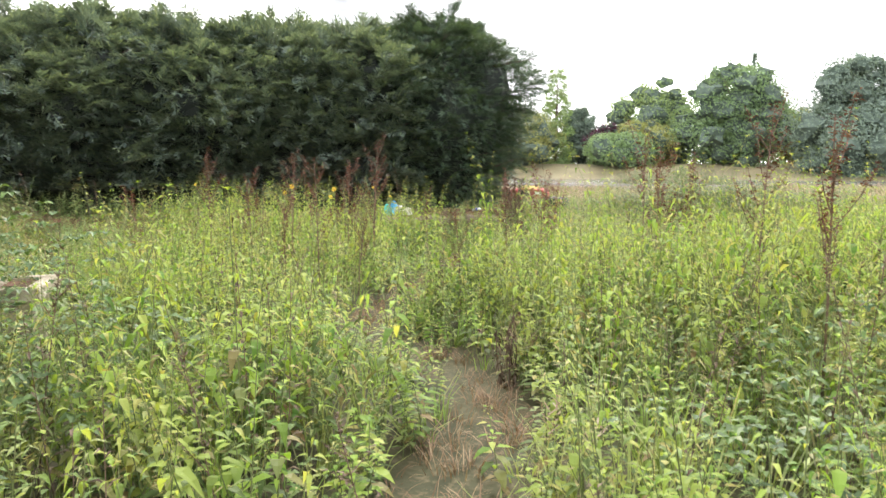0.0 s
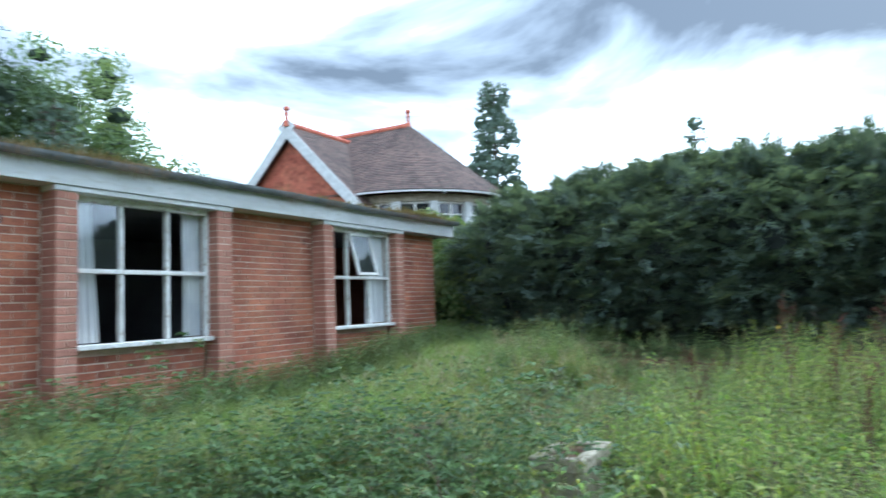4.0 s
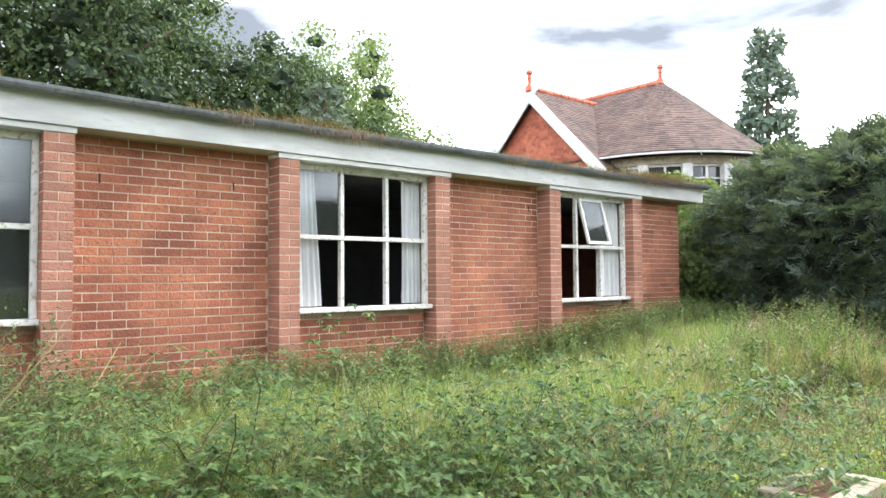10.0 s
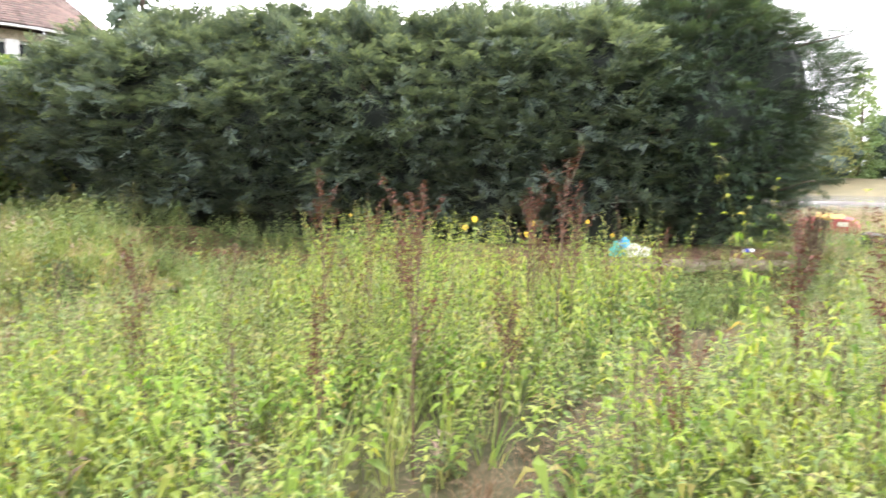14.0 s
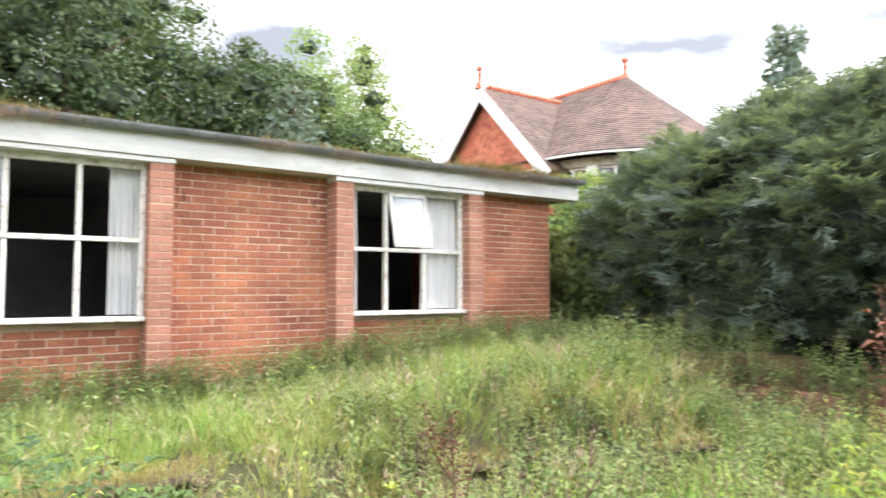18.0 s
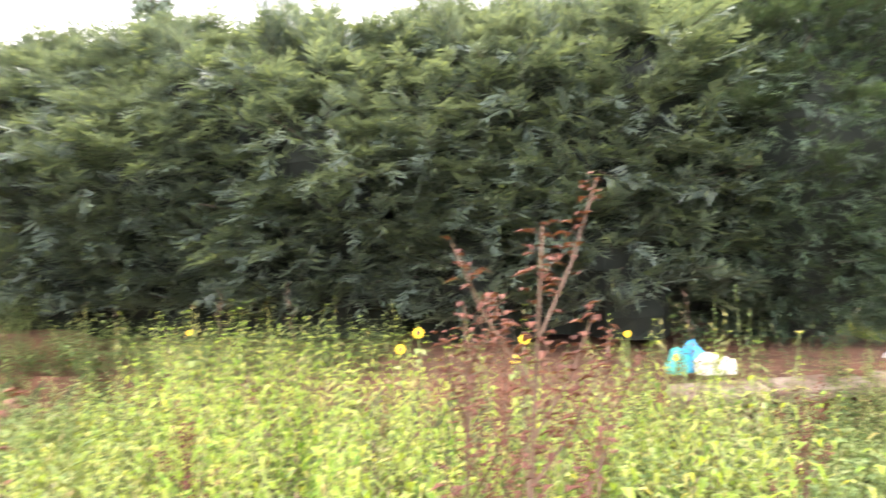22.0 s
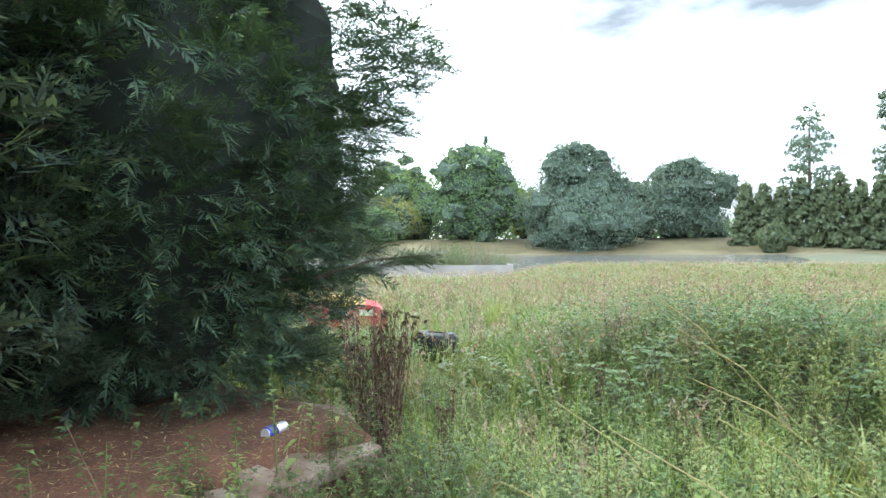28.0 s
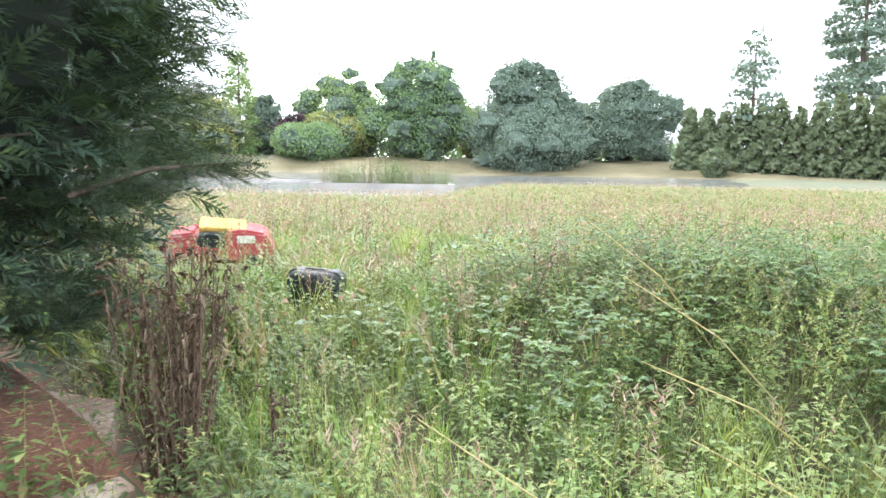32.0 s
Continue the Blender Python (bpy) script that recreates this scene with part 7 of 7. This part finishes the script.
def toy_car():
    x, y = 6.97, 15.12
    t = thing("toy_car", (x, y, float(ground_z(x, y)) - 0.05), "faded red and yellow plastic ride-on toy car in the weeds", "toy car")
    t.rotation_euler = (radians(4), 0, radians(-30))
    bm = bmesh.new()
    # side outline with wheel arches and a door opening, as a shell
    outl = [(-0.50, 0.12), (-0.52, 0.34), (-0.44, 0.45), (-0.20, 0.48), (-0.16, 0.36), (0.04, 0.34), (0.08, 0.48), (0.26, 0.50), (0.46, 0.46), (0.55, 0.26), (0.50, 0.12), (0.42, 0.12), (0.38, 0.24), (0.26, 0.24), (0.22, 0.12), (-0.20, 0.12), (-0.24, 0.24), (-0.36, 0.24), (-0.40, 0.12)]
    a = [bm.verts.new((px, -0.27, pz)) for px, pz in outl]
    b = [bm.verts.new((px, 0.27, pz)) for px, pz in outl]
    bm.faces.new(a)
    bm.faces.new(b[::-1])
    for k in range(len(outl)):
        bm.faces.new((a[k], b[k], b[(k + 1) % len(outl)], a[(k + 1) % len(outl)]))
    bmesh.ops.recalc_face_normals(bm, faces=bm.faces)
    bmesh.ops.bevel(bm, geom=[e for e in bm.edges if e.calc_face_angle(0) > 0.3], offset=0.025, segments=2, affect='EDGES')
    part("body", bm, M_RED, t)
    bm = rounded_box(0.46, 0.42, 0.06, 0.026, 3)
    bmesh.ops.transform(bm, matrix=pose(0.04, 0.02, 0.47, 6, 5, 4), verts=bm.verts)
    part("roof", bm, M_YELLOW, t, "faded yellow roof")
    # black drum in the door gap: the opening's shade put into its colour
    bm = bmesh.new()
    lathe(bm, [(0.165, -0.255), (0.185, -0.23), (0.19, 0), (0.185, 0.23), (0.165, 0.255)], 24, pose(-0.07, 0, 0.29, 90, 0, 0))
    part("seat_well", bm, M_BLACK, t, "black drum standing in for the shaded door opening")
    for px in (-0.22, 0.22):
        for py in (-0.20, 0.20):
            bm = bmesh.new()
            add_tube(bm, [(px * 1.35, py, 0.40), (px, py * 0.92, 0.48)], [0.028, 0.024], 6)
            part("roof_post", bm, M_RED if px < 0 else M_YELLOW, t)
    for px in (-0.30, 0.32):
        for py in (-0.25, 0.25):
            bm = lathe(bmesh.new(), [(0.06, -0.035), (0.095, -0.03), (0.10, 0), (0.095, 0.03), (0.06, 0.035)], 16, pose(px, py, 0.14, 90, 0, 0))
            part("wheel", bm, M_BLACK, t)
    bm = rounded_box(0.17, 0.008, 0.075, 0.003, 1)
    bmesh.ops.translate(bm, verts=bm.verts, vec=(0.27, -0.278, 0.37))
    part("sticker", bm, M_CREAM, t, "peeling white sticker")


toy_car()


def sunflowers():
    for x, y, z, s in ((0.66, 8.95, 0.94, 1.0), (0.57, 8.9, 0.86, 0.9), (1.22, 8.98, 0.90, 1.0), (1.17, 8.93, 0.80, 0.9), (1.75, 8.95, 0.93, 0.6), (-0.53, 8.77, 0.97, 0.55), (2.0, 9.0, 0.80, 0.6)):
        g = float(ground_z(x, y))
        t = thing("sunflower", (x, y, g), "small yellow sunflower on a thin green stem", "flower", "yellow flowers")
        bm = bmesh.new()
        add_tube(bm, [(0, 0, -0.02), (0.03, 0.01, (z - g) * 0.5), (0, 0, z - g)], [0.006, 0.005, 0.004], 5)
        part("stem", bm, M_STEM, t)
        face = Vector((rand(-0.3, 0.3), -1, rand(0.1, 0.5))).normalized()
        q = face.to_track_quat('Z', 'Y').to_matrix().to_4x4()
        m = Matrix.Translation((0, 0, z - g)) @ q @ Matrix.Scale(s * 0.68, 4)
        part("flower_centre", lathe(bmesh.new(), [(0.013, -0.006), (0.016, 0.004), (0.010, 0.009)], 10, m), M_DEADSTEM, t)
        bm = bmesh.new()
        for k in range(11):
            an = 2 * math.pi * k / 11
            c, sn = math.cos(an), math.sin(an)
            p = [(0.013 * c, 0.013 * sn, 0.0), (0.030 * c - 0.010 * sn, 0.030 * sn + 0.010 * c, 0.004), (0.052 * c, 0.052 * sn, -0.003), (0.030 * c + 0.010 * sn, 0.030 * sn - 0.010 * c, 0.004)]
            bm.faces.new([bm.verts.new(v) for v in p])
        bmesh.ops.transform(bm, matrix=m, verts=bm.verts)
        part("petal_ring", bm, M_SUNFLOWER, t)
        bm = bmesh.new()
        for k in range(5):
            an, zz = rand(0, 6.28), (z - g) * rand(0.3, 0.9)
            c, sn, L = math.cos(an), math.sin(an), 0.08
            bm.faces.new([bm.verts.new(v) for v in ((0, 0, zz), (L * 0.5 * c - 0.02 * sn, L * 0.5 * sn + 0.02 * c, zz + 0.02), (L * c, L * sn, zz - 0.01), (L * 0.5 * c + 0.02 * sn, L * 0.5 * sn - 0.02 * c, zz + 0.02))])
        part("foliage", bm, M_HERB, t)


sunflowers()


def dead_clump(x, y, h, n, label, spread=0.16):
    """A stand of withered stalks with hanging dead leaves and seed heads."""
    ob = new("dead_plant")
    for i in range(n):
        p = Plant()
        an, r = rand(0, 6.28), rand(0, spread * 0.5)
        b = around(an) * r
        top = around(an + rand(-0.5, 0.5)) * (r + rand(0.0, spread)) + np.array([0, 0, h * rand(0.7, 1.05)])
        mid = (b + top) / 2 + around(an) * 0.02
        nod = top + around(an + 0.4) * rand(0.03, 0.09) + np.array([0, 0, rand(-0.05, 0.0)])
        p.stem([b, mid, top, nod], 0.0045, 1, 0.5)
        for k in range(46):
            q = b + (top - b) * rand(0.10, 1.0)
            p.leaf(q, around(rand(0, 6.28), rand(-1.6, -0.2)), (0, 0, 1), rand(0.02, 0.052), rand(0.008, 0.018), 0, 0.35, 0.4)
        for k in range(9):
            p.leaf(nod, around(rand(0, 6.28), rand(-0.6, 1.2)), (0, 0, 1), 0.032, 0.02, 0, 0.3, 0.1)
        new("stalk", mesh_from_arrays("stalk", *p.arrays(), [M_DEADLEAF, M_DEADSTEM])).parent = ob
    ob.location = (x, y, float(ground_z(x, y)) - 0.02)
    return tagged(ob, label, "dead plant", "withered plants")


def dead_plants():
    dead_clump(4.90, 11.28, 1.02, 42, "clump of withered brown stalks hung with dead leaves", 0.21)
    dead_clump(5.25, 11.05, 0.50, 4, "low withered stalks beside the edging", 0.15)
    dead_clump(1.15, 2.95, 0.42, 3, "withered thistle with pale fluffy heads", 0.08)
    dead_clump(2.75, 6.15, 0.75, 3, "thin withered stalks in the grass", 0.07)
    dead_clump(-2.6, 6.3, 0.55, 3, "withered stalks on the bank", 0.1)
    dead_clump(6.7, 10.95, 0.45, 2, "short withered stake-like stalk", 0.03)
    dead_clump(4.6, 6.6, 1.05, 4, "tall withered stalks leaning over the grass", 0.15)


dead_plants()


def grass_tussock():
    """A thick tuft of coarse grass standing over the meadow."""
    p = Plant()
    for i in range(220):
        an, r = rand(0, 6.28), rand(0, 0.16)
        p.blade(around(an) * r, around(an + rand(-0.6, 0.6)) * rand(0.2, 1.0), rand(0.35, 0.62), rand(0.006, 0.011), 0, rand(0.3, 0.8), 3)
    ob = new("grass_tussock", mesh_from_arrays("grass_tussock", *p.arrays(), [M_GRASS]))
    ob.location = (8.52, 13.96, float(ground_z(8.52, 13.96)) - 0.02)
    tagged(ob, "thick dark green tussock of coarse grass", "grass tussock")


grass_tussock()


def leaning_stem(x0, y0, x1, y1, z1, label, mat_leaf=0):
    """A single tall stem that leans, with small leaves or flowers along it."""
    z0 = float(ground_z(x0, y0))
    p = Plant()
    a, b = np.array([0, 0, 0.0]), np.array([x1 - x0, y1 - y0, z1 - z0])
    at = lambda k: a * (1 - k) + b * k + np.array([0, 0, 0.12 * k * (1 - k)])
    p.stem([at(0), at(0.3), at(0.6), at(1.0)], 0.005, 1)
    for i in range(26):
        k = 0.25 + 0.75 * i / 26
        p.leaf(at(k), around(rand(0, 6.28), rand(0.0, 1.0)), (0, 0, 1), 0.06 * (1.2 - 0.7 * k), 0.025, mat_leaf, 0.2, 0.2)
    ob = new("tall_weed")
    for nm, me in plant_thing("tall_weed", p, [M_WEED, M_STEM], ["foliage", "stem"]):
        new(nm, me).parent = ob
    ob.location = (x0, y0, z0 - 0.02)
    tagged(ob, label, "weed", "tall weeds")


def tall_weeds():
    leaning_stem(-3.62, 9.1, -3.16, 8.94, 1.26, "leaning flowered weed on the bank by the corner")
    leaning_stem(-3.9, 9.4, -3.75, 9.35, 1.12, "upright weed on the bank by the corner")
    leaning_stem(-4.5, 9.6, -4.45, 9.5, 1.18, "upright weed beside the brick corner")
    leaning_stem(-4.15, 9.8, -4.2, 9.6, 1.08, "upright weed beside the brick corner")
    leaning_stem(-2.55, 9.1, -2.35, 9.1, 1.10, "drooping weed in front of the hedge")
    for x, y, z in ((2.45, 9.95, 1.08), (2.62, 9.9, 1.15), (2.72, 10.0, 0.98), (3.02, 10.15, 0.80), (3.85, 10.55, 0.98), (3.62, 10.4, 0.75), (4.05, 10.62, 0.78), (2.0, 9.8, 0.85), (1.85, 9.85, 0.8), (3.3, 10.25, 0.72)):
        leaning_stem(x, y, x + rand(-0.06, 0.08), y + rand(-0.05, 0.05), z, "green weed growing at the edge of the soil bed")
    # long dry stalks that lean over the grass
    for x, y, dx, dy, h in ((4.9, 8.9, -0.75, 0.5, 0.62), (5.3, 8.6, -0.6, 0.75, 0.70), (5.6, 9.5, -0.55, 0.45, 0.66), (3.6, 6.5, -0.5, 0.5, 0.85), (5.0, 7.9, -0.3, 0.25, 0.3), (-4.2, 1.6, 0.35, 0.3, 0.75), (-3.6, 1.0, 0.2, 0.45, 0.8), (-4.5, 1.2, 0.25, -0.1, 0.95), (-5.2, 0.7, 0.5, 0.5, 0.8), (-5.0, 0.9, 0.3, 0.6, 0.85), (-4.8, 1.3, 0.45, 0.35, 0.7), (-4.1, 1.1, 0.5, 0.2, 0.75), (-4.6, 1.7, 0.3, 0.5, 0.72), (-5.3, 1.4, 0.1, 0.5, 0.9), (-3.9, 1.5, -0.3, 0.4, 0.7), (-5.1, 1.9, 0.4, 0.3, 0.65), (7.2, 9.6, -0.7, 0.6, 0.75), (6.9, 9.3, -0.9, 0.5, 0.6), (7.6, 10.2, -0.8, 0.4, 0.8), (6.3, 9.0, -0.5, 0.5, 0.5)):
        z = float(ground_z(x, y))
        bm = bmesh.new()
        add_tube(bm, [(0, 0, -0.02), (dx * 0.5, dy * 0.5, h * 0.62), (dx, dy, h)], [0.005, 0.004, 0.002], 5)
        ob = link_mesh("dry_stalk", bm, M_STRAW)
        ob.location = (x, y, z)
        tagged(ob, "long pale dry stalk leaning over the weeds", "dry stalk", "dry stalks")


tall_weeds()


def lone_nettles():
    meshes = [plant_thing("nettle_plant", p, [M_HERB, M_STEM, M_OLDLEAF, M_TASSEL], ["foliage", "stem", "lower_foliage", "seed_strings"]) for p in NET_CLOSE]
    for i, (x, y, h) in enumerate(((2.12, 9.72, 0.62), (1.95, 9.68, 0.7), (2.30, 9.78, 0.55), (2.55, 9.92, 0.80), (2.66, 9.86, 0.88), (2.48, 9.86, 0.70), (2.80, 10.0, 0.6), (3.55, 10.34, 0.55), (3.9, 10.5, 0.62), (3.05, 10.1, 0.5), (4.2, 10.62, 0.42), (1.7, 9.6, 0.72), (1.45, 9.62, 0.8))):
        ob = new("nettle_plant")
        for nm, me in meshes[i % 4]:
            piece = new(nm, me)
            piece.parent = ob
            if nm == "seed_strings":
                piece["kind"] = "stuff"
        ob.matrix_basis = pose(x, y, float(ground_z(x, y)) - 0.02, rand(-5, 5), rand(-5, 5), 70 * i) @ Matrix.Diagonal((0.9, 0.9, h / 0.85, 1))
        tagged(ob, "green nettle plant at the edge of the soil bed", "nettle", "nettles by the bed")


lone_nettles()


def island():
    """Planted islands with pale walls in the pond."""
    t = thing("pond_island", (28.5, 39.5, WATER_Z), "planted island with a low pale wall in the pond", "island")
    u = Vector((0.72, -0.69, 0))
    w = Vector((0.69, 0.72, 0))
    for a, b, d0, d1 in ((-4.0, 4.2, 0, 0.35), (-4.0, -3.65, 0.36, 7.0), (3.85, 4.2, 0.36, 7.0), (-4.0, 4.2, 7.01, 7.36)):
        bm = bmesh.new()
        q = [u * a + w * d0, u * b + w * d0, u * b + w * d1, u * a + w * d1]
        lo = [bm.verts.new((p.x, p.y, -0.6)) for p in q]
        hi = [bm.verts.new((p.x, p.y, 0.42)) for p in q]
        bm.faces.new(hi)
        for k in range(4):
            bm.faces.new((lo[k], lo[(k + 1) % 4], hi[(k + 1) % 4], hi[k]))
        bmesh.ops.recalc_face_normals(bm, faces=bm.faces)
        part("wall", bm, M_STONE, t)
    rows = []
    n = 420
    aa, dd = RNG.uniform(-3.9, 4.1, n), RNG.uniform(0.3, 7.0, n)
    P = np.stack([28.5 + u.x * aa + w.x * dd, 39.5 + u.y * aa + w.y * dd], 1)
    rows = np.stack([RNG.integers(0, 3, n), P[:, 0], P[:, 1], np.full(n, WATER_Z + 0.1), RNG.uniform(0, 6.28, n), RNG.uniform(2.5, 4, n), RNG.uniform(2.0, 4.2, n) * (1.1 - 0.5 * np.abs(aa) / 4), np.zeros(n), np.zeros(n)], 1)
    k = RNG.uniform(0, 1, n) + 0.25 * np.sin(aa * 2.3)
    rows[:, 6] *= np.where(k < 0.3, 1.25, 1.0)
    stuff("island_plants", WEEDS, rows[k >= 0.3], [M_WALLWEED, M_STEM], "dark green plants crowding the island", "plants")
    stuff("island_dry_plants", SEEDERS, rows[k < 0.3] * np.array([1, 1, 1, 1, 1, 0.6, 0.55, 1, 1]), [M_OLDLEAF, M_DEADSTEM, M_DEADLEAF], "russet seeding plants on the island", "plants")
    for side in (0, 1):
        bm = bmesh.new()
        if side == 0:
            q = [(-60, 29.2), (-4.5, 29.2), (-4.5, 29.6), (-60, 29.6)]
        else:
            q = [(-70, 60), (-6, 60), (-6, 61), (-70, 61)]
        vs = [(3 + 0.719 * v + 0.695 * uu, 8 - 0.695 * v + 0.719 * uu) for v, uu in q]
        lo = [bm.verts.new((x, y, WATER_Z - 0.6)) for x, y in vs]
        hi = [bm.verts.new((x, y, WATER_Z + 0.16)) for x, y in vs]
        bm.faces.new(hi)
        for k in range(4):
            bm.faces.new((lo[k], lo[(k + 1) % 4], hi[(k + 1) % 4], hi[k]))
        bmesh.ops.recalc_face_normals(bm, faces=bm.faces)
        tagged(link_mesh("pond_wall", bm, M_STONE), "low pale wall crossing the pond", "wall", kind="structure")


island()


def build_roof_moss():
    tuft = [grass_clump(0.10, 10, 0.05, 0.006, 3, 0, 0.9), grass_clump(0.07, 12, 0.06, 0.007, 2, 0, 0.8), grass_clump(0.16, 7, 0.04, 0.005, 3, 0, 1.0)]
    rows = []
    for c, wd, n, s in ((-1.0, 0.8, 70, 0.8), (1.3, 0.3, 70, 1.0), (3.4, 0.35, 90, 1.0), (4.15, 0.30, 330, 1.0), (5.4, 0.4, 60, 0.8), (6.7, 0.25, 60, 0.8), (7.5, 0.3, 80, 0.9), (8.7, 0.5, 90, 0.9), (9.9, 0.38, 420, 1.25), (10.7, 0.4, 110, 1.2), (5.0, 4.5, 90, 0.5)):
        y = RNG.normal(c, wd, n)
        x = RNG.uniform(-6.25, -5.86, n)
        y = np.clip(y, -4.2, 11.2)
        rows.append(np.stack([RNG.integers(0, 3, n), x, y, np.where(x < -6.0, 2.80, 2.825), RNG.uniform(0, 6.28, n), RNG.uniform(0.8, 1.5, n) * s, RNG.uniform(0.5, 1.3, n) * s, RNG.uniform(0.0, 0.3, n), RNG.uniform(-0.3, 0.3, n)], 1))
    n = 160
    rows.append(np.stack([RNG.integers(0, 2, n), RNG.uniform(-11, -6.2, n), RNG.uniform(-4, 11, n), np.full(n, 2.80), RNG.uniform(0, 6.28, n), RNG.uniform(1, 2, n), RNG.uniform(0.5, 1.0, n), np.zeros(n), np.zeros(n)], 1))
    stuff("roof_moss", tuft, np.concatenate(rows), [M_MOSS], "moss and dry grass growing along the roof edge", "moss")
    # hanging dry roots over the gutter
    p = Plant()
    for c, wd, n in ((3.3, 0.15, 60), (4.4, 0.35, 220), (6.8, 0.12, 60), (7.6, 0.15, 70), (8.8, 0.3, 60), (9.9, 0.45, 380)):
        for i in range(n):
            y = float(RNG.normal(c, wd))
            L = rand(0.03, 0.20)
            a = np.array([-5.84 + rand(-0.05, 0.02), y, 2.85 + rand(-0.01, 0.03)])
            s = np.array([0, rand(0.0015, 0.0045), 0])
            b = a + np.array([rand(0, 0.05), rand(-0.07, 0.07), -L])
            p.tris([a - s, a + s, b], [(0, 1, 2)], 0)
    v, f, m = p.arrays()
    tagged(new("hanging_roots", mesh_from_arrays("hanging_roots", v, f, m, [M_ROOT])), "dry roots hanging over the gutter", "roots", kind="stuff")


build_roof_moss()

# ---- bricks, last ----


def brick_mesh(dx, dy, dz):
    bm = box(-dx, -dy / 2, 0, 0, dy / 2, dz, 0.003)
    me = bpy.data.meshes.new("brick")
    bm.to_mesh(me)
    bm.free()
    return me


def build_bricks():
    course = BRICK_H + JOINT
    n = int((TOP - BASE) / course)
    data = {}

    def spans(a, b, k):
        y = a - (0.1125 if k % 2 else 0.0)
        while y < b - 0.02:
            s, e = max(y, a) + 0.005, min(y + BRICK_L + JOINT, b) - 0.005
            if e - s > 0.03:
                yield s, e
            y += BRICK_L + JOINT

    def single(x, s, e, z, depth, mat, owner):
        key = (round(e - s, 3), depth, mat.name)
        if key not in data:
            data[key] = brick_mesh(depth, e - s, BRICK_H)
            data[key].materials.append(mat)
        ob = new("brick", data[key])
        ob.parent = owner
        ob.matrix_basis = pose(x + rand(-0.002, 0.002), (s + e) / 2 + rand(-0.0015, 0.0015), z + rand(-0.0018, 0.0018), rand(-0.35, 0.35), 0, rand(-0.3, 0.3))

    def many(rows, mat, owner):
        V, F = [], []
        for x, s, e, z, d in rows:
            o = len(V)
            x = x + rand(-0.0015, 0.0015)
            V += [(x - d, s, z), (x - d, e, z), (x - d, e, z + BRICK_H), (x - d, s, z + BRICK_H), (x, s, z), (x, e, z), (x, e, z + BRICK_H), (x, s, z + BRICK_H)]
            for q in ((4, 5, 6, 7), (0, 4, 7, 3), (5, 1, 2, 6), (7, 6, 2, 3), (0, 1, 5, 4)):
                F += [(o + q[0], o + q[1], o + q[2]), (o + q[0], o + q[2], o + q[3])]
        ob = mesh_part("brickwork", (np.array(V), np.array(F, int)), mat, owner)
        ob["kind"] = "stuff"
    for (a, b), w in zip(PANELS, WALLS):
        rows = []
        for k in range(n):
            z = TOP - (k + 1) * course
            for s, e in spans(a, b, k):
                if z > 0.45:
                    single(FACE, s, e, z, 0.03, M_BRICK, w)
                else:
                    rows.append((FACE, s, e, z, 0.03))
        many(rows, M_BRICK, w)
    many([(FACE, s, e, TOP - (k + 1) * course, 0.03) for k in range(n) for s, e in spans(-4.0, -0.05, k)], M_BRICK, WALLS[3])
    for (a, b), w in zip(WINDOWS, APRONS):
        rows = []
        for k in range(n):
            z = TOP - (k + 1) * course
            for s, e in spans(a, b, k):
                if z + BRICK_H < SILL and z > 0.45:
                    single(FACE, s, e, z, 0.03, M_BRICK, w)
                elif z <= 0.45:
                    rows.append((FACE, s, e, z, 0.03))
        many(rows, M_BRICK, w)
    for i, ((a, b), w) in enumerate(zip(PIERS, PIER_OBS)):
        rows = []
        for k in range(n):
            z = TOP - 0.05 - (k + 1) * course
            for s, e in (((a, b),) if k % 2 else ((a, (a + b) / 2 - 0.005), ((a + b) / 2 + 0.005, b))):
                if z > 0.45:
                    single(PIER, s, e, z, 0.216, M_BRICKPALE, w)
                else:
                    rows.append((PIER, s, e, z, 0.216))
        many(rows, M_BRICKPALE, w)
    for y, z in ((3.42, 2.22), (2.28, 2.20), (6.02, 2.22), (7.40, 2.25), (9.72, 2.24), (10.7, 2.22)):
        ob = link_mesh("air_slot", box(FACE - 0.005, y - 0.007, z, FACE + 0.003, y + 0.007, z + 0.075), M_BLACK)
        tagged(ob, "narrow dark air slot in the brick joint", "air vent", "air slots")
    tagged(link_mesh("rendered_patch", box(FACE - 0.01, 10.30, 0.55, FACE + 0.006, 10.94, 0.90, 0.004), M_CONCRETE), "pale rendered patch at the foot of the corner", "patch", kind="structure")


build_bricks()
